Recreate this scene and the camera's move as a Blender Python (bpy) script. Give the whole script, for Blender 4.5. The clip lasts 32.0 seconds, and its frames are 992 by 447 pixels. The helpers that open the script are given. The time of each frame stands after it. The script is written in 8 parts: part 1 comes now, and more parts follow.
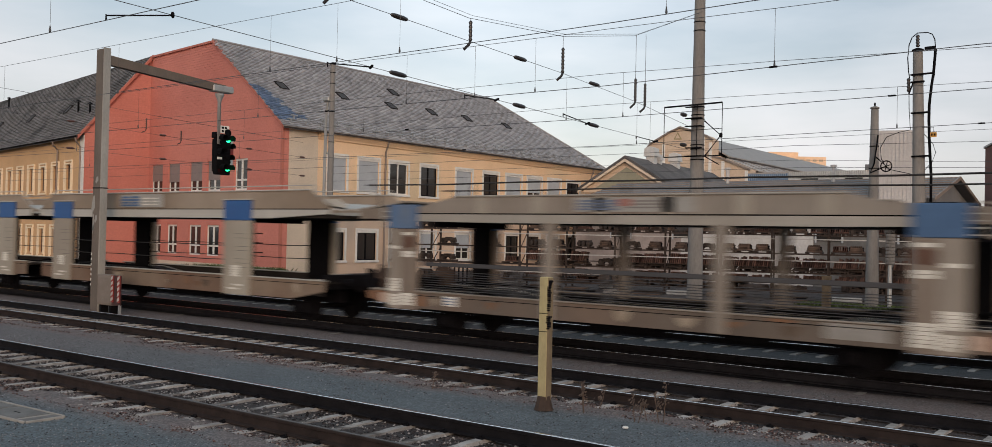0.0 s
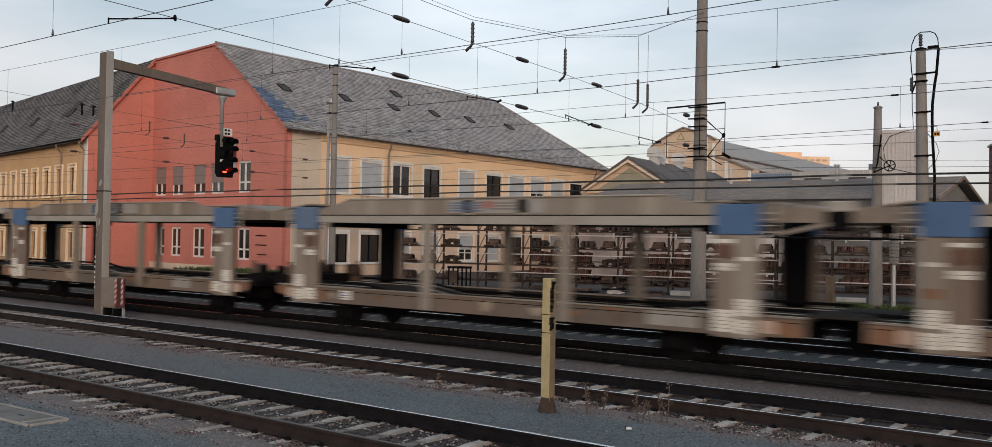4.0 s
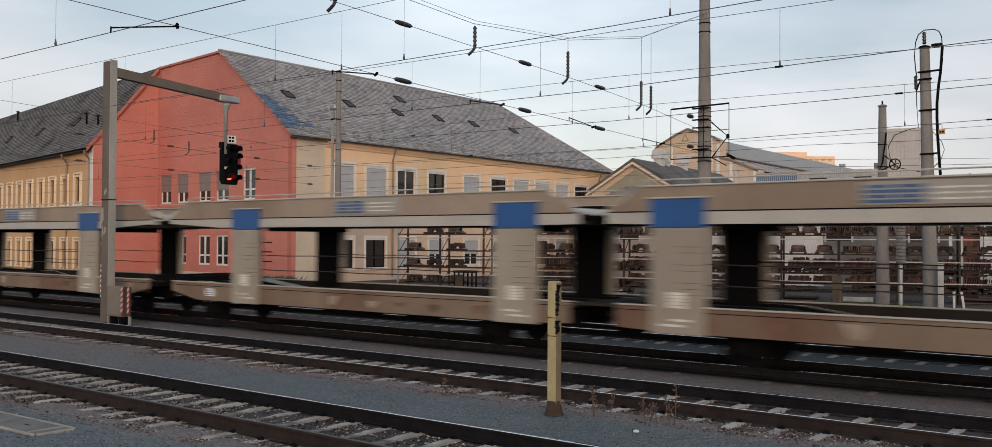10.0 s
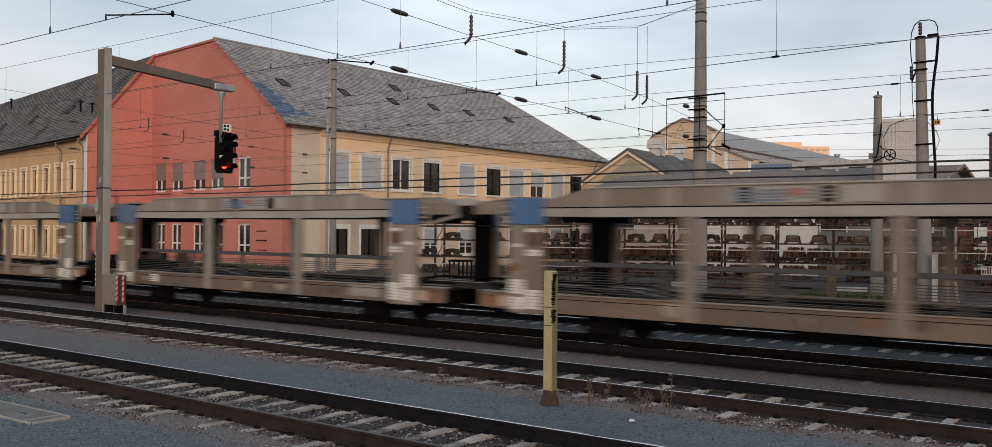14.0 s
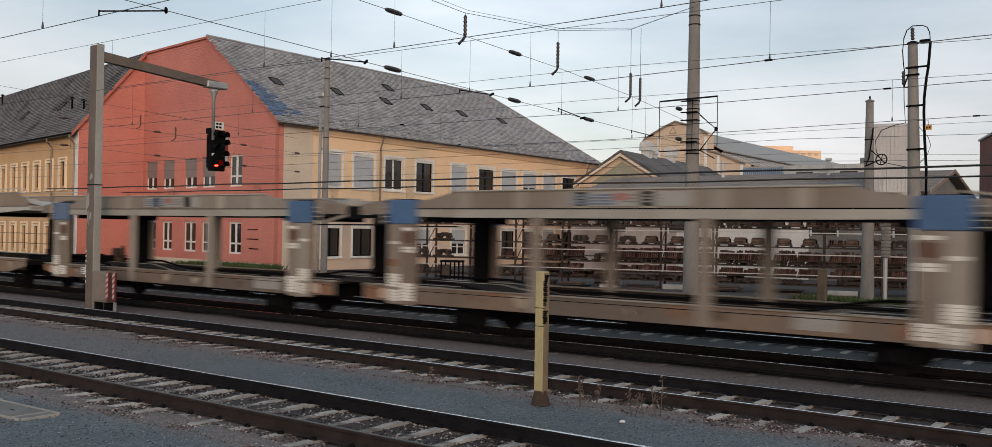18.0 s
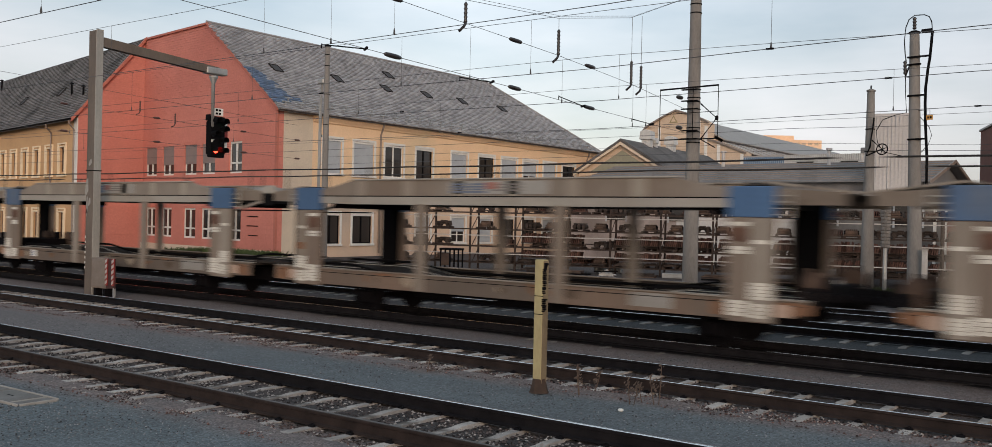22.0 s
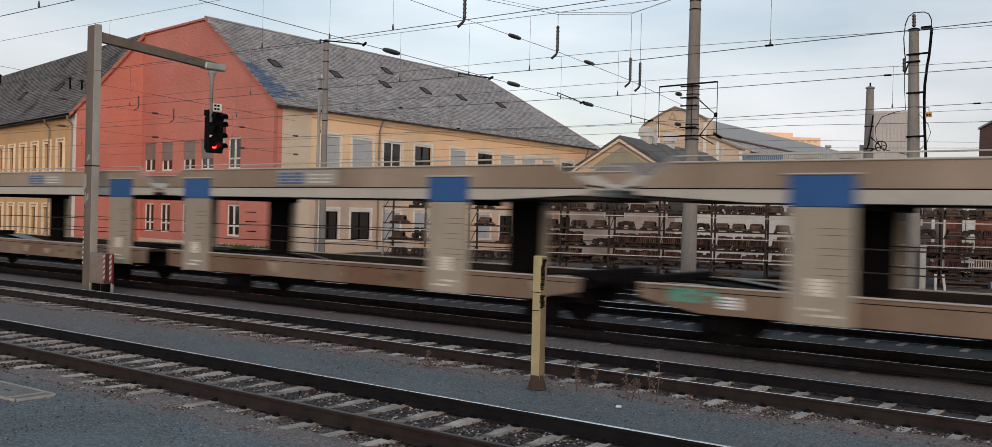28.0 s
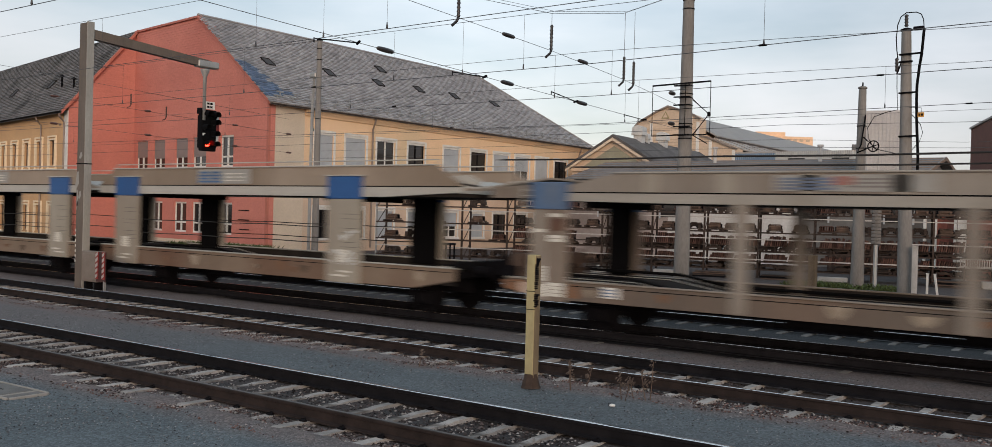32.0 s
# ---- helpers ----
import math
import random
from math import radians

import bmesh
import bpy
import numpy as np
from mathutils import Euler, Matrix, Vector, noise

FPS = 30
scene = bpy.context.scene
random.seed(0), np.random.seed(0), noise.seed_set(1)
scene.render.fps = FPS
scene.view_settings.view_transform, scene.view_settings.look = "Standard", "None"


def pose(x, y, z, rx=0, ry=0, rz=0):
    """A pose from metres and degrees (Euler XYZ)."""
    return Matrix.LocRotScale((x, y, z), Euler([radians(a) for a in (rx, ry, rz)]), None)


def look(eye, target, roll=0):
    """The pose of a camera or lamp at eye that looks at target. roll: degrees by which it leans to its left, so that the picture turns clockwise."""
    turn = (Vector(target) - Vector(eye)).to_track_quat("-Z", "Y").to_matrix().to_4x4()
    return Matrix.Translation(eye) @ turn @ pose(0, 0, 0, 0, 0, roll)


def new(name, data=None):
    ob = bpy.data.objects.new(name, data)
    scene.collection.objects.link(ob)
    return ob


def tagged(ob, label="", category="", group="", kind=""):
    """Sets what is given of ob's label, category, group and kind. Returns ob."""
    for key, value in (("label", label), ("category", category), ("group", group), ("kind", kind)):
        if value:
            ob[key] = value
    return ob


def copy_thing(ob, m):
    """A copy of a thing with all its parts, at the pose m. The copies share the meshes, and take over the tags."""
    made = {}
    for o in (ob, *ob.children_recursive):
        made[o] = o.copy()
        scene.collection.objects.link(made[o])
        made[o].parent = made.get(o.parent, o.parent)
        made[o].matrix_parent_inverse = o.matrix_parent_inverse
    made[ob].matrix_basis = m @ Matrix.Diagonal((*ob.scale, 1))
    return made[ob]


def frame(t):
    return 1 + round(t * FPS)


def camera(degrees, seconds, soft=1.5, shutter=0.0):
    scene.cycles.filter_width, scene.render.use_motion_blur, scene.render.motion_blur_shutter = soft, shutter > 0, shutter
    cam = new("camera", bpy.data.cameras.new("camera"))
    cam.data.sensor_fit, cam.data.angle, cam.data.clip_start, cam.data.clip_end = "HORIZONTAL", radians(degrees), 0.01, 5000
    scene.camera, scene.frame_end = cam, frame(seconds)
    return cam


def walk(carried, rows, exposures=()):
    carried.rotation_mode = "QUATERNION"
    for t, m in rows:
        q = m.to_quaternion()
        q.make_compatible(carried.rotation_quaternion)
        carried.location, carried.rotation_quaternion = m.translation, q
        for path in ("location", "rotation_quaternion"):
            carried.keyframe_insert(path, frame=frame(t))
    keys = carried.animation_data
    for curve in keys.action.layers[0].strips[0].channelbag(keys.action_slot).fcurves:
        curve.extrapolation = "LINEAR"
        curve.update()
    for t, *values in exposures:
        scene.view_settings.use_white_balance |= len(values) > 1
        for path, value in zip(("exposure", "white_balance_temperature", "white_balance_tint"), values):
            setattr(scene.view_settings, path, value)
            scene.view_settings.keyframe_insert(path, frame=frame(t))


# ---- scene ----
# Camera: a phone held by hand beside the tracks; x runs along the rails, y away from the viewer, z = 0 on the rail heads.
cam = camera(54.38, 32.0, 0.65, 0.6)


def view(x, y, z, turn, tilt, roll):
    """A pose from the eye, the angle from the rails, the tilt and the lean."""
    a, b = radians(turn), radians(tilt)
    ahead = Vector((-math.cos(a) * math.cos(b), math.sin(a) * math.cos(b), math.sin(b)))
    return look((x, y, z), Vector((x, y, z)) + ahead, roll)


walk(cam, [(t, view(*row)) for t, *row in (
    (0.0, -0.006, -0.036, 2.278, 52.221, 0.736, 1.263),
    (0.5, -0.005, -0.036, 2.277, 52.063, 0.806, 1.230),
    (1.0, -0.004, -0.037, 2.276, 52.006, 0.648, 1.205),
    (1.5, -0.004, -0.036, 2.277, 52.042, 0.635, 1.235),
    (2.0, -0.003, -0.037, 2.277, 52.010, 0.738, 1.234),
    (2.5, 0.001, -0.037, 2.275, 52.028, 0.699, 1.227),
    (3.0, 0.002, -0.032, 2.277, 52.049, 0.633, 1.147),
    (3.5, 0.003, -0.028, 2.281, 52.036, 0.717, 1.074),
    (5.5, -0.004, -0.022, 2.278, 51.964, 0.907, 0.953),
    (6.0, -0.005, -0.018, 2.277, 51.878, 0.842, 0.959),
    (6.5, -0.006, -0.018, 2.279, 51.797, 0.901, 0.950),
    (7.0, -0.002, -0.014, 2.280, 51.704, 0.882, 0.899),
    (7.5, -0.001, -0.009, 2.285, 51.672, 0.816, 0.740),
    (8.0, 0.004, -0.006, 2.285, 51.712, 0.716, 0.604),
    (8.5, 0.006, 0.000, 2.285, 51.704, 0.671, 0.461),
    (9.0, 0.001, 0.001, 2.282, 51.705, 0.901, 0.410),
    (9.5, -0.002, 0.002, 2.279, 51.672, 0.870, 0.298),
    (10.0, -0.000, 0.005, 2.278, 51.692, 1.031, 0.303),
    (10.5, -0.004, 0.003, 2.276, 51.724, 0.650, 0.300),
    (11.0, -0.010, -0.001, 2.275, 51.820, 0.708, 0.286),
    (11.5, -0.013, -0.005, 2.271, 51.879, 0.507, 0.349),
    (12.0, -0.013, -0.012, 2.273, 52.018, 0.797, 0.388),
    (12.5, -0.018, -0.013, 2.275, 52.153, 0.515, 0.348),
    (13.0, -0.017, -0.006, 2.279, 52.067, 0.357, 0.379),
    (13.5, -0.016, -0.009, 2.277, 51.964, 0.451, 0.400),
    (14.0, -0.018, -0.010, 2.281, 52.004, 0.394, 0.444),
    (14.5, -0.017, -0.015, 2.277, 52.065, 0.506, 0.482),
    (16.5, -0.022, -0.003, 2.273, 52.408, 0.330, 0.565),
    (17.0, -0.021, -0.004, 2.276, 52.424, 0.604, 0.620),
    (17.5, -0.028, -0.009, 2.275, 52.454, 0.474, 0.827),
    (18.0, -0.026, -0.013, 2.270, 52.486, 0.459, 0.983),
    (18.5, -0.028, -0.017, 2.272, 52.534, 0.256, 1.097),
    (19.0, -0.028, -0.013, 2.270, 52.611, 0.264, 1.188),
    (19.5, -0.029, -0.014, 2.266, 52.664, 0.232, 1.288),
    (20.0, -0.031, -0.008, 2.266, 52.584, 0.169, 1.392),
    (20.5, -0.037, -0.001, 2.267, 52.539, 0.146, 1.421),
    (21.0, -0.034, 0.006, 2.269, 52.540, -0.025, 1.396),
    (21.5, -0.035, 0.011, 2.264, 52.555, -0.217, 1.336),
    (22.0, -0.038, 0.014, 2.265, 52.507, -0.243, 1.268),
    (22.5, -0.036, 0.013, 2.261, 52.519, -0.034, 1.306),
    (23.0, -0.032, 0.018, 2.265, 52.470, 0.024, 1.322),
    (23.5, -0.034, 0.014, 2.262, 52.435, 0.012, 1.349),
    (24.0, -0.033, 0.015, 2.262, 52.426, -0.040, 1.365),
    (24.5, -0.039, 0.026, 2.268, 52.345, -0.382, 1.411),
    (25.0, -0.043, 0.034, 2.268, 52.404, -0.389, 1.456),
    (25.5, -0.041, 0.039, 2.264, 52.475, -0.573, 1.444),
    (27.5, -0.045, 0.032, 2.261, 52.590, -0.511, 1.422),
    (28.0, -0.046, 0.031, 2.261, 52.591, -0.454, 1.421),
    (28.5, -0.046, 0.030, 2.261, 52.646, -0.452, 1.418),
    (29.0, -0.051, 0.024, 2.259, 52.766, -0.323, 1.448),
    (29.5, -0.045, 0.022, 2.257, 52.784, -0.415, 1.480),
    (30.0, -0.045, 0.021, 2.260, 52.831, -0.320, 1.462),
    (30.5, -0.049, 0.016, 2.262, 52.894, -0.485, 1.453),
    (31.0, -0.052, 0.017, 2.266, 52.897, -0.478, 1.445),
    (31.5, -0.051, 0.015, 2.264, 52.939, -0.450, 1.465),
    (32.0, -0.054, 0.014, 2.265, 53.013, -0.525, 1.520),
)], ((0.0, 0.05, 6450, 12), (12.0, 0.06, 6420, 12), (19.0, 0.075, 6400, 11), (32.0, 0.095, 6350, 11)))

# ---- light: pale evening sky, the sun low behind the viewer and veiled ----
world = bpy.data.worlds.new("world")
scene.world = world
world.use_nodes = True
nt = world.node_tree
nt.nodes.clear()
w_out = nt.nodes.new("ShaderNodeOutputWorld")
w_bg = nt.nodes.new("ShaderNodeBackground")
w_sky = nt.nodes.new("ShaderNodeTexSky")
w_sky.sky_type, w_sky.sun_disc = "NISHITA", False
w_sky.sun_elevation, w_sky.sun_rotation = radians(9), radians(130)
w_sky.air_density, w_sky.dust_density, w_sky.ozone_density = 1.0, 2.0, 1.5
w_co = nt.nodes.new("ShaderNodeTexCoord")
w_map = nt.nodes.new("ShaderNodeMapping")
w_map.inputs["Scale"].default_value = (1.0, 1.0, 4.0)
w_noise = nt.nodes.new("ShaderNodeTexNoise")
w_noise.inputs["Scale"].default_value, w_noise.inputs["Detail"].default_value = 2.2, 6.0
w_ramp = nt.nodes.new("ShaderNodeValToRGB")
w_ramp.color_ramp.elements[0].position, w_ramp.color_ramp.elements[0].color = 0.36, (0.42, 0.42, 0.42, 1)
w_ramp.color_ramp.elements[1].position, w_ramp.color_ramp.elements[1].color = 0.66, (0.95, 0.95, 0.95, 1)
w_sep = nt.nodes.new("ShaderNodeSeparateXYZ")
w_grad = nt.nodes.new("ShaderNodeValToRGB")          # veil of cloud: rosy near the horizon, blue-grey overhead
w_grad.color_ramp.elements[0].position, w_grad.color_ramp.elements[0].color = 0.0, (7.7, 7.1, 6.75, 1)
w_grad.color_ramp.elements[1].position, w_grad.color_ramp.elements[1].color = 0.35, (5.75, 6.68, 7.25, 1)
w_mix = nt.nodes.new("ShaderNodeMixRGB")
nt.links.new(w_co.outputs["Generated"], w_map.inputs["Vector"])
nt.links.new(w_map.outputs["Vector"], w_noise.inputs["Vector"])
nt.links.new(w_noise.outputs["Fac"], w_ramp.inputs["Fac"])
nt.links.new(w_co.outputs["Generated"], w_sep.inputs["Vector"])
nt.links.new(w_sep.outputs["Z"], w_grad.inputs["Fac"])
nt.links.new(w_ramp.outputs["Color"], w_mix.inputs["Fac"])
nt.links.new(w_sky.outputs["Color"], w_mix.inputs["Color1"])
nt.links.new(w_grad.outputs["Color"], w_mix.inputs["Color2"])
w_side = nt.nodes.new("ShaderNodeValToRGB")          # the veil is thinner to either side
w_half = nt.nodes.new("ShaderNodeMapRange")
w_half.inputs["From Min"].default_value, w_half.inputs["From Max"].default_value = -1.0, 1.0
nt.links.new(w_sep.outputs["X"], w_half.inputs["Value"])
nt.links.new(w_half.outputs["Result"], w_side.inputs["Fac"])
w_side.color_ramp.elements[0].position, w_side.color_ramp.elements[0].color = 0.0, (0.7, 0.71, 0.72, 1)
w_side.color_ramp.elements[1].position, w_side.color_ramp.elements[1].color = 0.45, (0.71, 0.73, 0.755, 1)
w_peak = w_side.color_ramp.elements.new(0.19)
w_peak.color = (1.05, 1.05, 1.05, 1)
w_mul = nt.nodes.new("ShaderNodeMixRGB")
w_mul.blend_type = "MULTIPLY"
w_mul.inputs["Fac"].default_value = 1.0
nt.links.new(w_mix.outputs["Color"], w_mul.inputs["Color1"])
nt.links.new(w_side.outputs["Color"], w_mul.inputs["Color2"])
nt.links.new(w_mul.outputs["Color"], w_bg.inputs["Color"])
w_bg.inputs["Strength"].default_value = 0.145
nt.links.new(w_bg.outputs["Background"], w_out.inputs["Surface"])

sun = new("sun", bpy.data.lights.new("sun", "SUN"))
sun.data.energy, sun.data.angle, sun.data.color = 1.9, radians(35), (1.0, 0.76, 0.58)
sun.matrix_world = look((0, 0, 0), (-0.66, 0.73, -0.16))

# ---- materials ----
def material(name, colour, colour2=None, rough=0.8, metal=0.0, scale=3.0, fine=40.0, bump=0.15, island=0.0, streak=0.0, dirt=None, dirt_at=0.62, grain=0.22):
    """A surface with stains (scale, per metre), grain (fine) and relief; island: spread of brightness from piece to piece; streak: stretch along z; dirt: a second stain."""
    m = bpy.data.materials.new(name)
    m.use_nodes = True
    n, l = m.node_tree.nodes, m.node_tree.links
    b = n["Principled BSDF"]
    b.inputs["Roughness"].default_value, b.inputs["Metallic"].default_value = rough, metal
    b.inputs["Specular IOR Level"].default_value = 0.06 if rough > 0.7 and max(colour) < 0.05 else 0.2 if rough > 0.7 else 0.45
    co = n.new("ShaderNodeTexCoord")
    src = co.outputs["Object"]
    if streak:
        mp = n.new("ShaderNodeMapping")
        mp.inputs["Scale"].default_value = (1, 1, streak)
        l.new(src, mp.inputs["Vector"])
        src = mp.outputs["Vector"]
    info = n.new("ShaderNodeObjectInfo")
    big, small = n.new("ShaderNodeTexNoise"), n.new("ShaderNodeTexNoise")
    for t, s, d in ((big, scale, 5.0), (small, fine, 3.0)):
        t.noise_dimensions = "4D"
        t.inputs["Scale"].default_value, t.inputs["Detail"].default_value, t.inputs["Roughness"].default_value = s, d, 0.6
        l.new(src, t.inputs["Vector"])
        l.new(info.outputs["Random"], t.inputs["W"])
    ramp = n.new("ShaderNodeValToRGB")
    ramp.color_ramp.elements[0].position, ramp.color_ramp.elements[1].position = 0.32, 0.68
    c2 = colour2 or tuple(c * 0.72 for c in colour)
    ramp.color_ramp.elements[0].color, ramp.color_ramp.elements[1].color = (*c2, 1), (*colour, 1)
    l.new(big.outputs["Fac"], ramp.inputs["Fac"])
    col = ramp.outputs["Color"]
    if dirt:
        d = n.new("ShaderNodeTexNoise")
        d.inputs["Scale"].default_value, d.inputs["Detail"].default_value = scale * 0.37, 8.0
        l.new(src, d.inputs["Vector"])
        dr = n.new("ShaderNodeValToRGB")
        dr.color_ramp.elements[0].position, dr.color_ramp.elements[1].position = dirt_at - 0.08, dirt_at + 0.1
        l.new(d.outputs["Fac"], dr.inputs["Fac"])
        mx = n.new("ShaderNodeMixRGB")
        l.new(dr.outputs["Color"], mx.inputs["Fac"])
        l.new(col, mx.inputs["Color1"])
        mx.inputs["Color2"].default_value = (*dirt, 1)
        col = mx.outputs["Color"]
    hsv = n.new("ShaderNodeHueSaturation")
    l.new(col, hsv.inputs["Color"])
    val = n.new("ShaderNodeMapRange")
    val.inputs["To Min"].default_value, val.inputs["To Max"].default_value = 1 - grain, 1 + grain
    l.new(small.outputs["Fac"], val.inputs["Value"])
    out = val.outputs["Result"]
    if island:
        geo = n.new("ShaderNodeNewGeometry")
        add = n.new("ShaderNodeMath")
        l.new(geo.outputs["Random Per Island"], add.inputs[0])
        l.new(info.outputs["Random"], add.inputs[1])
        fr = n.new("ShaderNodeMath")
        fr.operation = "FRACT"
        l.new(add.outputs[0], fr.inputs[0])
        mr = n.new("ShaderNodeMapRange")
        mr.inputs["To Min"].default_value, mr.inputs["To Max"].default_value = 1 - island, 1 + island
        l.new(fr.outputs[0], mr.inputs["Value"])
        mu = n.new("ShaderNodeMath")
        mu.operation = "MULTIPLY"
        l.new(out, mu.inputs[0])
        l.new(mr.outputs["Result"], mu.inputs[1])
        out = mu.outputs[0]
    l.new(out, hsv.inputs["Value"])
    l.new(hsv.outputs["Color"], b.inputs["Base Color"])
    if bump:
        bp = n.new("ShaderNodeBump")
        bp.inputs["Strength"].default_value, bp.inputs["Distance"].default_value = bump, 0.02
        l.new(small.outputs["Fac"], bp.inputs["Height"])
        l.new(bp.outputs["Normal"], b.inputs["Normal"])
    rr = n.new("ShaderNodeMapRange")
    rr.inputs["To Min"].default_value, rr.inputs["To Max"].default_value = max(0.03, rough - 0.12), min(1.0, rough + 0.12)
    l.new(big.outputs["Fac"], rr.inputs["Value"])
    l.new(rr.outputs["Result"], b.inputs["Roughness"])
    return m


def glow(name, colour, strength):
    m = bpy.data.materials.new(name)
    m.use_nodes = True
    b = m.node_tree.nodes["Principled BSDF"]
    b.inputs["Base Color"].default_value = (*colour, 1)
    b.inputs["Emission Color"].default_value, b.inputs["Emission Strength"].default_value = (*colour, 1), strength
    return m


def glass(name, tint, rough=0.05):
    m = bpy.data.materials.new(name)
    m.use_nodes = True
    b = m.node_tree.nodes["Principled BSDF"]
    b.inputs["Base Color"].default_value, b.inputs["Roughness"].default_value = (*tint, 1), rough
    b.inputs["Specular IOR Level"].default_value = 0.5
    return m


def gravel_ground():
    """Fine blue-grey chippings with single stones, brown dirt along the tracks and old stains."""
    m = material("gravel", (0.124, 0.143, 0.152), (0.088, 0.104, 0.112), 0.95, scale=0.6, fine=60, bump=0.35, grain=0.3)
    n, l = m.node_tree.nodes, m.node_tree.links
    b = n["Principled BSDF"]
    base = b.inputs["Base Color"].links[0].from_socket
    co = n.new("ShaderNodeTexCoord")
    # single chippings, some pale, some dark
    vo = n.new("ShaderNodeTexVoronoi")
    vo.inputs["Scale"].default_value = 42.0
    l.new(co.outputs["Object"], vo.inputs["Vector"])
    bw = n.new("ShaderNodeRGBToBW")
    l.new(vo.outputs["Color"], bw.inputs["Color"])
    cr = n.new("ShaderNodeValToRGB")
    e = cr.color_ramp.elements
    e[0].position, e[0].color = 0.15, (0.72, 0.72, 0.72, 1)
    e[1].position, e[1].color = 0.85, (1.4, 1.4, 1.4, 1)
    k = e.new(0.5)
    k.color = (0.95, 0.95, 0.95, 1)
    l.new(bw.outputs["Val"], cr.inputs["Fac"])
    mul = n.new("ShaderNodeMixRGB")
    mul.blend_type = "MULTIPLY"
    mul.inputs["Fac"].default_value = 1.0
    # brown dirt in bands beside the rails, broken up by noise
    sp = n.new("ShaderNodeSeparateXYZ")
    l.new(co.outputs["Object"], sp.inputs["Vector"])
    mr = n.new("ShaderNodeMapRange")
    mr.inputs["From Min"].default_value, mr.inputs["From Max"].default_value = 4.0, 44.0
    l.new(sp.outputs["Y"], mr.inputs["Value"])
    band = n.new("ShaderNodeValToRGB")
    e = band.color_ramp.elements
    e[0].position, e[0].color = (6.6 - 4) / 40, (0, 0, 0, 1)
    e[1].position, e[1].color = (7.1 - 4) / 40, (1, 1, 1, 1)
    for y, v in ((9.7, 0.9), (10.1, 0.12), (11.4, 0.1), (11.75, 1.0), (14.6, 1.0), (16.4, 1.0), (19.0, 0.5), (21.4, 0.3), (22.5, 0.9), (30.0, 1.0), (43.0, 0.9)):
        k = e.new((y - 4) / 40)
        k.color = (v, v, v, 1)
    l.new(mr.outputs["Result"], band.inputs["Fac"])
    no = n.new("ShaderNodeTexNoise")
    no.inputs["Scale"].default_value, no.inputs["Detail"].default_value, no.inputs["Roughness"].default_value = 1.6, 7.0, 0.65
    l.new(co.outputs["Object"], no.inputs["Vector"])
    ad = n.new("ShaderNodeMath")
    ad.operation = "MULTIPLY_ADD"
    l.new(no.outputs["Fac"], ad.inputs[0])
    ad.inputs[1].default_value = 2.2
    ad.inputs[2].default_value = -0.15
    sm = n.new("ShaderNodeMath")
    sm.operation = "MULTIPLY"
    l.new(ad.outputs[0], sm.inputs[0])
    l.new(band.outputs["Color"], sm.inputs[1])
    sm.use_clamp = True
    # more of it further up the line
    far = n.new("ShaderNodeMapRange")
    far.inputs["From Min"].default_value, far.inputs["From Max"].default_value = -12.0, -20.0
    far.inputs["To Max"].default_value = 0.6
    l.new(sp.outputs["X"], far.inputs["Value"])
    s2 = n.new("ShaderNodeMath")
    s2.use_clamp = True
    l.new(sm.outputs[0], s2.inputs[0])
    l.new(far.outputs["Result"], s2.inputs[1])
    mx = n.new("ShaderNodeMixRGB")
    l.new(s2.outputs[0], mx.inputs["Fac"])
    l.new(base, mx.inputs["Color1"])
    mx.inputs["Color2"].default_value = (0.15, 0.123, 0.116, 1)
    # oil and brake dust darken the open beds; darker throughout under and beyond the train
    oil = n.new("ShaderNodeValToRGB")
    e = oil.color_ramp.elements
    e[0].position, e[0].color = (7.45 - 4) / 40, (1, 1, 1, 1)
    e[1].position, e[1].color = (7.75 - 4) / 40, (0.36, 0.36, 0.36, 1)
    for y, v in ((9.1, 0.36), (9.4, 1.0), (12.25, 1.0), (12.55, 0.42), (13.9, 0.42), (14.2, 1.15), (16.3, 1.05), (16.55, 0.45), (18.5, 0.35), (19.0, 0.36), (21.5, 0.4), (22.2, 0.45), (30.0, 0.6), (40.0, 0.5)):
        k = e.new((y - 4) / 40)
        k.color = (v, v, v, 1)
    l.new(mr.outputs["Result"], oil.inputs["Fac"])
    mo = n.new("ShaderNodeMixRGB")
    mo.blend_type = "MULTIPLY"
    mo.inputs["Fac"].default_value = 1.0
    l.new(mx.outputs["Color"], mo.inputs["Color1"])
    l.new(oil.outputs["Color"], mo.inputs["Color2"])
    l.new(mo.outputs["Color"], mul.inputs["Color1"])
    l.new(cr.outputs["Color"], mul.inputs["Color2"])
    l.new(mul.outputs["Color"], b.inputs["Base Color"])
    # relief of the chippings
    bp = b.inputs["Normal"].links[0].from_node
    b2 = n.new("ShaderNodeBump")
    b2.inputs["Strength"].default_value, b2.inputs["Distance"].default_value = 0.7, 0.012
    inv = n.new("ShaderNodeMath")
    inv.operation = "SUBTRACT"
    inv.inputs[0].default_value = 1.0
    l.new(vo.outputs["Distance"], inv.inputs[1])
    l.new(inv.outputs[0], b2.inputs["Height"])
    l.new(bp.outputs["Normal"], b2.inputs["Normal"])
    l.new(b2.outputs["Normal"], b.inputs["Normal"])
    return m


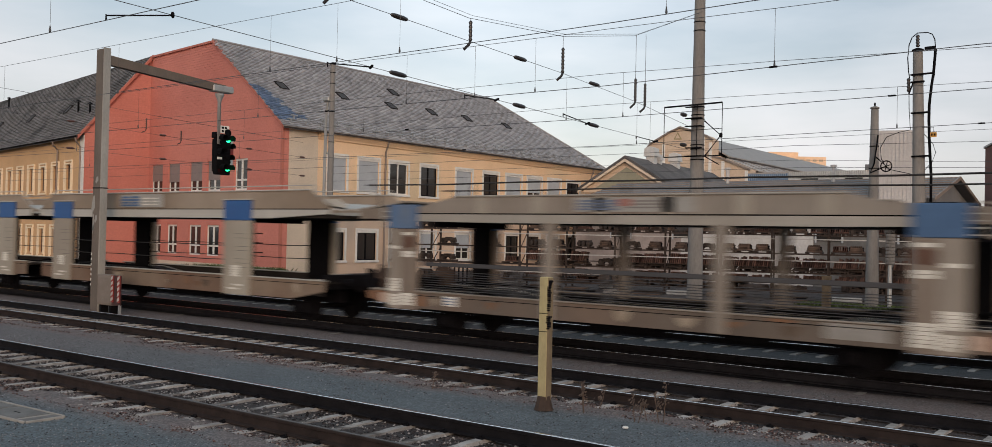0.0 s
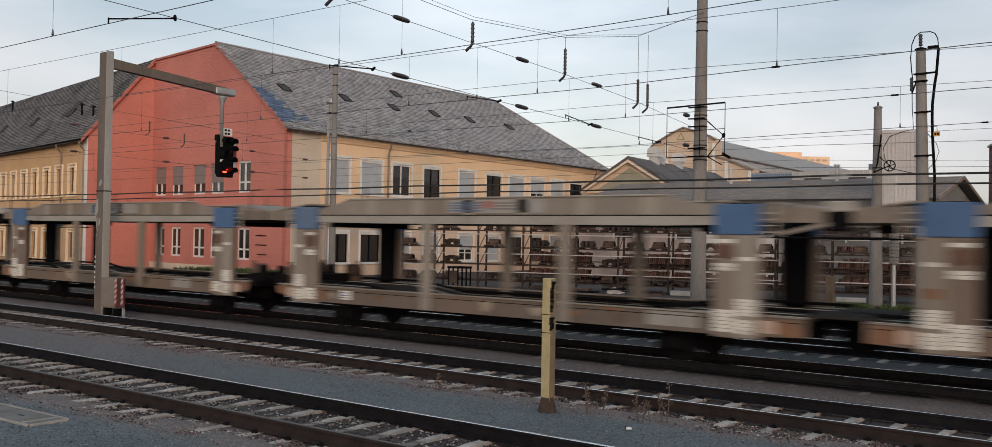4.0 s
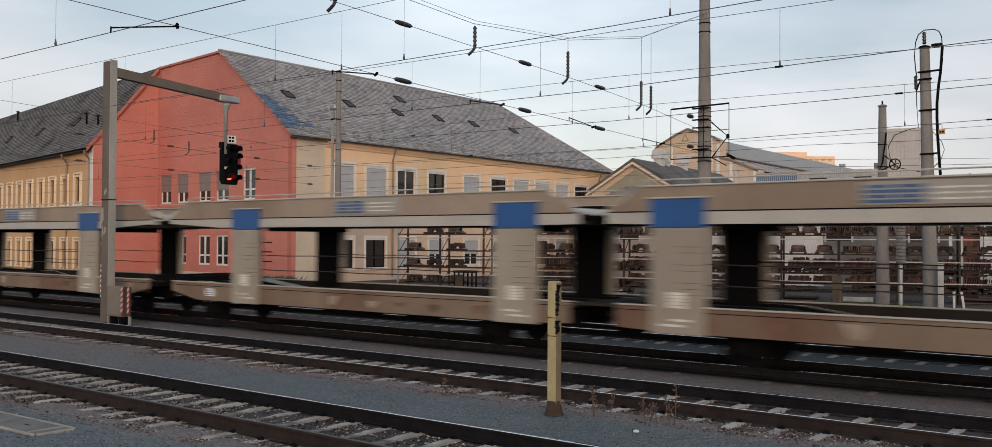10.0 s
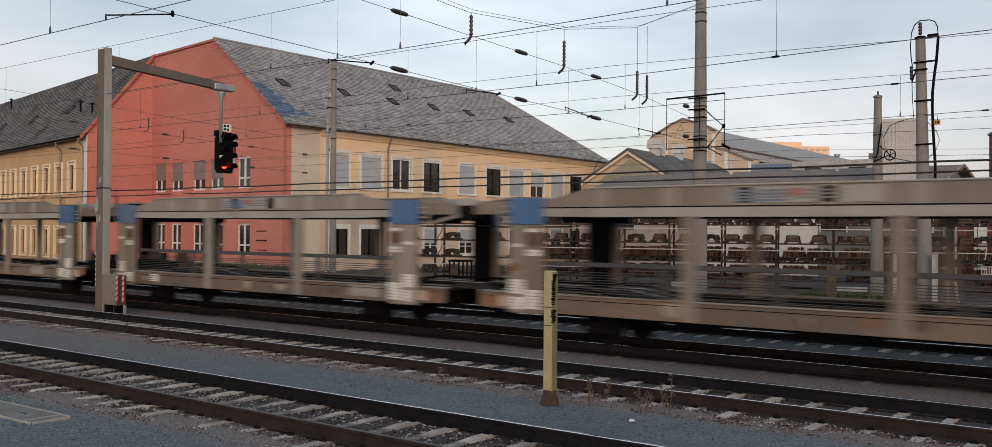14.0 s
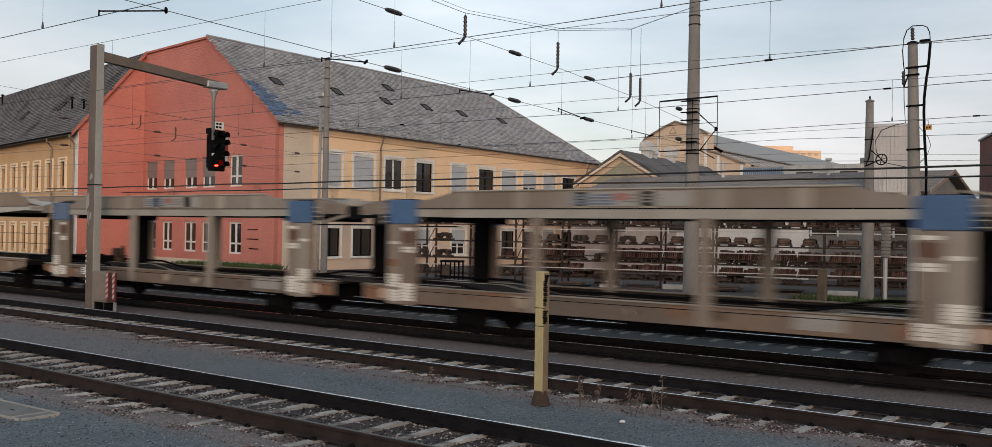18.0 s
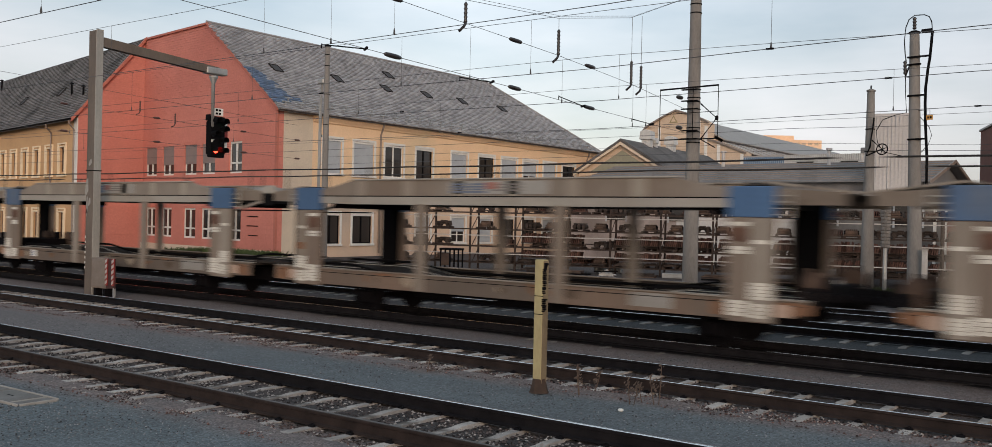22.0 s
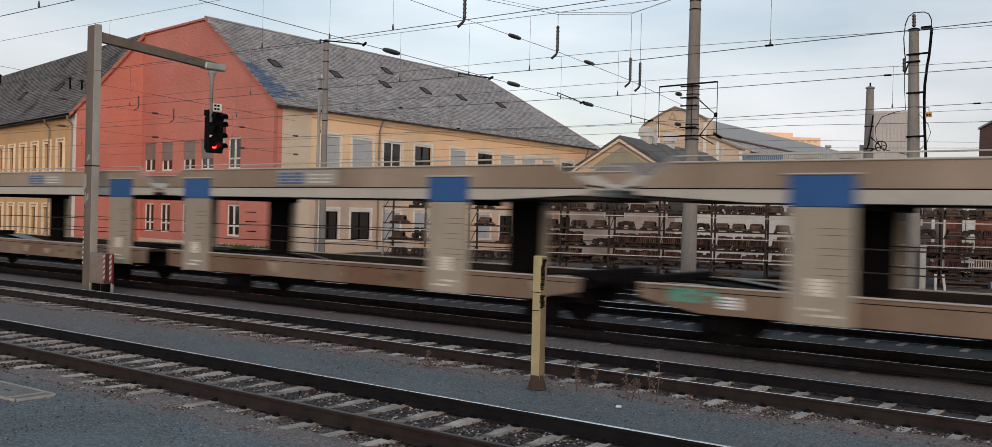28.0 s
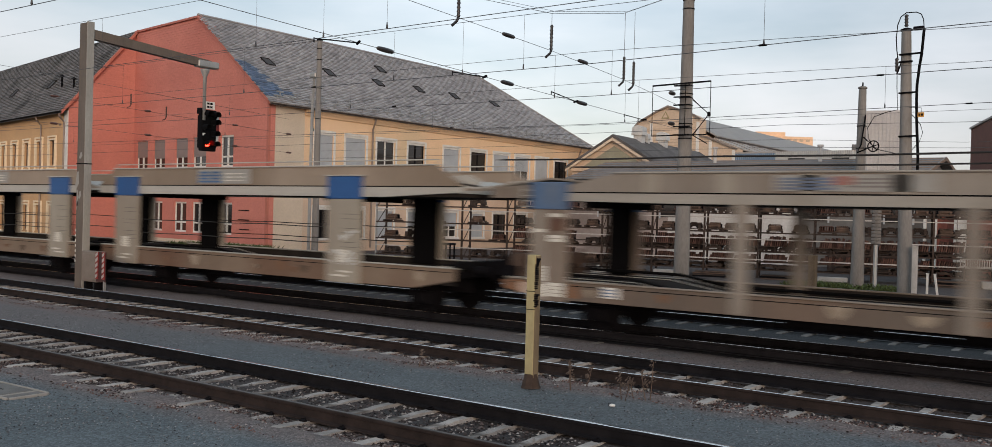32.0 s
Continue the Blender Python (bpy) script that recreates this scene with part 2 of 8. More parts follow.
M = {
    "oily": material("oily_shaded_ballast", (0.02, 0.0185, 0.0205), (0.009, 0.0085, 0.0095), 0.8, scale=1.2, fine=45, bump=0.6),
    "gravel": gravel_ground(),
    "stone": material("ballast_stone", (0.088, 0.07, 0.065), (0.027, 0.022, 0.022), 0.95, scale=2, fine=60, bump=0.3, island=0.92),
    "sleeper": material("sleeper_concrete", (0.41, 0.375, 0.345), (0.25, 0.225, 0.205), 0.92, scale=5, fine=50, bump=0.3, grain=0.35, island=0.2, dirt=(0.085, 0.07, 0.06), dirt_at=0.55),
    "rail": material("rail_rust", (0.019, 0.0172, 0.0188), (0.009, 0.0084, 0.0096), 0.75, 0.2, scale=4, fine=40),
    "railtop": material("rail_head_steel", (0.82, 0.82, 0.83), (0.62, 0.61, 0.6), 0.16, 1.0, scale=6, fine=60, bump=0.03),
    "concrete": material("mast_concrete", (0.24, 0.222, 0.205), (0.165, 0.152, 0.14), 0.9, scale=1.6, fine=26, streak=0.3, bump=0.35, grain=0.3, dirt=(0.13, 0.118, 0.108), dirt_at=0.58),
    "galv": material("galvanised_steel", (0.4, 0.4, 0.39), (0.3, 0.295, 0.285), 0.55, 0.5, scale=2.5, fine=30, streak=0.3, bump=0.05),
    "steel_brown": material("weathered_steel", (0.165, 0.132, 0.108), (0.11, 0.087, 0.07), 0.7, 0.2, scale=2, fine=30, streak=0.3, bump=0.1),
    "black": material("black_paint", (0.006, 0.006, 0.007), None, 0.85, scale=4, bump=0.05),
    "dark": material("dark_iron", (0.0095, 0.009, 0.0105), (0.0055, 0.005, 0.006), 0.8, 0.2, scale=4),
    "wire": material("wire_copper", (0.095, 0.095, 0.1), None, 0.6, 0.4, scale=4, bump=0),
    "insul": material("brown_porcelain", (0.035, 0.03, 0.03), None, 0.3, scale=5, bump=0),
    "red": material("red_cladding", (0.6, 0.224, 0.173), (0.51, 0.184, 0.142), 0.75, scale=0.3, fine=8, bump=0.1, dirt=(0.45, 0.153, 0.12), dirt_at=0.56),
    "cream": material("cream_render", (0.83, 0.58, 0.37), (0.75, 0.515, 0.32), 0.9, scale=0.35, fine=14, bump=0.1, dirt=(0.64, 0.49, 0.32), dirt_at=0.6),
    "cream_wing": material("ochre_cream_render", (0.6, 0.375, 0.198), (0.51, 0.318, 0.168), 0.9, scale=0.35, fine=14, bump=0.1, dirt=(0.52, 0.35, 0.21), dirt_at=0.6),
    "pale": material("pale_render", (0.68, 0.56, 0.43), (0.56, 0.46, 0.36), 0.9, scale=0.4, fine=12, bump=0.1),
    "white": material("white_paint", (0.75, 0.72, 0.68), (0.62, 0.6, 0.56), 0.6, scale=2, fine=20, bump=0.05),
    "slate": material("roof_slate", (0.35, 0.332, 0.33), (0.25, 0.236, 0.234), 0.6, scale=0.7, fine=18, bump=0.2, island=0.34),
    "slate_old": material("dark_mottled_slate", (0.19, 0.174, 0.168), (0.105, 0.096, 0.093), 0.85, scale=0.9, fine=18, bump=0.25, island=0.36, dirt=(0.06, 0.057, 0.053), dirt_at=0.6),
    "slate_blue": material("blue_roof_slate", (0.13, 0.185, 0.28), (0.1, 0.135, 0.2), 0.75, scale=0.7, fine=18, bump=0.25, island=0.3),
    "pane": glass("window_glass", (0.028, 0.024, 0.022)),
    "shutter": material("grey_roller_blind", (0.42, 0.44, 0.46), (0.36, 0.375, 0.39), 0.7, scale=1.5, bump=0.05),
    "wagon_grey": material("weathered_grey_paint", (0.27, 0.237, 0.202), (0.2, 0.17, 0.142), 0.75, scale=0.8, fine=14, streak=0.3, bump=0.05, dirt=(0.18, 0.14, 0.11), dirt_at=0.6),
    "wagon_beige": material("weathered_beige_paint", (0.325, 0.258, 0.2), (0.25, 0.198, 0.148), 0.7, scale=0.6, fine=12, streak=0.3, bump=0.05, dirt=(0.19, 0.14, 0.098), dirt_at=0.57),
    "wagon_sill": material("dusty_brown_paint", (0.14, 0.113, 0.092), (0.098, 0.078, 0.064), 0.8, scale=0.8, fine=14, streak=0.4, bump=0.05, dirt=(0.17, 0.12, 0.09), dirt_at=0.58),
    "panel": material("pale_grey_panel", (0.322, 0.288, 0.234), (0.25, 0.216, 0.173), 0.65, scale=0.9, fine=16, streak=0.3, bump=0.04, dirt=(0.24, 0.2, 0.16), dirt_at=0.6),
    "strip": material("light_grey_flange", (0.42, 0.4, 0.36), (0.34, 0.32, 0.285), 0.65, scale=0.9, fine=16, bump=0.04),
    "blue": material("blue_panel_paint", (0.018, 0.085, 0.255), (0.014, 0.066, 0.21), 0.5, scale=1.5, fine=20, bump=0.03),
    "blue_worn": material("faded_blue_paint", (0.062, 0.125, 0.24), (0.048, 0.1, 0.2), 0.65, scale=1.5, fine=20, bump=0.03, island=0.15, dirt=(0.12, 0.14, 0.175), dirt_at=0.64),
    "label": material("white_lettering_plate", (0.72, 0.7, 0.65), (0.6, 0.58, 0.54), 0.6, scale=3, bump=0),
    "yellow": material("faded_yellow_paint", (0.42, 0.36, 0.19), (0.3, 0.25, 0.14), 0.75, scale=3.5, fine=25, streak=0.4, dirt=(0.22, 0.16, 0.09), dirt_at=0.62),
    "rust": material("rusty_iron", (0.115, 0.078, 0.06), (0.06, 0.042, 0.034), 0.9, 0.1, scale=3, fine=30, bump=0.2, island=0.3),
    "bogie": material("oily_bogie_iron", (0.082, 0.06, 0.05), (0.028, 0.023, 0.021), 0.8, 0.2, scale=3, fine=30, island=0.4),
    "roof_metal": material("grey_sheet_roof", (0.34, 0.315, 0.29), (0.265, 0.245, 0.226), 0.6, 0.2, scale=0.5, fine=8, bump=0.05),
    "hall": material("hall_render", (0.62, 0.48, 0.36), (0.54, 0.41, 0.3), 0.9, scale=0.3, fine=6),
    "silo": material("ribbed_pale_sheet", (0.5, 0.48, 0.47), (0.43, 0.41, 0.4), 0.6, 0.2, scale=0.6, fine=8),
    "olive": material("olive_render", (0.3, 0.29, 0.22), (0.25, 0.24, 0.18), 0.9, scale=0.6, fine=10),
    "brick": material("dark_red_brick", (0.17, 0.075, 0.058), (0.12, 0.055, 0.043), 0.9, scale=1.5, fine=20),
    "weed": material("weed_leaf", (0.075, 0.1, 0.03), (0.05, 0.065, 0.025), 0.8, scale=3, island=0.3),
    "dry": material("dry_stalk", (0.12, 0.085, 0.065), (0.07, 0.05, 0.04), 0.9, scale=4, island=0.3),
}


# ---- mesh tools ----
def mesh(name, verts, faces, mat, smooth=False):
    me = bpy.data.meshes.new(name)
    me.from_pydata([tuple(v) for v in verts], [], faces)
    for m in (mat if isinstance(mat, (list, tuple)) else (mat,)):
        me.materials.append(M[m] if isinstance(m, str) else m)
    if smooth:
        me.polygons.foreach_set("use_smooth", [True] * len(me.polygons))
    me.update()
    return me


def part(name, me, parent=None, at=None, label=""):
    ob = new(name, me)
    if parent is not None:
        ob.parent = parent
    if at is not None:
        ob.matrix_basis = at if isinstance(at, Matrix) else Matrix.Translation(at)
    if label:
        ob["label"] = label
    return ob


def thing(name, at, label, category, group="", kind=""):
    ob = new(name)
    ob.empty_display_size = 0.3
    ob.matrix_basis = at if isinstance(at, Matrix) else Matrix.Translation(at)
    return tagged(ob, label, category, group, kind)


class Shape:
    """Gathers boxes, bars, prisms and turned forms into one mesh."""

    def __init__(self):
        self.v, self.f = [], []

    def add(self, v, f):
        o = len(self.v)
        self.v += [tuple(p) for p in v]
        self.f += [[i + o for i in q] for q in f]
        return self

    def box(self, x0, x1, y0, y1, z0, z1, b=0.0):
        if b <= 0:
            return self.add([(x, y, z) for z in (z0, z1) for y in (y0, y1) for x in (x0, x1)],
                            [(0, 2, 3, 1), (4, 5, 7, 6), (0, 1, 5, 4), (2, 6, 7, 3), (0, 4, 6, 2), (1, 3, 7, 5)])
        b = min(b, (x1 - x0) / 2.01, (y1 - y0) / 2.01, (z1 - z0) / 2.01)
        v = []
        for sx in (0, 1):
            for sy in (0, 1):
                for sz in (0, 1):
                    X, Y, Z = (x0, x1)[sx], (y0, y1)[sy], (z0, z1)[sz]
                    dx, dy, dz = (b, -b)[sx], (b, -b)[sy], (b, -b)[sz]
                    v += [(X, Y + dy, Z + dz), (X + dx, Y, Z + dz), (X + dx, Y + dy, Z)]
        i = lambda sx, sy, sz, k: (sx * 4 + sy * 2 + sz) * 3 + k
        f = []
        for s in (0, 1):
            q = [i(s, 0, 0, 0), i(s, 1, 0, 0), i(s, 1, 1, 0), i(s, 0, 1, 0)]
            f.append(q if s else q[::-1])
            q = [i(0, s, 0, 1), i(1, s, 0, 1), i(1, s, 1, 1), i(0, s, 1, 1)]
            f.append(q[::-1] if s else q)
            q = [i(0, 0, s, 2), i(1, 0, s, 2), i(1, 1, s, 2), i(0, 1, s, 2)]
            f.append(q if s else q[::-1])
        for a in (0, 1):
            for c in (0, 1):
                q = [i(a, c, 0, 0), i(a, c, 1, 0), i(a, c, 1, 1), i(a, c, 0, 1)]
                f.append(q if a != c else q[::-1])
                q = [i(a, 0, c, 2), i(a, 1, c, 2), i(a, 1, c, 0), i(a, 0, c, 0)]
                f.append(q if a != c else q[::-1])
                q = [i(0, a, c, 1), i(1, a, c, 1), i(1, a, c, 2), i(0, a, c, 2)]
                f.append(q if a != c else q[::-1])
        for a in (0, 1):
            for c in (0, 1):
                for d in (0, 1):
                    q = [i(a, c, d, 0), i(a, c, d, 1), i(a, c, d, 2)]
                    f.append(q if (a + c + d) % 2 == 0 else q[::-1])
        return self.add(v, f)

    def prism(self, outline, axis, a, b):
        """An outline in the two other axes (in x, y, z order), drawn out along the axis from a to b."""
        k = len(outline)
        put = {"x": lambda p, t: (t, p[0], p[1]), "y": lambda p, t: (p[0], t, p[1]), "z": lambda p, t: (p[0], p[1], t)}[axis]
        area = sum(outline[i][0] * outline[(i + 1) % k][1] - outline[(i + 1) % k][0] * outline[i][1] for i in range(k))
        o = outline if (area > 0) == (axis != "y") else outline[::-1]
        v = [put(p, t) for t in (min(a, b), max(a, b)) for p in o]
        return self.add(v, [list(range(k))[::-1], list(range(k, 2 * k))] + [(i, (i + 1) % k, k + (i + 1) % k, k + i) for i in range(k)])

    def tube(self, pts, r, n=6, taper=None):
        """A round bar along a line of points."""
        pts = [Vector(p) for p in pts]
        v, f = [], []
        for j, p in enumerate(pts):
            d = (pts[min(j + 1, len(pts) - 1)] - pts[max(j - 1, 0)]).normalized()
            s = d.orthogonal().normalized() if abs(d.z) < 0.99 else Vector((1, 0, 0))
            if abs(d.z) < 0.99:
                s = d.cross(Vector((0, 0, 1))).normalized()
            u = s.cross(d)
            rr = r if taper is None else r + (taper - r) * j / (len(pts) - 1)
            v += [p + rr * (math.cos(6.28319 * i / n) * s + math.sin(6.28319 * i / n) * u) for i in range(n)]
        for j in range(len(pts) - 1):
            f += [(j * n + i, j * n + (i + 1) % n, (j + 1) * n + (i + 1) % n, (j + 1) * n + i) for i in range(n)]
        f += [list(range(n))[::-1], list(range((len(pts) - 1) * n, len(pts) * n))]
        return self.add(v, f)

    def lathe(self, profile, at=(0, 0, 0), axis="z", n=12):
        """A turned form: profile rows of (radius, height)."""
        a = Vector(at)
        put = {"z": lambda r, c, s, h: a + Vector((r * c, r * s, h)), "y": lambda r, c, s, h: a + Vector((r * s, h, r * c)), "x": lambda r, c, s, h: a + Vector((h, r * c, r * s))}[axis]
        v = [put(r, math.cos(6.28319 * i / n), math.sin(6.28319 * i / n), h) for r, h in profile for i in range(n)]
        k = len(profile)
        f = [(j * n + i, j * n + (i + 1) % n, (j + 1) * n + (i + 1) % n, (j + 1) * n + i) for j in range(k - 1) for i in range(n)]
        f += [list(range(n))[::-1], list(range((k - 1) * n, k * n))]
        return self.add(v, f)

    def beam(self, a, b, w, h):
        """A square bar between two points."""
        a, b = Vector(a), Vector(b)
        d = (b - a).normalized()
        s = d.cross(Vector((0, 0, 1))).normalized() if abs(d.z) < 0.99 else Vector((1, 0, 0))
        u = s.cross(d)
        v = [p + s * i * w / 2 + u * j * h / 2 for p in (a, b) for i, j in ((-1, -1), (1, -1), (1, 1), (-1, 1))]
        return self.add(v, [(3, 2, 1, 0), (4, 5, 6, 7), (0, 1, 5, 4), (1, 2, 6, 5), (2, 3, 7, 6), (3, 0, 4, 7)])

    def done(self, name, mat, smooth=False):
        return mesh(name, self.v, self.f, mat, smooth)


# ---- ground and tracks ----
GROUND = -0.2


def ground_sheet():
    """One sheet to the horizon, gently uneven near the viewer."""
    xs = [-2500, -900, -300] + [-110 + 4.0 * i for i in range(20)] + [-31 + 0.25 * i for i in range(150)] + [12, 30, 120, 500, 2500]
    near_y = [6.3 + 0.12 * i for i in range(72)]
    ys = [-2500, -600, -100, -30] + [-10 + 1.0 * i for i in range(14)] + [4 + 0.5 * i for i in range(5)] + near_y + [15.0 + i for i in range(17)] + [40, 60, 100, 300, 900, 3000]
    v = []
    for y in ys:
        for x in xs:
            near = -110 < x < 40 and -10 < y < 32
            z = GROUND
            if near:
                z += 0.022 * noise.noise(Vector((x * 0.7, y * 0.7, 0))) + 0.015 * noise.noise(Vector((x * 0.2, y * 0.2, 5)))
                for yc in (8.43, 13.24):
                    d = abs(y - yc)
                    if d < 0.75:
                        z -= 0.012
                    elif d < 1.6:
                        # dirt heaped over the sleeper ends
                        z += 0.052 * min(1.0, max(0.0, (d - 1.0) / 0.3)) * min(1.0, (1.6 - d) / 0.2) * (0.6 + 0.9 * noise.noise(Vector((x * 1.9, y * 2.2, 9))))
            v.append((x, y, z))
    n = len(xs)
    f = [(j * n + i, j * n + i + 1, (j + 1) * n + i + 1, (j + 1) * n + i) for j in range(len(ys) - 1) for i in range(n - 1)]
    ob = new("ground", mesh("ground", v, f, "gravel", True))
    tagged(ob, "grey fine gravel ground between the tracks", "ground", kind="structure")


ground_sheet()
TRACKS = ((8.43, 0.57), (13.24, 0.25), (17.5, 0.17), (22.1, 0.35), (26.4, 0.1))


def rail_meshes(x0, x1):
    foot = [(-0.07, -0.17), (0.07, -0.17), (0.07, -0.155), (0.012, -0.135), (0.012, -0.045), (0.034, -0.035), (0.034, -0.012), (0.029, -0.005), (0.02, -0.001),
            (-0.02, -0.001), (-0.029, -0.005), (-0.034, -0.012), (-0.034, -0.035), (-0.012, -0.045), (-0.012, -0.135), (-0.07, -0.155)]
    body = Shape().prism(foot, "x", x0, x1).done("rail", "rail")
    head = Shape().prism([(-0.026, -0.003), (0.026, -0.003), (0.023, 0.0), (0.018, 0.002), (-0.018, 0.002), (-0.023, 0.0)], "x", x0, x1).done("rail_head", "railtop")
    return body, head


def sleeper_mesh():
    s = Shape()
    s.prism([(-1.3, -0.36), (1.3, -0.36), (1.3, -0.19), (1.24, -0.172), (0.35, -0.172), (0.25, -0.184), (-0.25, -0.184), (-0.35, -0.172), (-1.24, -0.172), (-1.3, -0.19)], "x", -0.115, 0.115)
    s.v = [(x, y, z) if z < -0.3 else (x * (0.62 if abs(y) > 0.4 else 0.5), y, z) for x, y, z in s.v]
    return s.done("sleeper", "sleeper")


def clip_mesh():
    s = Shape()
    for y in (-0.75, 0.75):
        for k in (-0.1, 0.1):
            s.box(-0.05, 0.05, y + k - 0.025, y + k + 0.025, -0.175, -0.15, 0.008)
            s.tube([(-0.04, y + k, -0.152), (0.0, y + k * 0.7, -0.138), (0.04, y + k, -0.152)], 0.009, 5)
    return s.done("rail_clip", "dark")


def stones(name, boxes, n, r0, r1, mat, seed):
    """Loose stones lying about in stretches of ground."""
    rnd = random.Random(seed)
    s = Shape()
    base = [(1, 0, 0), (-1, 0, 0), (0, 1, 0), (0, -1, 0), (0, 0, 1), (0, 0, -0.6)]
    fc = [(0, 2, 4), (2, 1, 4), (1, 3, 4), (3, 0, 4), (2, 0, 5), (1, 2, 5), (3, 1, 5), (0, 3, 5)]
    for i in range(n):
        x0, x1, y0, y1, z = boxes[i % len(boxes)]
        c = Vector((rnd.uniform(x0, x1), rnd.uniform(y0, y1), z))
        r = rnd.uniform(r0, r1)
        a = rnd.uniform(0, 6.28)
        v = []
        for p in base:
            q = Vector(p) * r * rnd.uniform(0.6, 1.2)
            v.append(c + Vector((q.x * math.cos(a) - q.y * math.sin(a), q.x * math.sin(a) + q.y * math.cos(a), q.z * 0.7)))
        s.add(v, fc)
    return s.done(name, mat)


SLEEPER, CLIPS = sleeper_mesh(), clip_mesh()
RAIL, HEAD = rail_meshes(-220, 90)
RAIL_BROWN = RAIL.copy()
RAIL_BROWN.materials[0] = material("brown_rail_rust", (0.04, 0.03, 0.0275), (0.02, 0.0158, 0.0152), 0.85, 0.1, scale=4, fine=40)
DULL_HEAD = HEAD.copy()
DULL_HEAD.materials[0] = material("dull_rail_head", (0.09, 0.075, 0.065), (0.05, 0.042, 0.037), 0.5, 0.6, scale=6)
SLEEPER_DARK = SLEEPER.copy()
SLEEPER_DARK.materials[0] = material("dark_sleeper_concrete", (0.27, 0.245, 0.22), (0.15, 0.133, 0.12), 0.9, scale=4, fine=50, bump=0.25, island=0.2)
for k, (yc, phase) in enumerate(TRACKS):
    tr = thing("railway_track", (0, yc, 0), ("main track of rusty rails on pale concrete sleepers", "railway track with worn bright rail heads on concrete sleepers",
                                             "track carrying the passing freight train, dark with oil", "rear track half hidden behind the train", "far track beyond the train with rusty rails")[k], "railway track", "parallel tracks", "structure")
    for y in (-0.75, 0.75):
        r = part("rail", RAIL_BROWN if y < 0 and k < 2 else RAIL, tr, (0, y, 0), "brown rusty steel rail" if y < 0 and k < 2 else "dark rusty steel rail")
        part("rail_head", HEAD if k or y > 0 else DULL_HEAD, r, None, "bright worn running surface" if k or y > 0 else "dull brown running surface")
    x0, count = (-30, 56) if k == 0 else (-46, 86)
    for i in range(count):
        x = x0 + 0.6 * i + phase
        tilt = random.uniform(-0.6, 0.6)
        sl = part("sleeper", SLEEPER if k < 2 else SLEEPER_DARK, tr, pose(x + random.uniform(-0.012, 0.012), random.uniform(-0.02, 0.02), random.uniform(-0.012, 0.004) - (0.026 if k == 2 else 0.0), 0, 0, tilt))
        if k < 2 and x > -26:
            part("rail_clip", CLIPS, sl)
# near-black beds: oil, plus the shade of the wagons put into the colour
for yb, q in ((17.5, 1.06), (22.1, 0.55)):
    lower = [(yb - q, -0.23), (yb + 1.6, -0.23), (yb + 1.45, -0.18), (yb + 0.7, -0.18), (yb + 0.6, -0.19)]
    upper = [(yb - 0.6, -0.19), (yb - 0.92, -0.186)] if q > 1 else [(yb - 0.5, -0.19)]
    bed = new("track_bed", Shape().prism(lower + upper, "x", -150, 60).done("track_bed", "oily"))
    tagged(bed, "black oily ballast bed, with the shade of the wagons in its colour", "track bed", kind="structure")
st = new("ballast", stones("ballast", [(-30, 3, 7.7, 9.15, -0.21), (-30, 3, 7.7, 9.15, -0.205), (-30, 3, 7.0, 7.6, -0.19), (-30, 3, 9.2, 9.75, -0.19)], 30000, 0.01, 0.03, "stone", 3))
tagged(st, "brown crushed stone ballast between the sleepers", "ballast", kind="stuff")
st = new("ballast", stones("ballast", [(-40, 4, 12.5, 13.95, -0.205), (-40, 4, 11.75, 12.4, -0.19), (-40, 4, 14.0, 14.7, -0.185)], 19000, 0.01, 0.028, "stone", 4))
tagged(st, "brown crushed stone ballast beside the middle track", "ballast", kind="stuff")
M["litter"] = material("red_brown_litter", (0.14, 0.083, 0.07), (0.055, 0.036, 0.033), 0.95, scale=3, island=0.85)
st = new("litter", stones("litter", [(-30, 2, 11.6, 12.35, -0.185), (-24, 2, 6.85, 7.5, -0.185), (-30, 2, 11.85, 12.2, -0.18), (-30, 2, 9.3, 9.8, -0.19)], 15000, 0.008, 0.024, "litter", 6))
tagged(st, "red-brown dead leaves and grit along the sleeper ends", "litter", kind="stuff")
M["pale_chip"] = material("pale_ballast_chip", (0.3, 0.275, 0.255), (0.19, 0.17, 0.16), 0.9, scale=3, island=0.5)
st = new("ballast", stones("ballast", [(-24, 2, 7.75, 9.1, -0.185), (-16, 2, 7.75, 9.1, -0.185), (-14, 2, 6.95, 7.55, -0.18), (-16, 2, 11.75, 12.35, -0.18)], 4600, 0.011, 0.027, "pale_chip", 7))
tagged(st, "pale chips among the dark ballast", "ballast", kind="stuff")
M["pebble"] = material("grey_pebble", (0.2, 0.2, 0.2), (0.07, 0.07, 0.072), 0.9, scale=3, island=0.85)
st = new("pebbles", stones("pebbles", [(-18, 1, 4.2, 7.2, -0.2), (-22, 1, 9.5, 11.8, -0.2), (-18, 1, 4.2, 7.2, -0.2), (-34, 2, 14.4, 15.9, -0.2)], 26000, 0.005, 0.017, "pebble", 5))
tagged(st, "scattered pale pebbles on the gravel", "pebbles", kind="stuff")
# ---- the train: articulated double-deck car carriers ----
SPEED = 15.6212


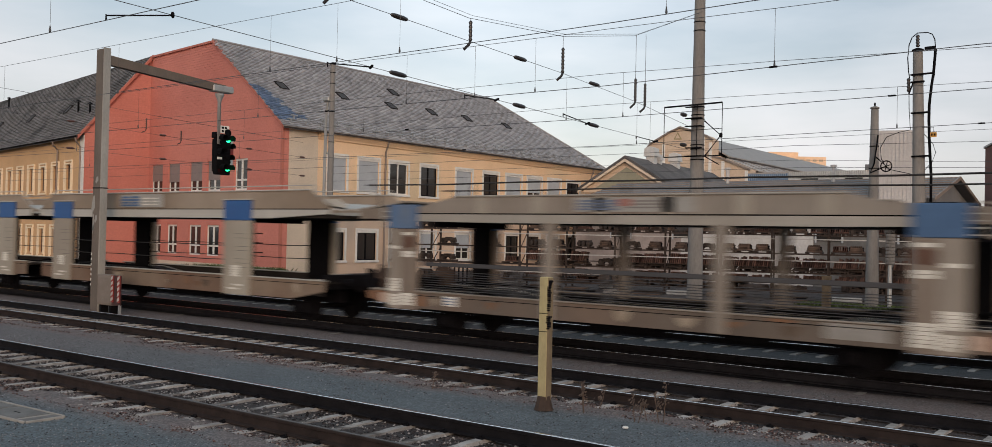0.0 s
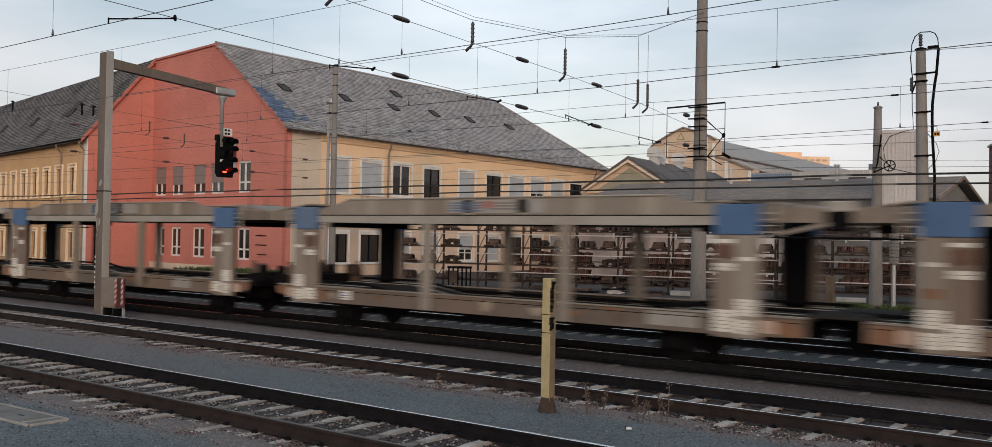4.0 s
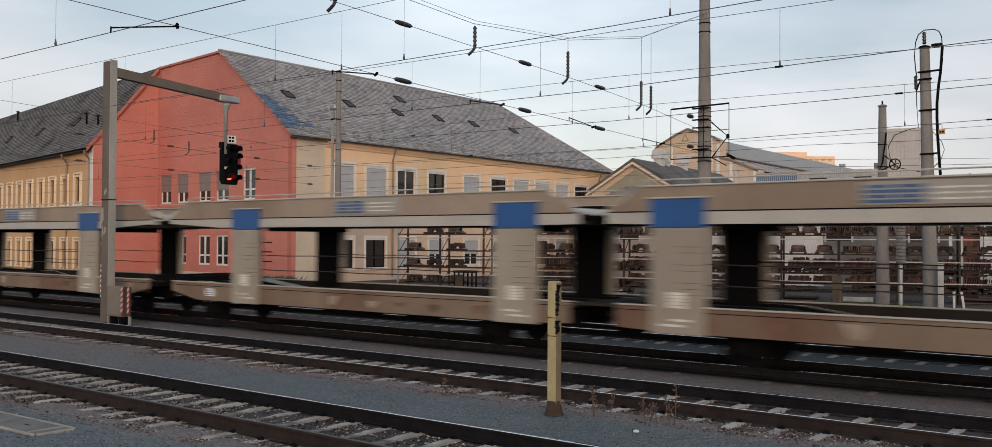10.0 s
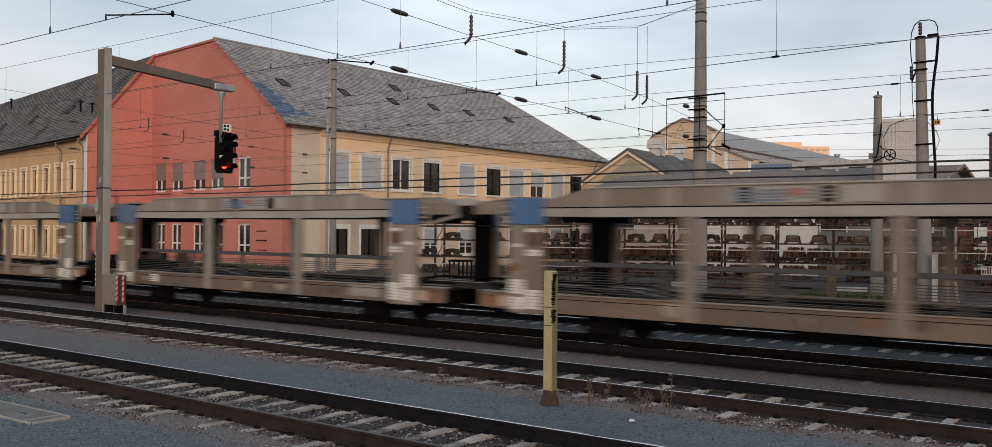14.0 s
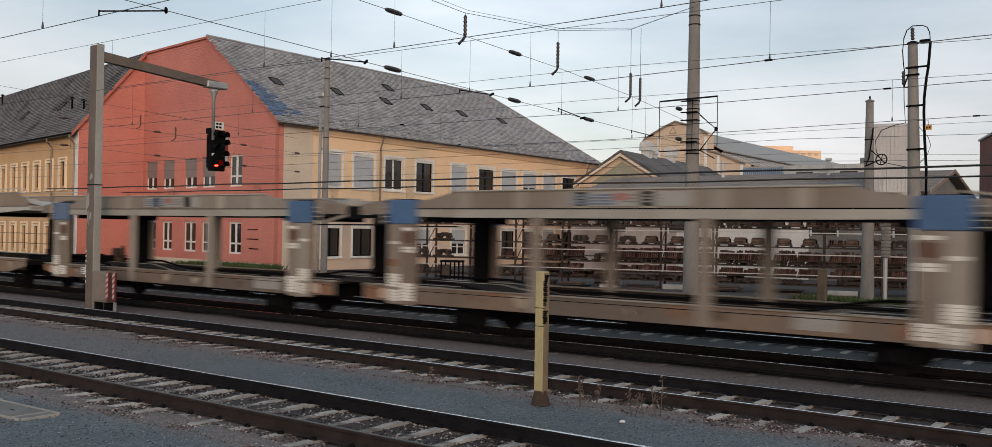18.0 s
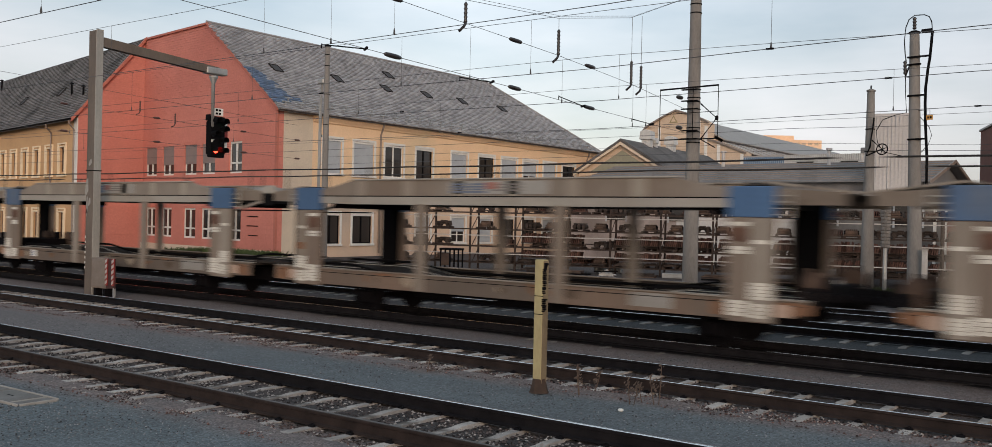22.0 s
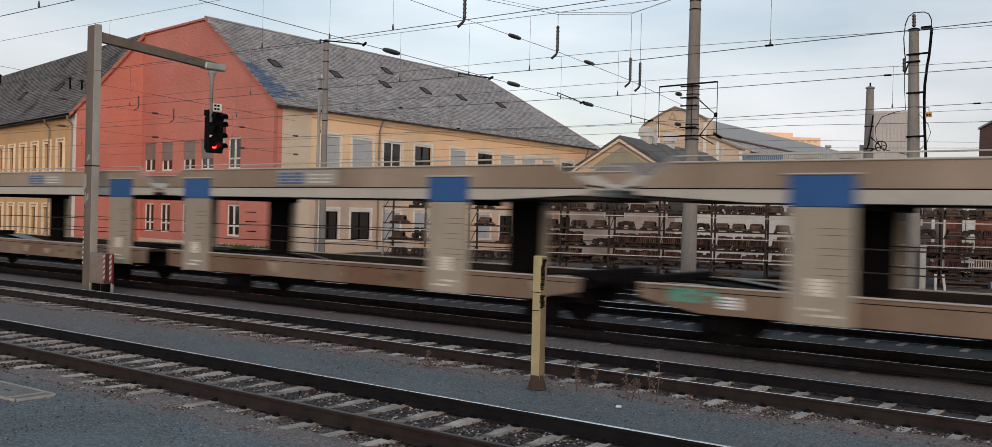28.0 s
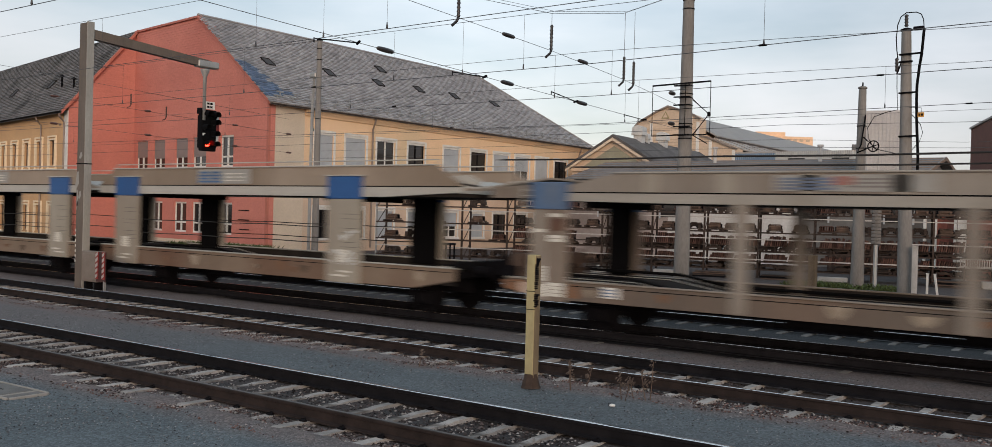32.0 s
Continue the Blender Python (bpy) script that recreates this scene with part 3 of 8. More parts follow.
def wheelset(parent, x):
    """An axle with two wheels, their boxes and springs; the wheels turn."""
    bog = part("axle_carrier", CARRIER, parent, (x, 0, 0), "black axle carrier")
    ws = part("wheelset", WHEELSET, bog, (0, 0, 0.37), "dark steel wheels on an axle")
    WHEELS.append(ws)
    for sy in (-1, 1):
        part("axle_box", AXLE_BOX, bog, (0, 0.99 * sy, 0), "black cast axle box")
        part("leaf_spring", SPRING, bog, (0, 0.99 * sy, 0), "black leaf spring")


def make_wheel_meshes(r=0.37):
    s = Shape()
    s.lathe([(0.06, -1.0), (0.06, 1.0)], axis="y", n=8)
    for sy in (-1, 1):
        pr = [(0.08, 0.66), (0.3, 0.69), (0.3, 0.672), (r + 0.03, 0.68), (r + 0.03, 0.71), (r, 0.72), (r - 0.005, 0.8), (0.31, 0.81), (0.3, 0.76), (0.12, 0.75), (0.12, 0.83), (0.06, 0.83)]
        s.lathe([(a, b * sy) for a, b in (pr if sy > 0 else pr[::-1])], axis="y", n=20)
        for a in range(6):
            c, d = math.cos(a * 1.0472) * 0.2, math.sin(a * 1.0472) * 0.2
            s.box(c - 0.03, c + 0.03, min(sy * 0.74, sy * 0.78), max(sy * 0.74, sy * 0.78), d - 0.03, d + 0.03)
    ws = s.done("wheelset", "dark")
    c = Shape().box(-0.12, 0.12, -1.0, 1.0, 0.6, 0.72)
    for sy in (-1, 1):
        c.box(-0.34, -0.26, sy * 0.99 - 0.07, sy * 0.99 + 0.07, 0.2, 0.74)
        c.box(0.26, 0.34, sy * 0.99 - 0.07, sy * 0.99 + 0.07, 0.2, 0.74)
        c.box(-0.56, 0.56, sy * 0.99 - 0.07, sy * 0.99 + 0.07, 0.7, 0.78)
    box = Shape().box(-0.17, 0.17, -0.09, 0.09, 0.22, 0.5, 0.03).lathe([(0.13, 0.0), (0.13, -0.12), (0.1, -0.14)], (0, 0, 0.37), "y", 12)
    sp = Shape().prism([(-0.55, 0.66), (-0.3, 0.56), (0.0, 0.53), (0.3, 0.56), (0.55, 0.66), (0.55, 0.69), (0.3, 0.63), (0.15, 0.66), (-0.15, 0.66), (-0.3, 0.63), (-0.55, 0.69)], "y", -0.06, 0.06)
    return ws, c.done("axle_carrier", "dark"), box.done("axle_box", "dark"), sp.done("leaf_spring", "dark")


WHEELSET, CARRIER, AXLE_BOX, SPRING = make_wheel_meshes()
WHEELS = []


def sill_profile(x0, x1, z0, z1, drop0, drop1):
    """Side outline (x, z) of a lower side sill; the ends taper upwards."""
    return [(x0, z1), (x0, z0 + drop0), (x0 + 1.2, z0), (x1 - 1.2, z0), (x1, z0 + drop1), (x1, z1)]


def wagon(kind):
    """A two-part car carrier, 29.6 m long, its middle joint at x = 0. kind: 'grey' with posts, or 'beige' with plain wide panels."""
    beige = kind == "beige"
    body, sill = ("wagon_beige", "beige_sill") if beige else ("wagon_grey", "wagon_sill")
    w = thing("car_carrier_wagon", (0, 0, 0), "empty beige double-deck car carrier wagon with blue corner panels" if beige else "empty weathered grey double-deck car carrier wagon with faded blue panels",
              "freight wagon", "wagons of the passing train")
    p_in, p_out, half_w = (1.87, 10.83, 0.55) if beige else (1.73, 13.08, 0.42)
    b_bot, b_mid, b_top = (2.6, 2.84, 3.3) if beige else (2.55, 2.74, 3.1)
    blue0, blue1 = (2.54, 3.07) if beige else (2.4, 2.94)
    end = 14.55
    rail_up = 0.14 if beige else 0.26
    for s in (-1, 1):
        X = (lambda a: a) if s > 0 else (lambda a: -a)
        span = lambda a, b: tuple(sorted((X(a), X(b))))
        a0, a1 = (0.55, end - 0.35) if beige else (0.5, end - 0.45)
        # lower deck: floor plates with wheel ramps, and side sills
        x0, x1 = span(a0, a1)
        fl = Shape()
        hump = [(a0, 1.02), (a0 + 2.6, 1.02), (a0 + 3.8, 0.86), (a1 - 2.7, 0.86), (a1 - 0.8, 1.06), (a1, 1.06)] if beige else [(a0, 1.0), (a0 + 2.4, 1.0), (a0 + 3.6, 0.82), (a1 - 3.8, 0.82), (a1 - 2.6, 1.0), (a1, 1.0)]
        out = [(X(a), z) for a, z in hump] + [(X(a), z - 0.06) for a, z in hump[::-1]]
        fl.prism(out, "y", -1.42, 1.42)
        ts = Shape()
        for y in (-1.36, -0.75, 0.75, 1.36):
            ts.prism([(X(a), z + 0.012) for a, z in hump] + [(X(a), z + 0.001) for a, z in hump[::-1]], "y", y - 0.03, y + 0.03)
        part("tread_strip", ts.done("tread_strip", "strip"), w, None, "worn pale edges of the wheel treads")
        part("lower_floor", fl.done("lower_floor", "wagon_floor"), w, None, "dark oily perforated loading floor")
        if beige:
            for sy in (-1, 1):
                rp = Shape().prism([(X(a1 - 2.7), 0.885), (X(a1 - 0.8), 1.085), (X(a1 - 0.8), 1.065), (X(a1 - 2.7), 0.865)], "y", *sorted((sy * 0.75, sy * 1.35)))
                part("ramp_plate", rp.done("ramp_plate", "strip"), w, None, "pale worn ramp plate")
        for sy in (-1, 1):
            sl = Shape()
            y0, y1 = sorted((sy * 1.44, sy * 1.5))
            sl.prism([(X(a), z) for a, z in sill_profile(a0, a1, 0.6 if beige else 0.62, 1.07 if beige else 0.98, 0.05, 0.22)], "y", y0, y1)
            part("side_sill", sl.done("side_sill", sill), w, None, "dusty brown side sill")
            zt = 1.068 if beige else 0.978
            # the sill's unlit inner side is put in as a dark plate
            part("sill_lining", Shape().box(x0 + 0.05, x1 - 0.05, *sorted((sy * 1.424, sy * 1.438)), 0.7, zt).done("sill_lining", "wagon_floor"), w, None, "dark plate put in for the unlit inner side of the sill")
            lip = Shape().box(x0, x1, *sorted((sy * 1.41, sy * 1.53)), 1.07 if beige else 0.98, 1.1 if beige else 1.01, 0.008)
            part("sill_lip", lip.done("sill_lip", "strip" if beige else "wagon_grey"), w)
            # upper side beam with sloping ends
            e = 0.75 if beige else 1.1
            lo, hi = (0.35, end - 0.2) if beige else (p_in + half_w - 0.1, p_out - half_w + 0.1)
            zl = 2.84 if beige else 2.86
            ub = Shape().prism([(X(lo), b_mid), (X(hi), b_mid), (X(hi), zl), (X(hi - e), b_top), (X(lo + e), b_top), (X(lo), zl)], "y", *sorted((sy * 1.42, sy * 1.485)))
            part("upper_beam", ub.done("upper_beam", body), w, None, "beige upper side beam" if beige else "grey upper side beam")
            fz = Shape().prism([(X(lo), b_mid), (X(hi), b_mid), (X(hi), b_bot + (0.12 if beige else 0.02)), (X(hi - 2.3), b_bot), (X(lo + 1.2), b_bot), (X(lo), b_bot + 0.02)], "y", *sorted((sy * 1.4, sy * 1.5)))
            part("beam_flange", fz.done("beam_flange", "strip" if beige else "flange_grey"), w, None, "pale lower flange")
            cp = Shape().box(*span(lo + e, hi - e), *sorted((sy * 1.38, sy * 1.52)), b_top, b_top + 0.035, 0.01)
            part("beam_cap", cp.done("beam_cap", "strip" if beige else "flange_grey"), w)
            # shadow line between beam and flange, put in as a black strip
            seam = Shape().box(*span(lo, hi), *sorted((sy * 1.486, sy * 1.503)), b_mid - 0.012, b_mid + 0.012)
            part("beam_seam", seam.done("beam_seam", "black"), w, None, "black strip put in as the shadow between beam and flange")
            zs = 0.985 if beige else 0.9
            seam = Shape().box(*span(a0 + 0.1, a1 - 0.1), *sorted((sy * 1.5, sy * 1.504)), zs, zs + 0.014)
            part("sill_seam", seam.done("sill_seam", "black"), w, None, "dark line along the sill")
            rs = random.Random(31 + s + 2 * sy)
            for k in range(9 if sy < 0 else 0):
                x, wd, top_z = rs.uniform(a0 + 0.6, a1 - 1.0), rs.uniform(0.08, 0.5), rs.uniform(0.85, 0.97)
                low = rs.uniform(0.66, 0.74)
                st = Shape().prism([(X(x), top_z), (X(x + wd), top_z - 0.02), (X(x + wd * 0.8), low + 0.05), (X(x + wd * 0.55), low), (X(x + wd * 0.2), low + 0.08)], "y", *sorted((sy * 1.5, sy * 1.5025)))
                part("stain", st.done("stain", ("stain_dark", "stain_rust", "stain_pale")[k % 3]), w, None, ("dark oily stain", "rusty stain", "pale scuffed patch")[k % 3])
            # corner panels
            for c in (p_in, p_out):
                q0, q1 = span(c - half_w, c + half_w)
                lower = Shape().box(q0, q1, *sorted((sy * 1.43, sy * 1.56)), 0.58, blue0 - 0.004, 0.012)
                pn = part("corner_panel", lower.done("corner_panel", "panel" if beige else "panel_dark"), w, None, "pale grey corner panel" if beige else "brown-grey corner panel")
                upper = Shape().box(q0, q1, *sorted((sy * 1.43, sy * 1.565)), blue0, blue1, 0.012)
                part("blue_field", upper.done("blue_field", "blue" if beige else "blue_worn"), pn, None, "blue painted field")
                if beige:
                    part("panel_cap", Shape().box(q0 - 0.06, q1 + 0.06, *sorted((sy * 1.4, sy * 1.58)), blue1 + 0.003, blue1 + 0.035, 0.01).done("panel_cap", "strip"), pn)
                g = -1 if c == p_in else 1          # towards the gap beside the panel
                if beige:
                    y_out = sy * 1.562
                    marks = [(0.0, 1.06, 0.3, 0.19), (0.08, 0.82, 0.05, 0.22), (-0.1, 0.72, 0.05, 0.26)]
                else:
                    y_out = sy * 1.569
                    sh = Shape().box(*span(*sorted((c, c + g * (half_w - 0.01)))), *sorted((sy * 1.56, sy * 1.568)), 0.6, blue0 - 0.02, 0.003)
                    part("pale_sheet", sh.done("pale_sheet", "panel_mid"), pn, None, "paler sheet on half of the panel")
                    u = 0.21
                    away = 0.4 if g < 0 else 0.28
                    marks = [(-g * u, 2.25, 0.08, 0.18), (-g * u, 1.76, 0.14, 0.2), (-g * u, 0.68, away, 0.215), (g * u, 1.94, 0.08, 0.16), (g * u, 0.98, 0.3, 0.2), (g * u * 0.9, 0.66, 0.26, 0.17)]
                if sy < 0:
                    bars = Shape()
                    for du, z, hgt, wd in marks:
                        at, n = X(c + du), max(1, round(hgt / 0.065))
                        for i in range(n):
                            bars.box(at - wd * 0.95, at + wd * 0.95, *sorted((y_out, y_out + sy * 0.005)), z + hgt * i / n, z + hgt * (i + 0.86) / n)
                    part("marking", bars.done("marking", "stencil"), pn, None, "white stencilled marking bars")["kind"] = "stuff"
                if not beige:
                    rp = Shape().prism([(X(c - g * 0.03), 1.96), (X(c - g * 0.38), 1.99), (X(c - g * 0.4), 2.2), (X(c - g * 0.2), 2.23), (X(c - g * 0.02), 2.19)], "y", *sorted((sy * 1.56, sy * 1.566)))
                    part("rust_field", rp.done("rust_field", "panel_rust"), pn, None, "red-brown rusted field")
                    if s > 0 and c == p_in and sy < 0:
                        wl = Shape().box(*span(c + g * 0.37, c + g * 0.08), -1.575, -1.569, 1.44, 1.6, 0.002)
                        part("warning_plate", wl.done("warning_plate", "orange_rust"), pn, None, "faded orange warning plate")
                    # rungs beside the blue field
                    ld = Shape()
                    for i in range(4):
                        ld.box(*span(*sorted((c + g * (half_w + 0.01), c + g * (half_w + 0.26)))), *sorted((sy * 1.47, sy * 1.5)), 2.44 + 0.11 * i, 2.46 + 0.11 * i)
                    ld.box(*span(*sorted((c + g * (half_w + 0.26), c + g * (half_w + 0.29)))), *sorted((sy * 1.46, sy * 1.5)), 2.4, 2.9)
                    part("step_iron", ld.done("step_iron", "flange_grey"), pn, None, "pale steps beside the blue field")
                    em = Shape().box(*span(*sorted((c + g * (half_w + 0.02), c + g * (half_w + 0.3)))), *sorted((sy * 1.5, sy * 1.506)), 0.7, 0.92, 0.003)
                    part("end_mark", em.done("end_mark", "pale_pink"), w, None, "faded pale warning field on the sill")
                    er = Shape().prism([(X(c + g * (half_w + 0.31)), 0.72), (X(c + g * (half_w + 0.66)), 0.78), (X(c + g * (half_w + 0.7)), 0.94), (X(c + g * (half_w + 0.31)), 0.95)], "y", *sorted((sy * 1.5, sy * 1.504)))
                    part("rust_patch", er.done("rust_patch", "orange_rust"), w, None, "orange rust on the end of the sill")
                # black box over the inner side of each panel
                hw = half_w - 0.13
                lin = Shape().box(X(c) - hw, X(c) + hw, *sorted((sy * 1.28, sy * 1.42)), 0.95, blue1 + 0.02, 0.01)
                part("inner_post", lin.done("inner_post", "black"), pn, None, "black box over the panel's inner side")
            if not beige:
                for k in range(6):
                    c = 3.5 + 1.47 * k
                    part("beam_rib", Shape().box(*span(c - 0.14, c + 0.14), *sorted((sy * 1.485, sy * 1.5)), b_mid + 0.01, b_top - 0.01, 0.004).done("beam_rib", "panel"), w, None, "paler stiffener plate on the beam")
                for c0, c1, z0, z1 in () if sy > 0 else ((0.55, 0.95, 0.66, 0.92), (12.35, 12.62, 0.66, 0.95), (13.55, 14.0, 0.84, 0.97), (4.0, 4.5, 0.9, 0.975)):
                    rs = Shape().prism([(X(c0), z0 + 0.04), (X(c0 + 0.1), z0), (X(c1), z0 + 0.02), (X(c1 - 0.05), z1), (X(c0 + 0.04), z1 - 0.02)], "y", *sorted((sy * 1.5, sy * 1.503)))
                    part("rust_patch", rs.done("rust_patch", "orange_rust"), w, None, "orange rust patch on the sill")
                if sy < 0:
                    q0, q1 = (10.72, 11.58) if s > 0 else (2.45, 3.5)
                    part("repainted_patch", Shape().box(*span(q0, q1), -1.504, -1.5, 0.7, 0.965).done("repainted_patch", "pale_patch"), w, None, "pale repainted patch on the sill")
                for c in (p_in + 3.65, p_in + 7.35):
                    q0, q1 = span(c - 0.13, c + 0.13)
                    part("deck_post", Shape().box(q0, q1, *sorted((sy * 1.42, sy * 1.54)), 0.62, b_bot + 0.02, 0.012).done("deck_post", "wagon_grey"), w, None, "pale grey upright post")
            # guard ropes, along the lower deck and above the upper beam
            for z in (1.5, 1.88) if beige else ():
                rp = Shape().tube([(X(a), sy * 1.4, z - (0.02 if i % 2 else 0)) for i, a in enumerate(np.linspace(p_in, p_out, 7))], 0.012, 5)
                part("guard_rope", rp.done("guard_rope", "rope"), w, None, "thin dark steel guard rope")
            if beige:
                rl = Shape().tube([(X(lo + 0.1), sy * 1.36, zl + 0.12)] + [(X(a), sy * 1.36, b_top + rail_up) for a in np.linspace(lo + e, hi - e, 4)] + [(X(hi - 0.1), sy * 1.36, zl + 0.12)], 0.016, 5)
                for a in np.linspace(lo + e, hi - e, 4):
                    rl.tube([(X(a), sy * 1.36, b_top), (X(a), sy * 1.36, b_top + rail_up)], 0.012, 4)
            else:
                # one level rail that runs on over the gaps
                rl = Shape().tube([(X(a), sy * 1.36, 3.41 - 0.02 * (i % 2)) for i, a in enumerate(np.linspace(0.06, end - 0.1, 7))], 0.019, 6)
                for a in (0.72, 3.6, 7.4, 11.2, 14.0):
                    rl.tube([(X(a), sy * 1.36, 2.9 if a < 1 or a > 13 else b_top), (X(a), sy * 1.36, 3.41)], 0.018, 5)
            part("top_rail", rl.done("top_rail", "strip" if beige else "rope"), w, None, "thin pale top guard rail" if beige else "thin black top guard rail")
            # information board on the beam
            b0, b1 = ((5.15, 7.35) if s > 0 else (-7.4, -5.2)) if beige else ((6.2, 8.8) if s > 0 else (-8.5, -5.9))
            ib = Shape().box(b0, b1, *sorted((sy * 1.486, sy * 1.5)), b_mid + 0.05, b_top - 0.03, 0.004)
            bo = part("owner_board", ib.done("owner_board", "board"), w, None, "grey board with faded blue bars")
            left = b0 if sy < 0 else b1
            at = lambda u0, u1: tuple(sorted((left - sy * u0, left - sy * u1)))
            bars = Shape()
            hgt = (b_top - b_mid - 0.14) / 4
            for i in range(4):
                for u0, u1 in ((0.08, 0.5), (0.58, 0.98)) if i % 2 else ((0.04, 1.02),):
                    bars.box(*at(u0, u1), *sorted((sy * 1.5, sy * 1.506)), b_mid + 0.08 + hgt * i, b_mid + 0.08 + hgt * (i + 0.66))
            part("marking", bars.done("marking", "blue_worn" if beige else "blue_pale"), bo, None, "faded blue bars")["kind"] = "stuff"
            pale = Shape()
            for i in range(3):
                pale.box(*at(1.15, 1.95), *sorted((sy * 1.5, sy * 1.504)), b_mid + 0.12 + hgt * 1.1 * i, b_mid + 0.15 + hgt * 1.1 * i)
            part("marking", pale.done("marking", "stencil" if beige else "dark_text"), bo, None, "pale lettering bars" if beige else "thin dark lettering bars")["kind"] = "stuff"
            if not beige:
                ob = Shape().box(*at(1.0, 1.3), *sorted((sy * 1.5, sy * 1.507)), b_top - 0.2, b_top - 0.06)
                part("marking", ob.done("marking", "faded_red"), bo, None, "faded red field")
        # upper deck plates
        up = Shape().box(*span(0.4 if beige else p_in, end - 0.3 if beige else p_out), -1.4, 1.4, b_bot + 0.02, b_bot + 0.1)
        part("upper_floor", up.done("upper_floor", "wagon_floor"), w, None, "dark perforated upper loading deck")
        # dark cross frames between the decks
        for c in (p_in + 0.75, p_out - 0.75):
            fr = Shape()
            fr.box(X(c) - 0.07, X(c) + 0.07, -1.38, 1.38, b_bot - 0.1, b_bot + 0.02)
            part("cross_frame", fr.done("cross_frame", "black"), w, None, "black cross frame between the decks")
        # running gear
        for xx in ((2.9, 12.9) if beige else (3.2, 12.2)):
            wheelset(w, X(xx))
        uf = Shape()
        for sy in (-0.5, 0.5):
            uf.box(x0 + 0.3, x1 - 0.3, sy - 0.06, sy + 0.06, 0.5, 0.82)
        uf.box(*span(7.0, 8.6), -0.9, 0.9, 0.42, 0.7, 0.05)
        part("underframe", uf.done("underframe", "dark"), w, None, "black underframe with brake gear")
        gd = Shape()
        for sy in (-1.12, 1.12):
            gd.tube([(X(a), sy * (0.55 if beige else 1), z + (0.03 if beige else 0.1)) for a, z in hump], 0.035, 6)
        part("wheel_guide", gd.done("wheel_guide", "black"), w, None, "black wheel guide rails on the floor")
        part("brake_cylinder", Shape().lathe([(0.14, -0.5), (0.16, -0.45), (0.16, 0.45), (0.14, 0.5)], (X(5.2), -0.7, 0.55), "x", 10).done("brake_cylinder", "dark"), w)
        # buffers and hook at the outer end
        for sy in (-0.875, 0.875):
            bu = Shape().lathe([(0.09, -0.32), (0.09, 0.12), (0.07, 0.12), (0.07, 0.3), (0.22, 0.3), (0.22, 0.345)], (0, 0, 0), "x", 10)
            part("buffer", bu.done("buffer", "dark"), w, pose(X(end - 0.06), sy, 1.04, 0, 0, 0 if s > 0 else 180))
        part("end_beam", Shape().box(*span(end - 0.55, end - 0.35), -1.35, 1.35, 0.86, 1.22, 0.02).done("end_beam", "dark"), w)
        part("coupling_hook", Shape().tube([(X(end - 0.35), 0, 0.98), (X(end + 0.12), 0, 0.98), (X(end + 0.2), 0, 0.86)], 0.04, 6).done("coupling_hook", "dark"), w)
        if not beige:
            for sy in (-1, 1):
                gear = Shape().lathe([(0.1, -0.16), (0.2, -0.14), (0.2, -0.1), (0.12, -0.08), (0.12, 0.08), (0.2, 0.1), (0.2, 0.14), (0.1, 0.16)], (X(end - 0.5), sy * 1.05, 1.28), "y", 12)
                gear.box(*span(end - 0.72, end - 0.3), *sorted((sy * 0.9, sy * 1.2)), 1.0, 1.14, 0.02).box(*span(end - 0.56, end - 0.46), *sorted((sy * 1.18, sy * 1.26)), 1.0, 1.55, 0.015)
                part("end_winch", gear.done("end_winch", "rust"), w, None, "dark rusty winch on the end of the deck")
                part("flap_stand", Shape().prism([(X(end - 0.1), 1.0), (X(end - 0.28), 1.0), (X(end - 0.2), 1.4), (X(end - 0.12), 1.44)], "y", *sorted((sy * 1.1, sy * 1.3))).done("flap_stand", "dark"), w)
        # hinged bridge plates at both ends of the upper deck
        bp = Shape().prism([(X(-0.02), 2.78), (X(1.2), 2.95), (X(1.2), 2.99), (X(-0.02), 2.82)], "y", -1.3, 1.3)
        part("bridge_plate", bp.done("bridge_plate", "strip" if beige else "wagon_grey"), w, None, "pale hinged bridge plate")
        bp = Shape().prism([(X(end + 0.2), 2.82), (X(end - 1.3), 3.0), (X(end - 1.3), 3.04), (X(end + 0.2), 2.86)], "y", -1.3, 1.3)
        part("bridge_plate", bp.done("bridge_plate", "strip" if beige else "wagon_grey"), w, None, "pale hinged bridge plate")
        if beige:
            for sy in (-1, 1):
                gp = Shape().prism([(X(end - 1.25), 2.88), (X(end + 0.1), 2.8), (X(end + 0.18), 2.95), (X(end - 0.15), 3.1), (X(end - 0.95), 3.07)], "y", *sorted((sy * 1.27, sy * 1.3)))
                part("end_guard", gp.done("end_guard", "strip"), w, None, "whitish bent guard plate at the end")
        if not beige:
            for sy in (-1, 1):
                ln = Shape().prism([(X(0.1), 2.62), (X(p_in - half_w), 2.62), (X(p_in - half_w), 2.9), (X(0.1), 2.84)], "y", *sorted((sy * 1.3, sy * 1.36)))
                part("link_beam", ln.done("link_beam", "link_brown"), w)
                ln = Shape().prism([(X(end + 0.1), 2.62), (X(p_out + half_w), 2.62), (X(p_out + half_w), 2.9), (X(end + 0.1), 2.84)], "y", *sorted((sy * 1.3, sy * 1.36)))
                part("link_beam", ln.done("link_beam", "link_brown"), w)
    # label plates and lettering, on the viewer's side and the other alike
    for sy in (-1, 1):
        x = (-12.42 if beige else -11.66) * -sy
        pl = part("label_plate", Shape().box(x - 0.18, x + 0.18, *sorted((sy * 1.5, sy * 1.512)), 0.72, 0.93, 0.004).done("label_plate", "label"), w, None, "white label plate with blue bars")
        bars = Shape()
        for i in range(3):
            bars.box(x - 0.15, x + 0.1, *sorted((sy * 1.512, sy * 1.516)), 0.75 + 0.06 * i, 0.775 + 0.06 * i)
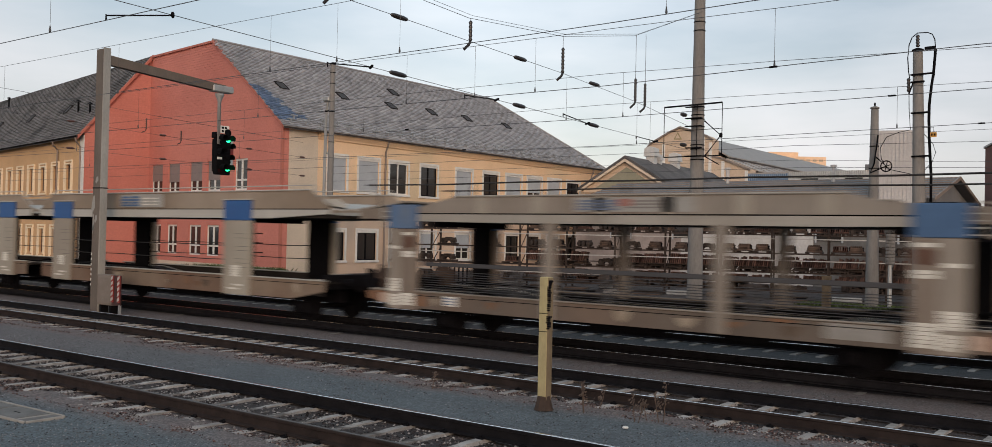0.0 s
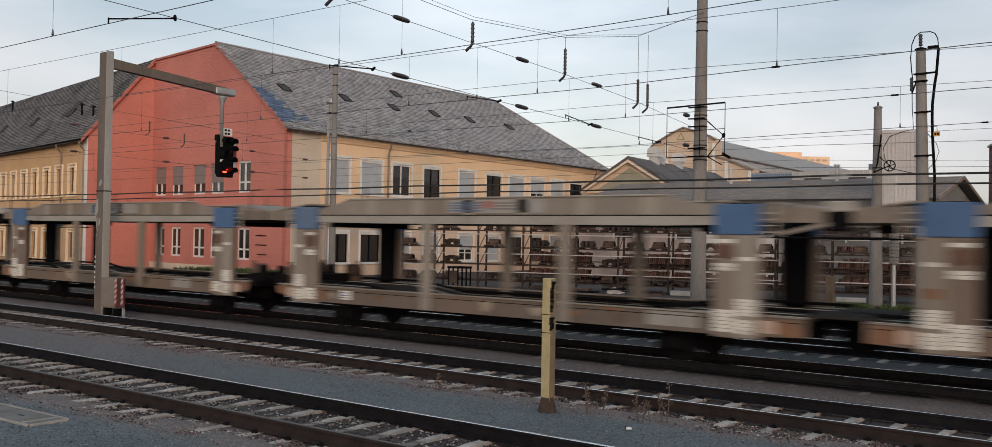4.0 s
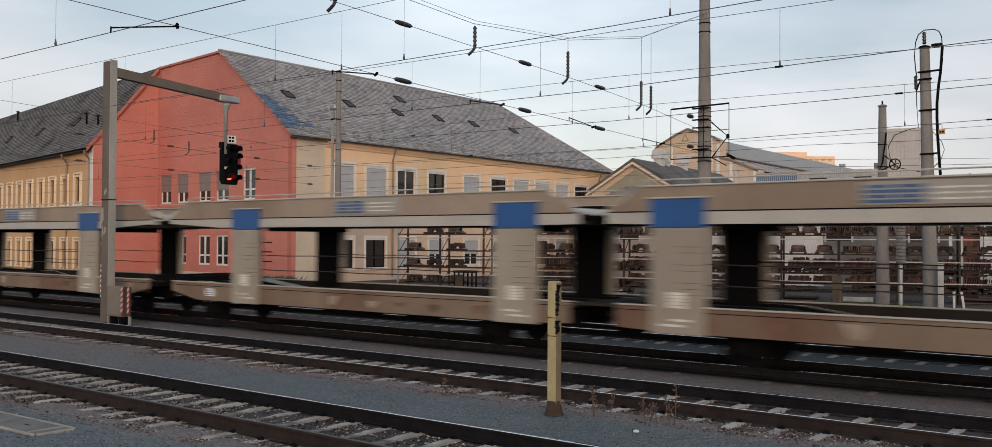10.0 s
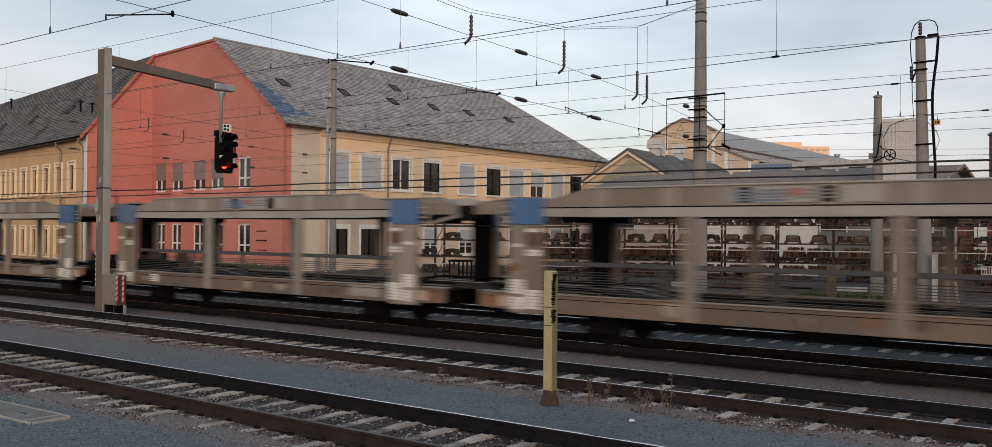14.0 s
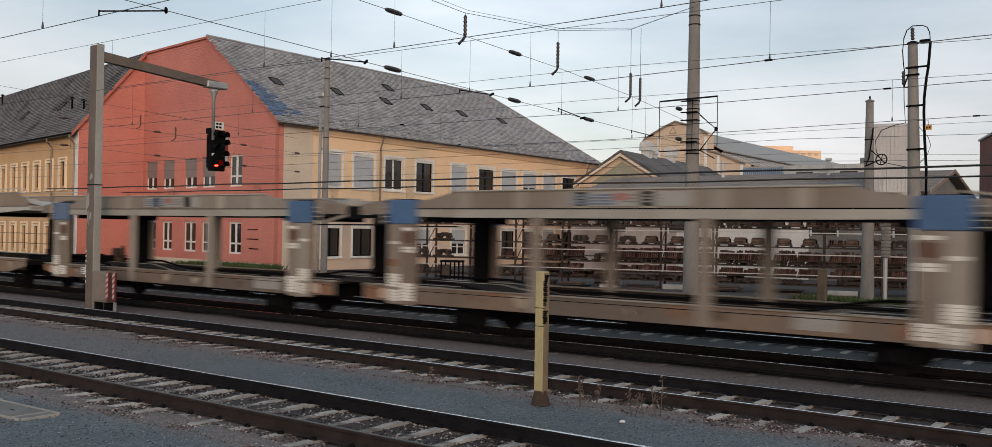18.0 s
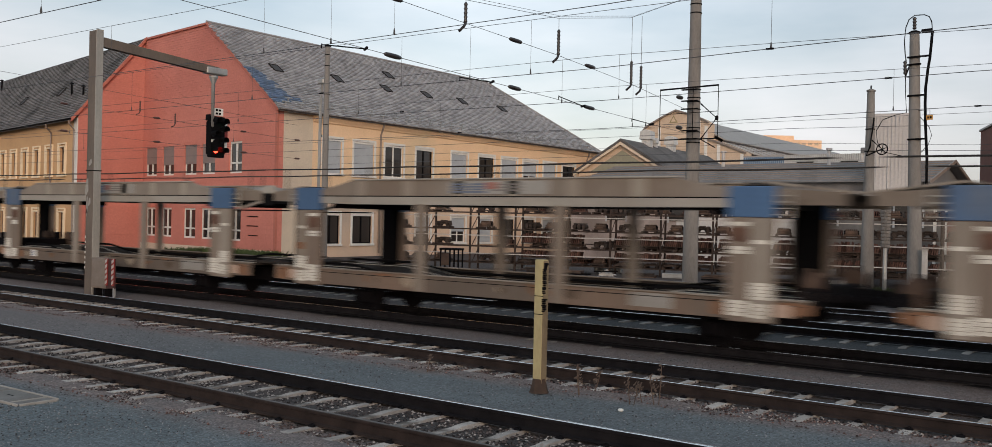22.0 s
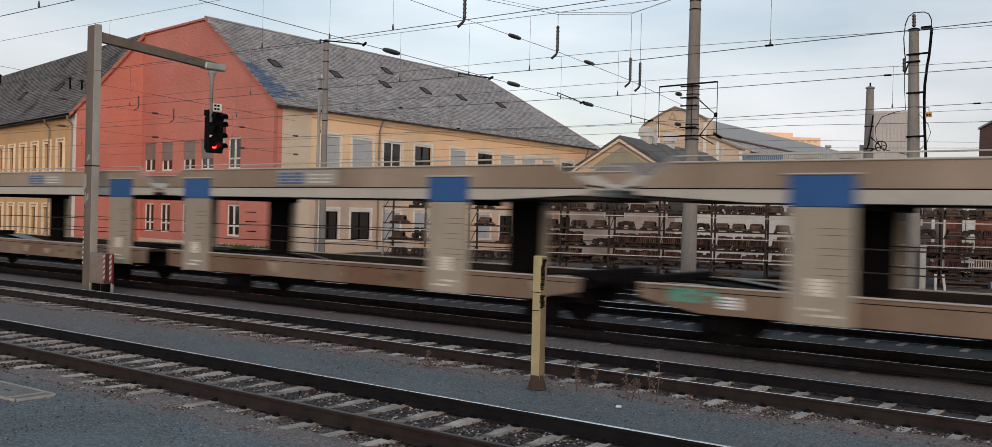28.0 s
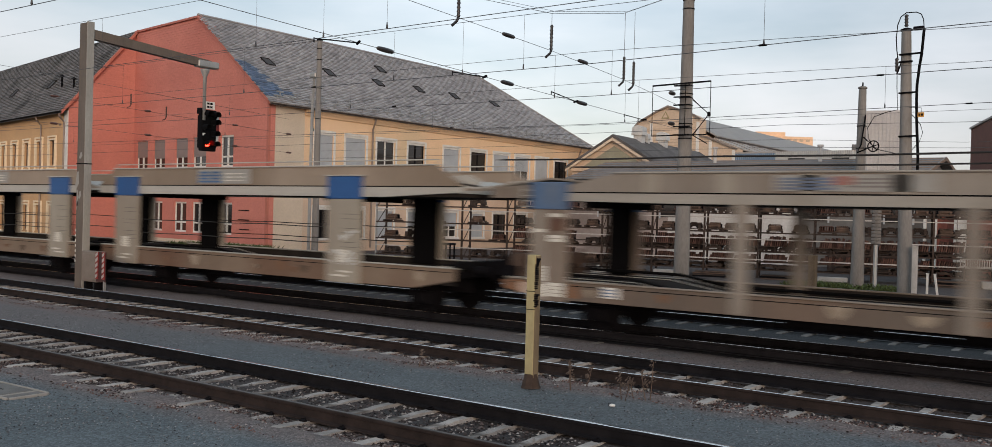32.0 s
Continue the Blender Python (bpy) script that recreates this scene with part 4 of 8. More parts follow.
        part("marking", bars.done("marking", "blue_worn"), pl)
        if beige:
            for c in (-p_out, -p_in, p_in, p_out):
                tx = Shape()
                for i in range(9):
                    if i not in (3, 6):
                        tx.box(c + 0.05 - 0.04 * (i % 3), c + 0.46 + 0.02 * (i % 2), *sorted((sy * 1.56, sy * 1.563)), 1.3 + 0.11 * i, 1.312 + 0.11 * i)
                part("lettering", tx.done("lettering", "lettering"), w, None, "rows of small dark lettering bars")["kind"] = "stuff"
    if not beige:
        for sy in (-1, 1):
            part("joint_strut", Shape().beam((-1.0, sy * 1.42, 2.42), (-0.16, sy * 1.42, 2.6), 0.05, 0.07).done("joint_strut", "wagon_grey"), w, None, "pale sloping strut at the joint")
            part("tie_bar", Shape().tube([(-1.25, sy * 1.44, 2.36), (0.95, sy * 1.44, 2.37)], 0.018, 5).done("tie_bar", "dark"), w)
            part("joint_cap", Shape().box(-0.2, 0.24, *sorted((sy * 1.3, sy * 1.44)), 2.8, 2.98, 0.02).done("joint_cap", "flange_grey"), w, None, "pale cap over the upper joint")
            part("joint_block", Shape().box(-0.2, 0.22, *sorted((sy * 1.34, sy * 1.42)), 2.48, 2.795, 0.03).done("joint_block", "black"), w, None, "black hinge block of the upper deck")
    # middle joint
    part("middle_joint", Shape().lathe([(0.3, 0.4), (0.34, 0.5), (0.34, 0.95), (0.2, 1.05)], (0, 0, 0), "z", 12).done("middle_joint", "dark"), w, None, "black articulated joint")
    part("gangway_plate", Shape().box(-0.6, 0.6, -1.3, 1.3, 1.0, 1.05, 0.01).done("gangway_plate", "wagon_floor"), w)
    return w


M["beige_sill"] = material("dirty_beige_sill", (0.22, 0.164, 0.121), (0.15, 0.11, 0.081), 0.8, scale=0.9, fine=14, streak=0.5, bump=0.05, dirt=(0.13, 0.075, 0.05), dirt_at=0.58)
M["flange_grey"] = material("worn_grey_flange", (0.34, 0.315, 0.275), (0.265, 0.243, 0.21), 0.7, scale=0.8, fine=14, bump=0.04, dirt=(0.2, 0.165, 0.13), dirt_at=0.6)
M["orange_rust"] = material("orange_rust", (0.22, 0.115, 0.065), (0.15, 0.085, 0.055), 0.9, scale=5, fine=30, bump=0.1)
M["stain_dark"] = material("oily_stain", (0.12, 0.085, 0.06), (0.07, 0.05, 0.038), 0.85, scale=5, fine=30, bump=0.02)
M["stain_rust"] = material("rust_stain", (0.19, 0.11, 0.068), (0.12, 0.07, 0.046), 0.9, scale=5, fine=30, bump=0.02)
M["stain_pale"] = material("scuffed_paint", (0.33, 0.28, 0.22), (0.24, 0.19, 0.14), 0.8, scale=5, fine=30, bump=0.02)
M["stencil"] = material("worn_white_stencil", (0.68, 0.65, 0.58), (0.5, 0.47, 0.41), 0.7, scale=6, bump=0, dirt=(0.3, 0.26, 0.21), dirt_at=0.64)
M["panel_mid"] = material("stone_grey_panel", (0.285, 0.25, 0.212), (0.22, 0.19, 0.158), 0.72, scale=1.0, fine=16, streak=0.3, bump=0.04, dirt=(0.18, 0.145, 0.115), dirt_at=0.58)
M["panel_rust"] = material("red_brown_rust", (0.135, 0.075, 0.052), (0.09, 0.052, 0.04), 0.85, scale=5, fine=30, bump=0.05)
M["pale_patch"] = material("pale_grey_repaint", (0.27, 0.255, 0.235), (0.21, 0.195, 0.175), 0.7, scale=2, fine=20, bump=0.03)
M["pale_pink"] = material("faded_warning_paint", (0.47, 0.36, 0.29), (0.36, 0.25, 0.19), 0.75, scale=6, fine=30, bump=0.03)
M["lettering"] = material("small_dark_lettering", (0.13, 0.115, 0.1), (0.09, 0.08, 0.07), 0.7, scale=5, bump=0)
M["panel_dark"] = material("brown_grey_panel", (0.22, 0.178, 0.145), (0.155, 0.122, 0.098), 0.75, scale=1.2, fine=16, streak=0.3, bump=0.04, dirt=(0.13, 0.09, 0.07), dirt_at=0.58)
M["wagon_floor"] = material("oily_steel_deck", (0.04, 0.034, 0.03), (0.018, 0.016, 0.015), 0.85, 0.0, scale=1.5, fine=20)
M["link_brown"] = material("brown_grey_link", (0.23, 0.19, 0.155), (0.155, 0.125, 0.1), 0.8, scale=1.5, fine=18, bump=0.05, dirt=(0.11, 0.085, 0.068), dirt_at=0.56)
M["dark_text"] = material("faded_dark_lettering", (0.2, 0.18, 0.165), (0.16, 0.14, 0.13), 0.7, scale=4, bump=0)
M["rope"] = material("oily_steel_rope", (0.035, 0.032, 0.03), (0.02, 0.018, 0.017), 0.7, 0.3, scale=8, bump=0)
M["blue_pale"] = material("washed_out_blue_paint", (0.1, 0.135, 0.21), (0.13, 0.145, 0.18), 0.7, scale=3, bump=0, dirt=(0.24, 0.235, 0.23), dirt_at=0.56)
M["faded_red"] = material("faded_red_paint", (0.33, 0.14, 0.11), (0.26, 0.12, 0.1), 0.7, scale=4, bump=0)
M["board"] = material("grey_board", (0.31, 0.295, 0.27), (0.26, 0.245, 0.22), 0.6, scale=2, bump=0)
TRAIN = (("beige", -31.9), ("grey", -1.99), ("grey", 27.6), ("grey", 57.1), ("grey", 86.72), ("beige", 116.34), ("beige", 145.97), ("grey", 175.56), ("grey", 205.25),
         ("beige", 234.84), ("grey", 264.5), ("grey", 294.24), ("grey", 323.87), ("grey", 353.6), ("grey", 383.2), ("beige", 413.0), ("beige", 442.75), ("beige", 472.5), ("grey", 502.2))
WAGONS = []
MODEL = {}
for kind, s in TRAIN:
    at = pose(s, 17.5, 0)
    if kind not in MODEL:
        MODEL[kind] = ob = wagon(kind)
        ob.matrix_basis = at
    else:
        ob = copy_thing(MODEL[kind], at)
        WHEELS += [o for o in ob.children_recursive if o.name.startswith("wheelset")]
    WAGONS.append((ob, s))



def scrawl(parent, x0, x1, z0, z1, y, n, mat, seed, label):
    """Loose painted strokes on a panel."""
    r = random.Random(seed)
    s = Shape()
    for i in range(n):
        x, z = r.uniform(x0, x1), r.uniform(z0, z1)
        w, h, a = r.uniform(0.15, 0.4), r.uniform(0.03, 0.07), r.uniform(-0.9, 0.9)
        c, d = math.cos(a), math.sin(a)
        quad = [(x + p * c - q * d, z + p * d + q * c) for p, q in ((-w / 2, -h / 2), (w / 2, -h / 3), (w / 2, h / 2), (-w / 2, h / 3))]
        s.prism([(min(max(p, x0), x1), min(max(q, z0), z1)) for p, q in quad], "y", y - 0.001 * (i % 4) - 0.004, y)
    part("graffiti", s.done("graffiti", mat), parent, None, label)


M["dark_grey"] = material("dark_grey_paint", (0.06, 0.058, 0.06), (0.04, 0.038, 0.04), 0.7, scale=2, bump=0.03)
M["spray_white"] = material("white_spray_paint", (0.6, 0.6, 0.58), (0.45, 0.45, 0.44), 0.6, scale=5, bump=0)
M["spray_green"] = material("green_spray_paint", (0.12, 0.24, 0.1), (0.09, 0.18, 0.08), 0.6, scale=3, bump=0)
M["spray_teal"] = material("teal_spray_paint", (0.1, 0.3, 0.24), (0.08, 0.22, 0.18), 0.6, scale=3, bump=0)
by_place = dict((s, ob) for ob, s in WAGONS)
scrawl(by_place[442.75], 10.35, 11.3, 2.6, 3.0, -1.57, 26, "spray_white", 1, "white spray scrawl on the blue field")
scrawl(by_place[442.75], 10.35, 11.3, 0.9, 2.4, -1.566, 34, "spray_white", 2, "white spray scrawl on the panel")
scrawl(by_place[442.75], -4.6, -1.2, 0.66, 1.0, -1.502, 60, "spray_green", 3, "green spray paint along the sill")
scrawl(by_place[442.75], -13.6, -12.6, 0.78, 1.04, -1.502, 34, "spray_teal", 4, "teal spray paint on the sill")
scrawl(by_place[472.5], 10.4, 11.3, 1.0, 1.9, -1.566, 14, "spray_white", 5, "faint white scrawl on the panel")

# some wagons have a dark side rail half way up between the decks, with a wire screen under it
for at in (-1.99, 205.25, 383.2):
    rail_wagon = by_place[at]
    for s0, s1 in ((-12.6, -2.2), (2.2, 12.6)):
        part("mid_rail", Shape().box(s0, s1, -1.4, -1.34, 1.57, 1.66, 0.01).done("mid_rail", "dark_grey"), rail_wagon, None, "dark grey side rail at half height")
        scr = Shape()
        for k in range(9):
            scr.tube([(s0, -1.37, 1.06 + 0.05 * k), (s1, -1.37, 1.06 + 0.05 * k)], 0.008, 4)
        part("wire_screen", scr.done("wire_screen", "dark_grey"), rail_wagon, None, "dark wires strained under the side rail")["kind"] = "stuff"
        for c in (s0 + 2.6, s0 + 4.8, s1 - 2.6):
            part("rail_stay", Shape().box(c - 0.07, c + 0.07, -1.36, -1.3, 0.9, 1.57).done("rail_stay", "dark_grey"), rail_wagon)
# and some have a ladder inside, at the joint
for at in (175.56, 294.24):
    for k in range(8):
        part("ladder_rung", Shape().tube([(-2.1, 1.25, 0.95 + 0.21 * k), (-1.5, 1.25, 0.95 + 0.21 * k)], 0.02, 6).done("ladder_rung", "strip"), by_place[at], None, "pale ladder rung")
    for x in (-2.1, -1.5):
        part("ladder_stile", Shape().box(x - 0.025, x + 0.025, 1.22, 1.28, 0.9, 2.5).done("ladder_stile", "dark_grey"), by_place[at])

# ---- the workshop building ----
def window(parent, face, a0, a1, z0, z1, kind, trim="white", surround=0.14, deep=0.16):
    """A window in a wall. face: maps (along, out, z) to the wall's space. kind: dark, blind, half, open."""
    def boxed(s, u0, u1, d0, d1, w0, w1, b=0.0):
        p, q = face(u0, d0, w0), face(u1, d1, w1)
        s.box(min(p[0], q[0]), max(p[0], q[0]), min(p[1], q[1]), max(p[1], q[1]), w0, w1, b)
        return s
    fr = Shape()
    t, half = (0.11, 0.085) if trim == "red" else (0.07, 0.05)
    boxed(fr, a0, a0 + t, -deep, -deep + 0.07, z0, z1)
    boxed(fr, a1 - t, a1, -deep, -deep + 0.07, z0, z1)
    boxed(fr, a0 + t, a1 - t, -deep, -deep + 0.07, z0, z0 + t)
    boxed(fr, a0 + t, a1 - t, -deep, -deep + 0.07, z1 - t, z1)
    mid = (a0 + a1) / 2
    boxed(fr, mid - half, mid + half, -deep, -deep + 0.075, z0 + t, z1 - t)
    win = part("window", fr.done("window_frame", "brown_frame" if trim == "sand" else "white" if kind != "dark" or trim == "red" else "black"), parent, None, {"dark": "dark window with white surround", "blind": "window with grey roller blind down", "half": "window with blind half down", "open": "white-framed casement window", "low": "window with dark blind and white lower casement", "curtain": "dark window with a pale curtain"}[kind])
    part("pane", boxed(Shape(), a0 + t, a1 - t, -deep + 0.02, -deep + 0.035, z0 + t, z1 - t).done("pane", "pane"), win)
    if kind in ("blind", "half", "low"):
        lo = z0 + 0.02 if kind == "blind" else z0 + (z1 - z0) * (0.42 if kind == "half" else 0.36)
        s = boxed(Shape(), a0 + 0.02, a1 - 0.02, -deep + 0.08, -deep + 0.1, lo, z1 - 0.01)
        part("blind", s.done("blind", "shutter" if trim == "white" else "blind_dark"), win, None, "grey roller blind")
    if trim == "sand":
        s = Shape()
        for f in (0.36, 0.68):
            boxed(s, a0 + t, a1 - t, -deep, -deep + 0.07, z0 + (z1 - z0) * f, z0 + (z1 - z0) * f + 0.05)
        part("glazing_bar", s.done("glazing_bar", "brown_frame"), win)
    if kind == "curtain":
        part("curtain", boxed(Shape(), mid + 0.15, a1 - t - 0.05, -deep - 0.12, -deep - 0.1, z0 + t, z1 - 0.3).done("curtain", "sand"), win, None, "pale curtain behind the glass")
    if trim == "white":
        part("blind_box", boxed(Shape(), a0, a1, -deep + 0.07, -deep + 0.15, z1 - 0.13, z1 - 0.001).done("blind_box", "white"), win, None, "white roller blind box")
    if kind == "open":
        s = boxed(Shape(), a0 + t, a1 - t, -deep, -deep + 0.075, z0 + (z1 - z0) * 0.3, z0 + (z1 - z0) * 0.3 + (0.1 if trim == "red" else 0.06))
        part("transom", s.done("transom", "white"), win)
    if surround:
        s = Shape()
        g = surround
        if trim == "sand":
            # the surround is a narrow raised band that stands off from the opening
            for q in (g - 0.1, 0.0):
                boxed(s, a0 - q - 0.1, a0 - q - 0.002, -0.02, 0.09, z0 - q - 0.1, z1 + q + 0.1)
                boxed(s, a1 + q + 0.002, a1 + q + 0.1, -0.02, 0.09, z0 - q - 0.1, z1 + q + 0.1)
                boxed(s, a0 - q - 0.002, a1 + q + 0.002, -0.02, 0.09, z1 + q + 0.002, z1 + q + 0.1)
            part("surround", s.done("surround", "sand"), win, None, "pale raised surround")
            part("window_sill", boxed(Shape(), a0 - g - 0.04, a1 + g + 0.04, -0.02, 0.13, z0 - g, z0 - g + 0.1, 0.01).done("window_sill", "sand"), win)
            return
        boxed(s, a0 - g, a0 - 0.002, -0.02, 0.05, z0 - g, z1 + g)
        boxed(s, a1 + 0.002, a1 + g, -0.02, 0.05, z0 - g, z1 + g)
        boxed(s, a0 - 0.002, a1 + 0.002, -0.02, 0.05, z1 + 0.002, z1 + g)
        part("surround", s.done("surround", {"white": "white", "sand": "sand"}.get(trim, "red_trim")), win, None, "plain painted surround")
        part("window_sill", boxed(Shape(), a0 - g - 0.04, a1 + g + 0.04, -0.02, 0.1, z0 - g, z0 - 0.002, 0.01).done("window_sill", {"white": "white", "sand": "sand"}.get(trim, "shutter")), win)


def wall_grid(face, a0, a1, z0, z1, holes, thick, mat, name, top=None):
    """A wall with openings: both faces, the jambs and the rim; top(a): height of a raked top."""
    s = Shape()
    quad = lambda *p: s.add([face(*q) for q in p], [(0, 1, 2, 3)])
    cuts = sorted({a0, a1, *[h[0] for h in holes], *[h[1] for h in holes]})
    for u0, u1 in zip(cuts, cuts[1:]):
        mine = sorted((h[2], h[3]) for h in holes if h[0] <= u0 + 1e-4 and h[1] >= u1 - 1e-4)
        z = z0
        for lo, hi in mine + [(None, None)]:
            t0, t1 = (lo, lo) if lo is not None else ((top(u0), top(u1)) if top else (z1, z1))
            for d in (0, -thick):
                quad((u0, d, z), (u1, d, z), (u1, d, t1), (u0, d, t0))
            if lo is None:
                quad((u0, 0, t0), (u1, 0, t1), (u1, -thick, t1), (u0, -thick, t0))
            z = hi
    for u0, u1, lo, hi in holes:
        quad((u0, 0, lo), (u0, 0, hi), (u0, -thick, hi), (u0, -thick, lo))
        quad((u1, 0, lo), (u1, 0, hi), (u1, -thick, hi), (u1, -thick, lo))
        quad((u0, 0, lo), (u1, 0, lo), (u1, -thick, lo), (u0, -thick, lo))
        quad((u0, 0, hi), (u1, 0, hi), (u1, -thick, hi), (u0, -thick, hi))
    for u in (a0, a1):
        h = top(u) if top else z1
        quad((u, 0, z0), (u, 0, h), (u, -thick, h), (u, -thick, z0))
    me = s.done(name, mat)
    bm = bmesh.new()
    bm.from_mesh(me)
    bmesh.ops.remove_doubles(bm, verts=bm.verts, dist=0.001)
    bmesh.ops.recalc_face_normals(bm, faces=bm.faces)
    bm.to_mesh(me)
    bm.free()
    return me


def slates(o, ex, up, wid, length, mat, clip=None, row=0.3, col=0.36, seed=1, blue=None):
    """Rows of roof slates on a slope: o corner at the eave, ex along the eave, up along the slope; clip(a, b): whether a slate lies on the slope."""
    rnd = random.Random(seed)
    o, ex, up = Vector(o), Vector(ex).normalized(), Vector(up).normalized()
    nrm = ex.cross(up)
    a, b = Shape(), Shape()
    for j in range(int(length / row)):
        for i in range(int(wid / col) + 1):
            u = (i + 0.5 * (j % 2)) * col
            v = j * row
            if clip and not clip(u, v + row / 2):
                continue
            k = rnd.uniform(0, 0.012)
            p = [o + ex * (u - col * 0.49) + up * v + nrm * (0.045 + k), o + ex * (u + col * 0.49) + up * v + nrm * (0.045 + k),
                 o + ex * (u + col * 0.49) + up * (v + row) + nrm * 0.012, o + ex * (u - col * 0.49) + up * (v + row) + nrm * 0.012,
                 o + ex * (u - col * 0.49) + up * v + nrm * 0.0, o + ex * (u + col * 0.49) + up * v + nrm * 0.0]
            (b if blue and blue(u, v) else a).add(p, [(0, 1, 2, 3), (4, 5, 1, 0)])
    return a.done("slate_cover", mat), (b.done("slate_cover", "slate_blue") if b.v else None)


M["cream_low"] = material("peach_render", (0.68, 0.5, 0.37), (0.57, 0.42, 0.31), 0.9, scale=0.4, fine=14, bump=0.12, dirt=(0.45, 0.36, 0.29), dirt_at=0.58)
M["sand"] = material("sand_painted_surround", (0.86, 0.72, 0.52), (0.76, 0.62, 0.44), 0.8, scale=1.5, bump=0.05)
M["brown_frame"] = material("brown_window_frame", (0.2, 0.115, 0.07), (0.14, 0.08, 0.05), 0.6, scale=3, bump=0.03)
M["hatch_pane"] = material("dusty_wired_glass", (0.045, 0.04, 0.038), (0.028, 0.025, 0.024), 0.7, scale=3, bump=0)
M["hatch_frame"] = material("weathered_hatch_frame", (0.03, 0.026, 0.025), (0.018, 0.016, 0.015), 0.85, scale=4)
M["blind_dark"] = material("brown_grey_blind", (0.24, 0.19, 0.175), (0.2, 0.16, 0.148), 0.7, scale=1.5, bump=0.05)
M["red_trim"] = material("red_painted_trim", (0.46, 0.15, 0.105), (0.4, 0.125, 0.09), 0.7, scale=1, fine=10, bump=0.05)
M["gutter_dark"] = material("dark_zinc_gutter", (0.085, 0.065, 0.055), (0.05, 0.04, 0.035), 0.6, 0.3, scale=2, bump=0.03)
M["zinc"] = material("zinc_gutter", (0.3, 0.24, 0.2), (0.22, 0.17, 0.14), 0.55, 0.4, scale=2, bump=0.03)


def roof_window(parent, at, ex, up):
    ex, up = Vector(ex).normalized(), Vector(up).normalized()
    m = Matrix.Translation(at) @ Matrix((ex, up, ex.cross(up))).transposed().to_4x4()
    s = Shape()
    s.box(-0.36, -0.31, -0.4, 0.4, 0.0, 0.1, 0.01).box(0.31, 0.36, -0.4, 0.4, 0.0, 0.1, 0.01).box(-0.31, 0.31, -0.4, -0.35, 0.0, 0.09, 0.01).box(-0.31, 0.31, 0.35, 0.4, 0.0, 0.11, 0.01)
    rw = part("roof_hatch", s.done("roof_hatch", "hatch_frame"), parent, m, "small dark-framed roof hatch")
    part("hatch_glass", Shape().box(-0.308, 0.308, -0.348, 0.348, 0.05, 0.075).done("hatch_glass", "hatch_pane"), rw, None, "dusty hatch pane")


def snow_guard_mesh():
    """A bent bracket with a short bar, standing on the slates."""
    s = Shape().prism([(-0.16, 0.0), (0.03, 0.0), (0.07, 0.2), (0.02, 0.22)], "x", -0.015, 0.015)
    return s.box(-0.27, 0.27, -0.01, 0.05, 0.14, 0.2).done("snow_guard", "guard_steel")


M["guard_steel"] = material("bright_galvanised_steel", (0.42, 0.42, 0.41), (0.3, 0.295, 0.29), 0.5, 0.4, scale=3, bump=0)


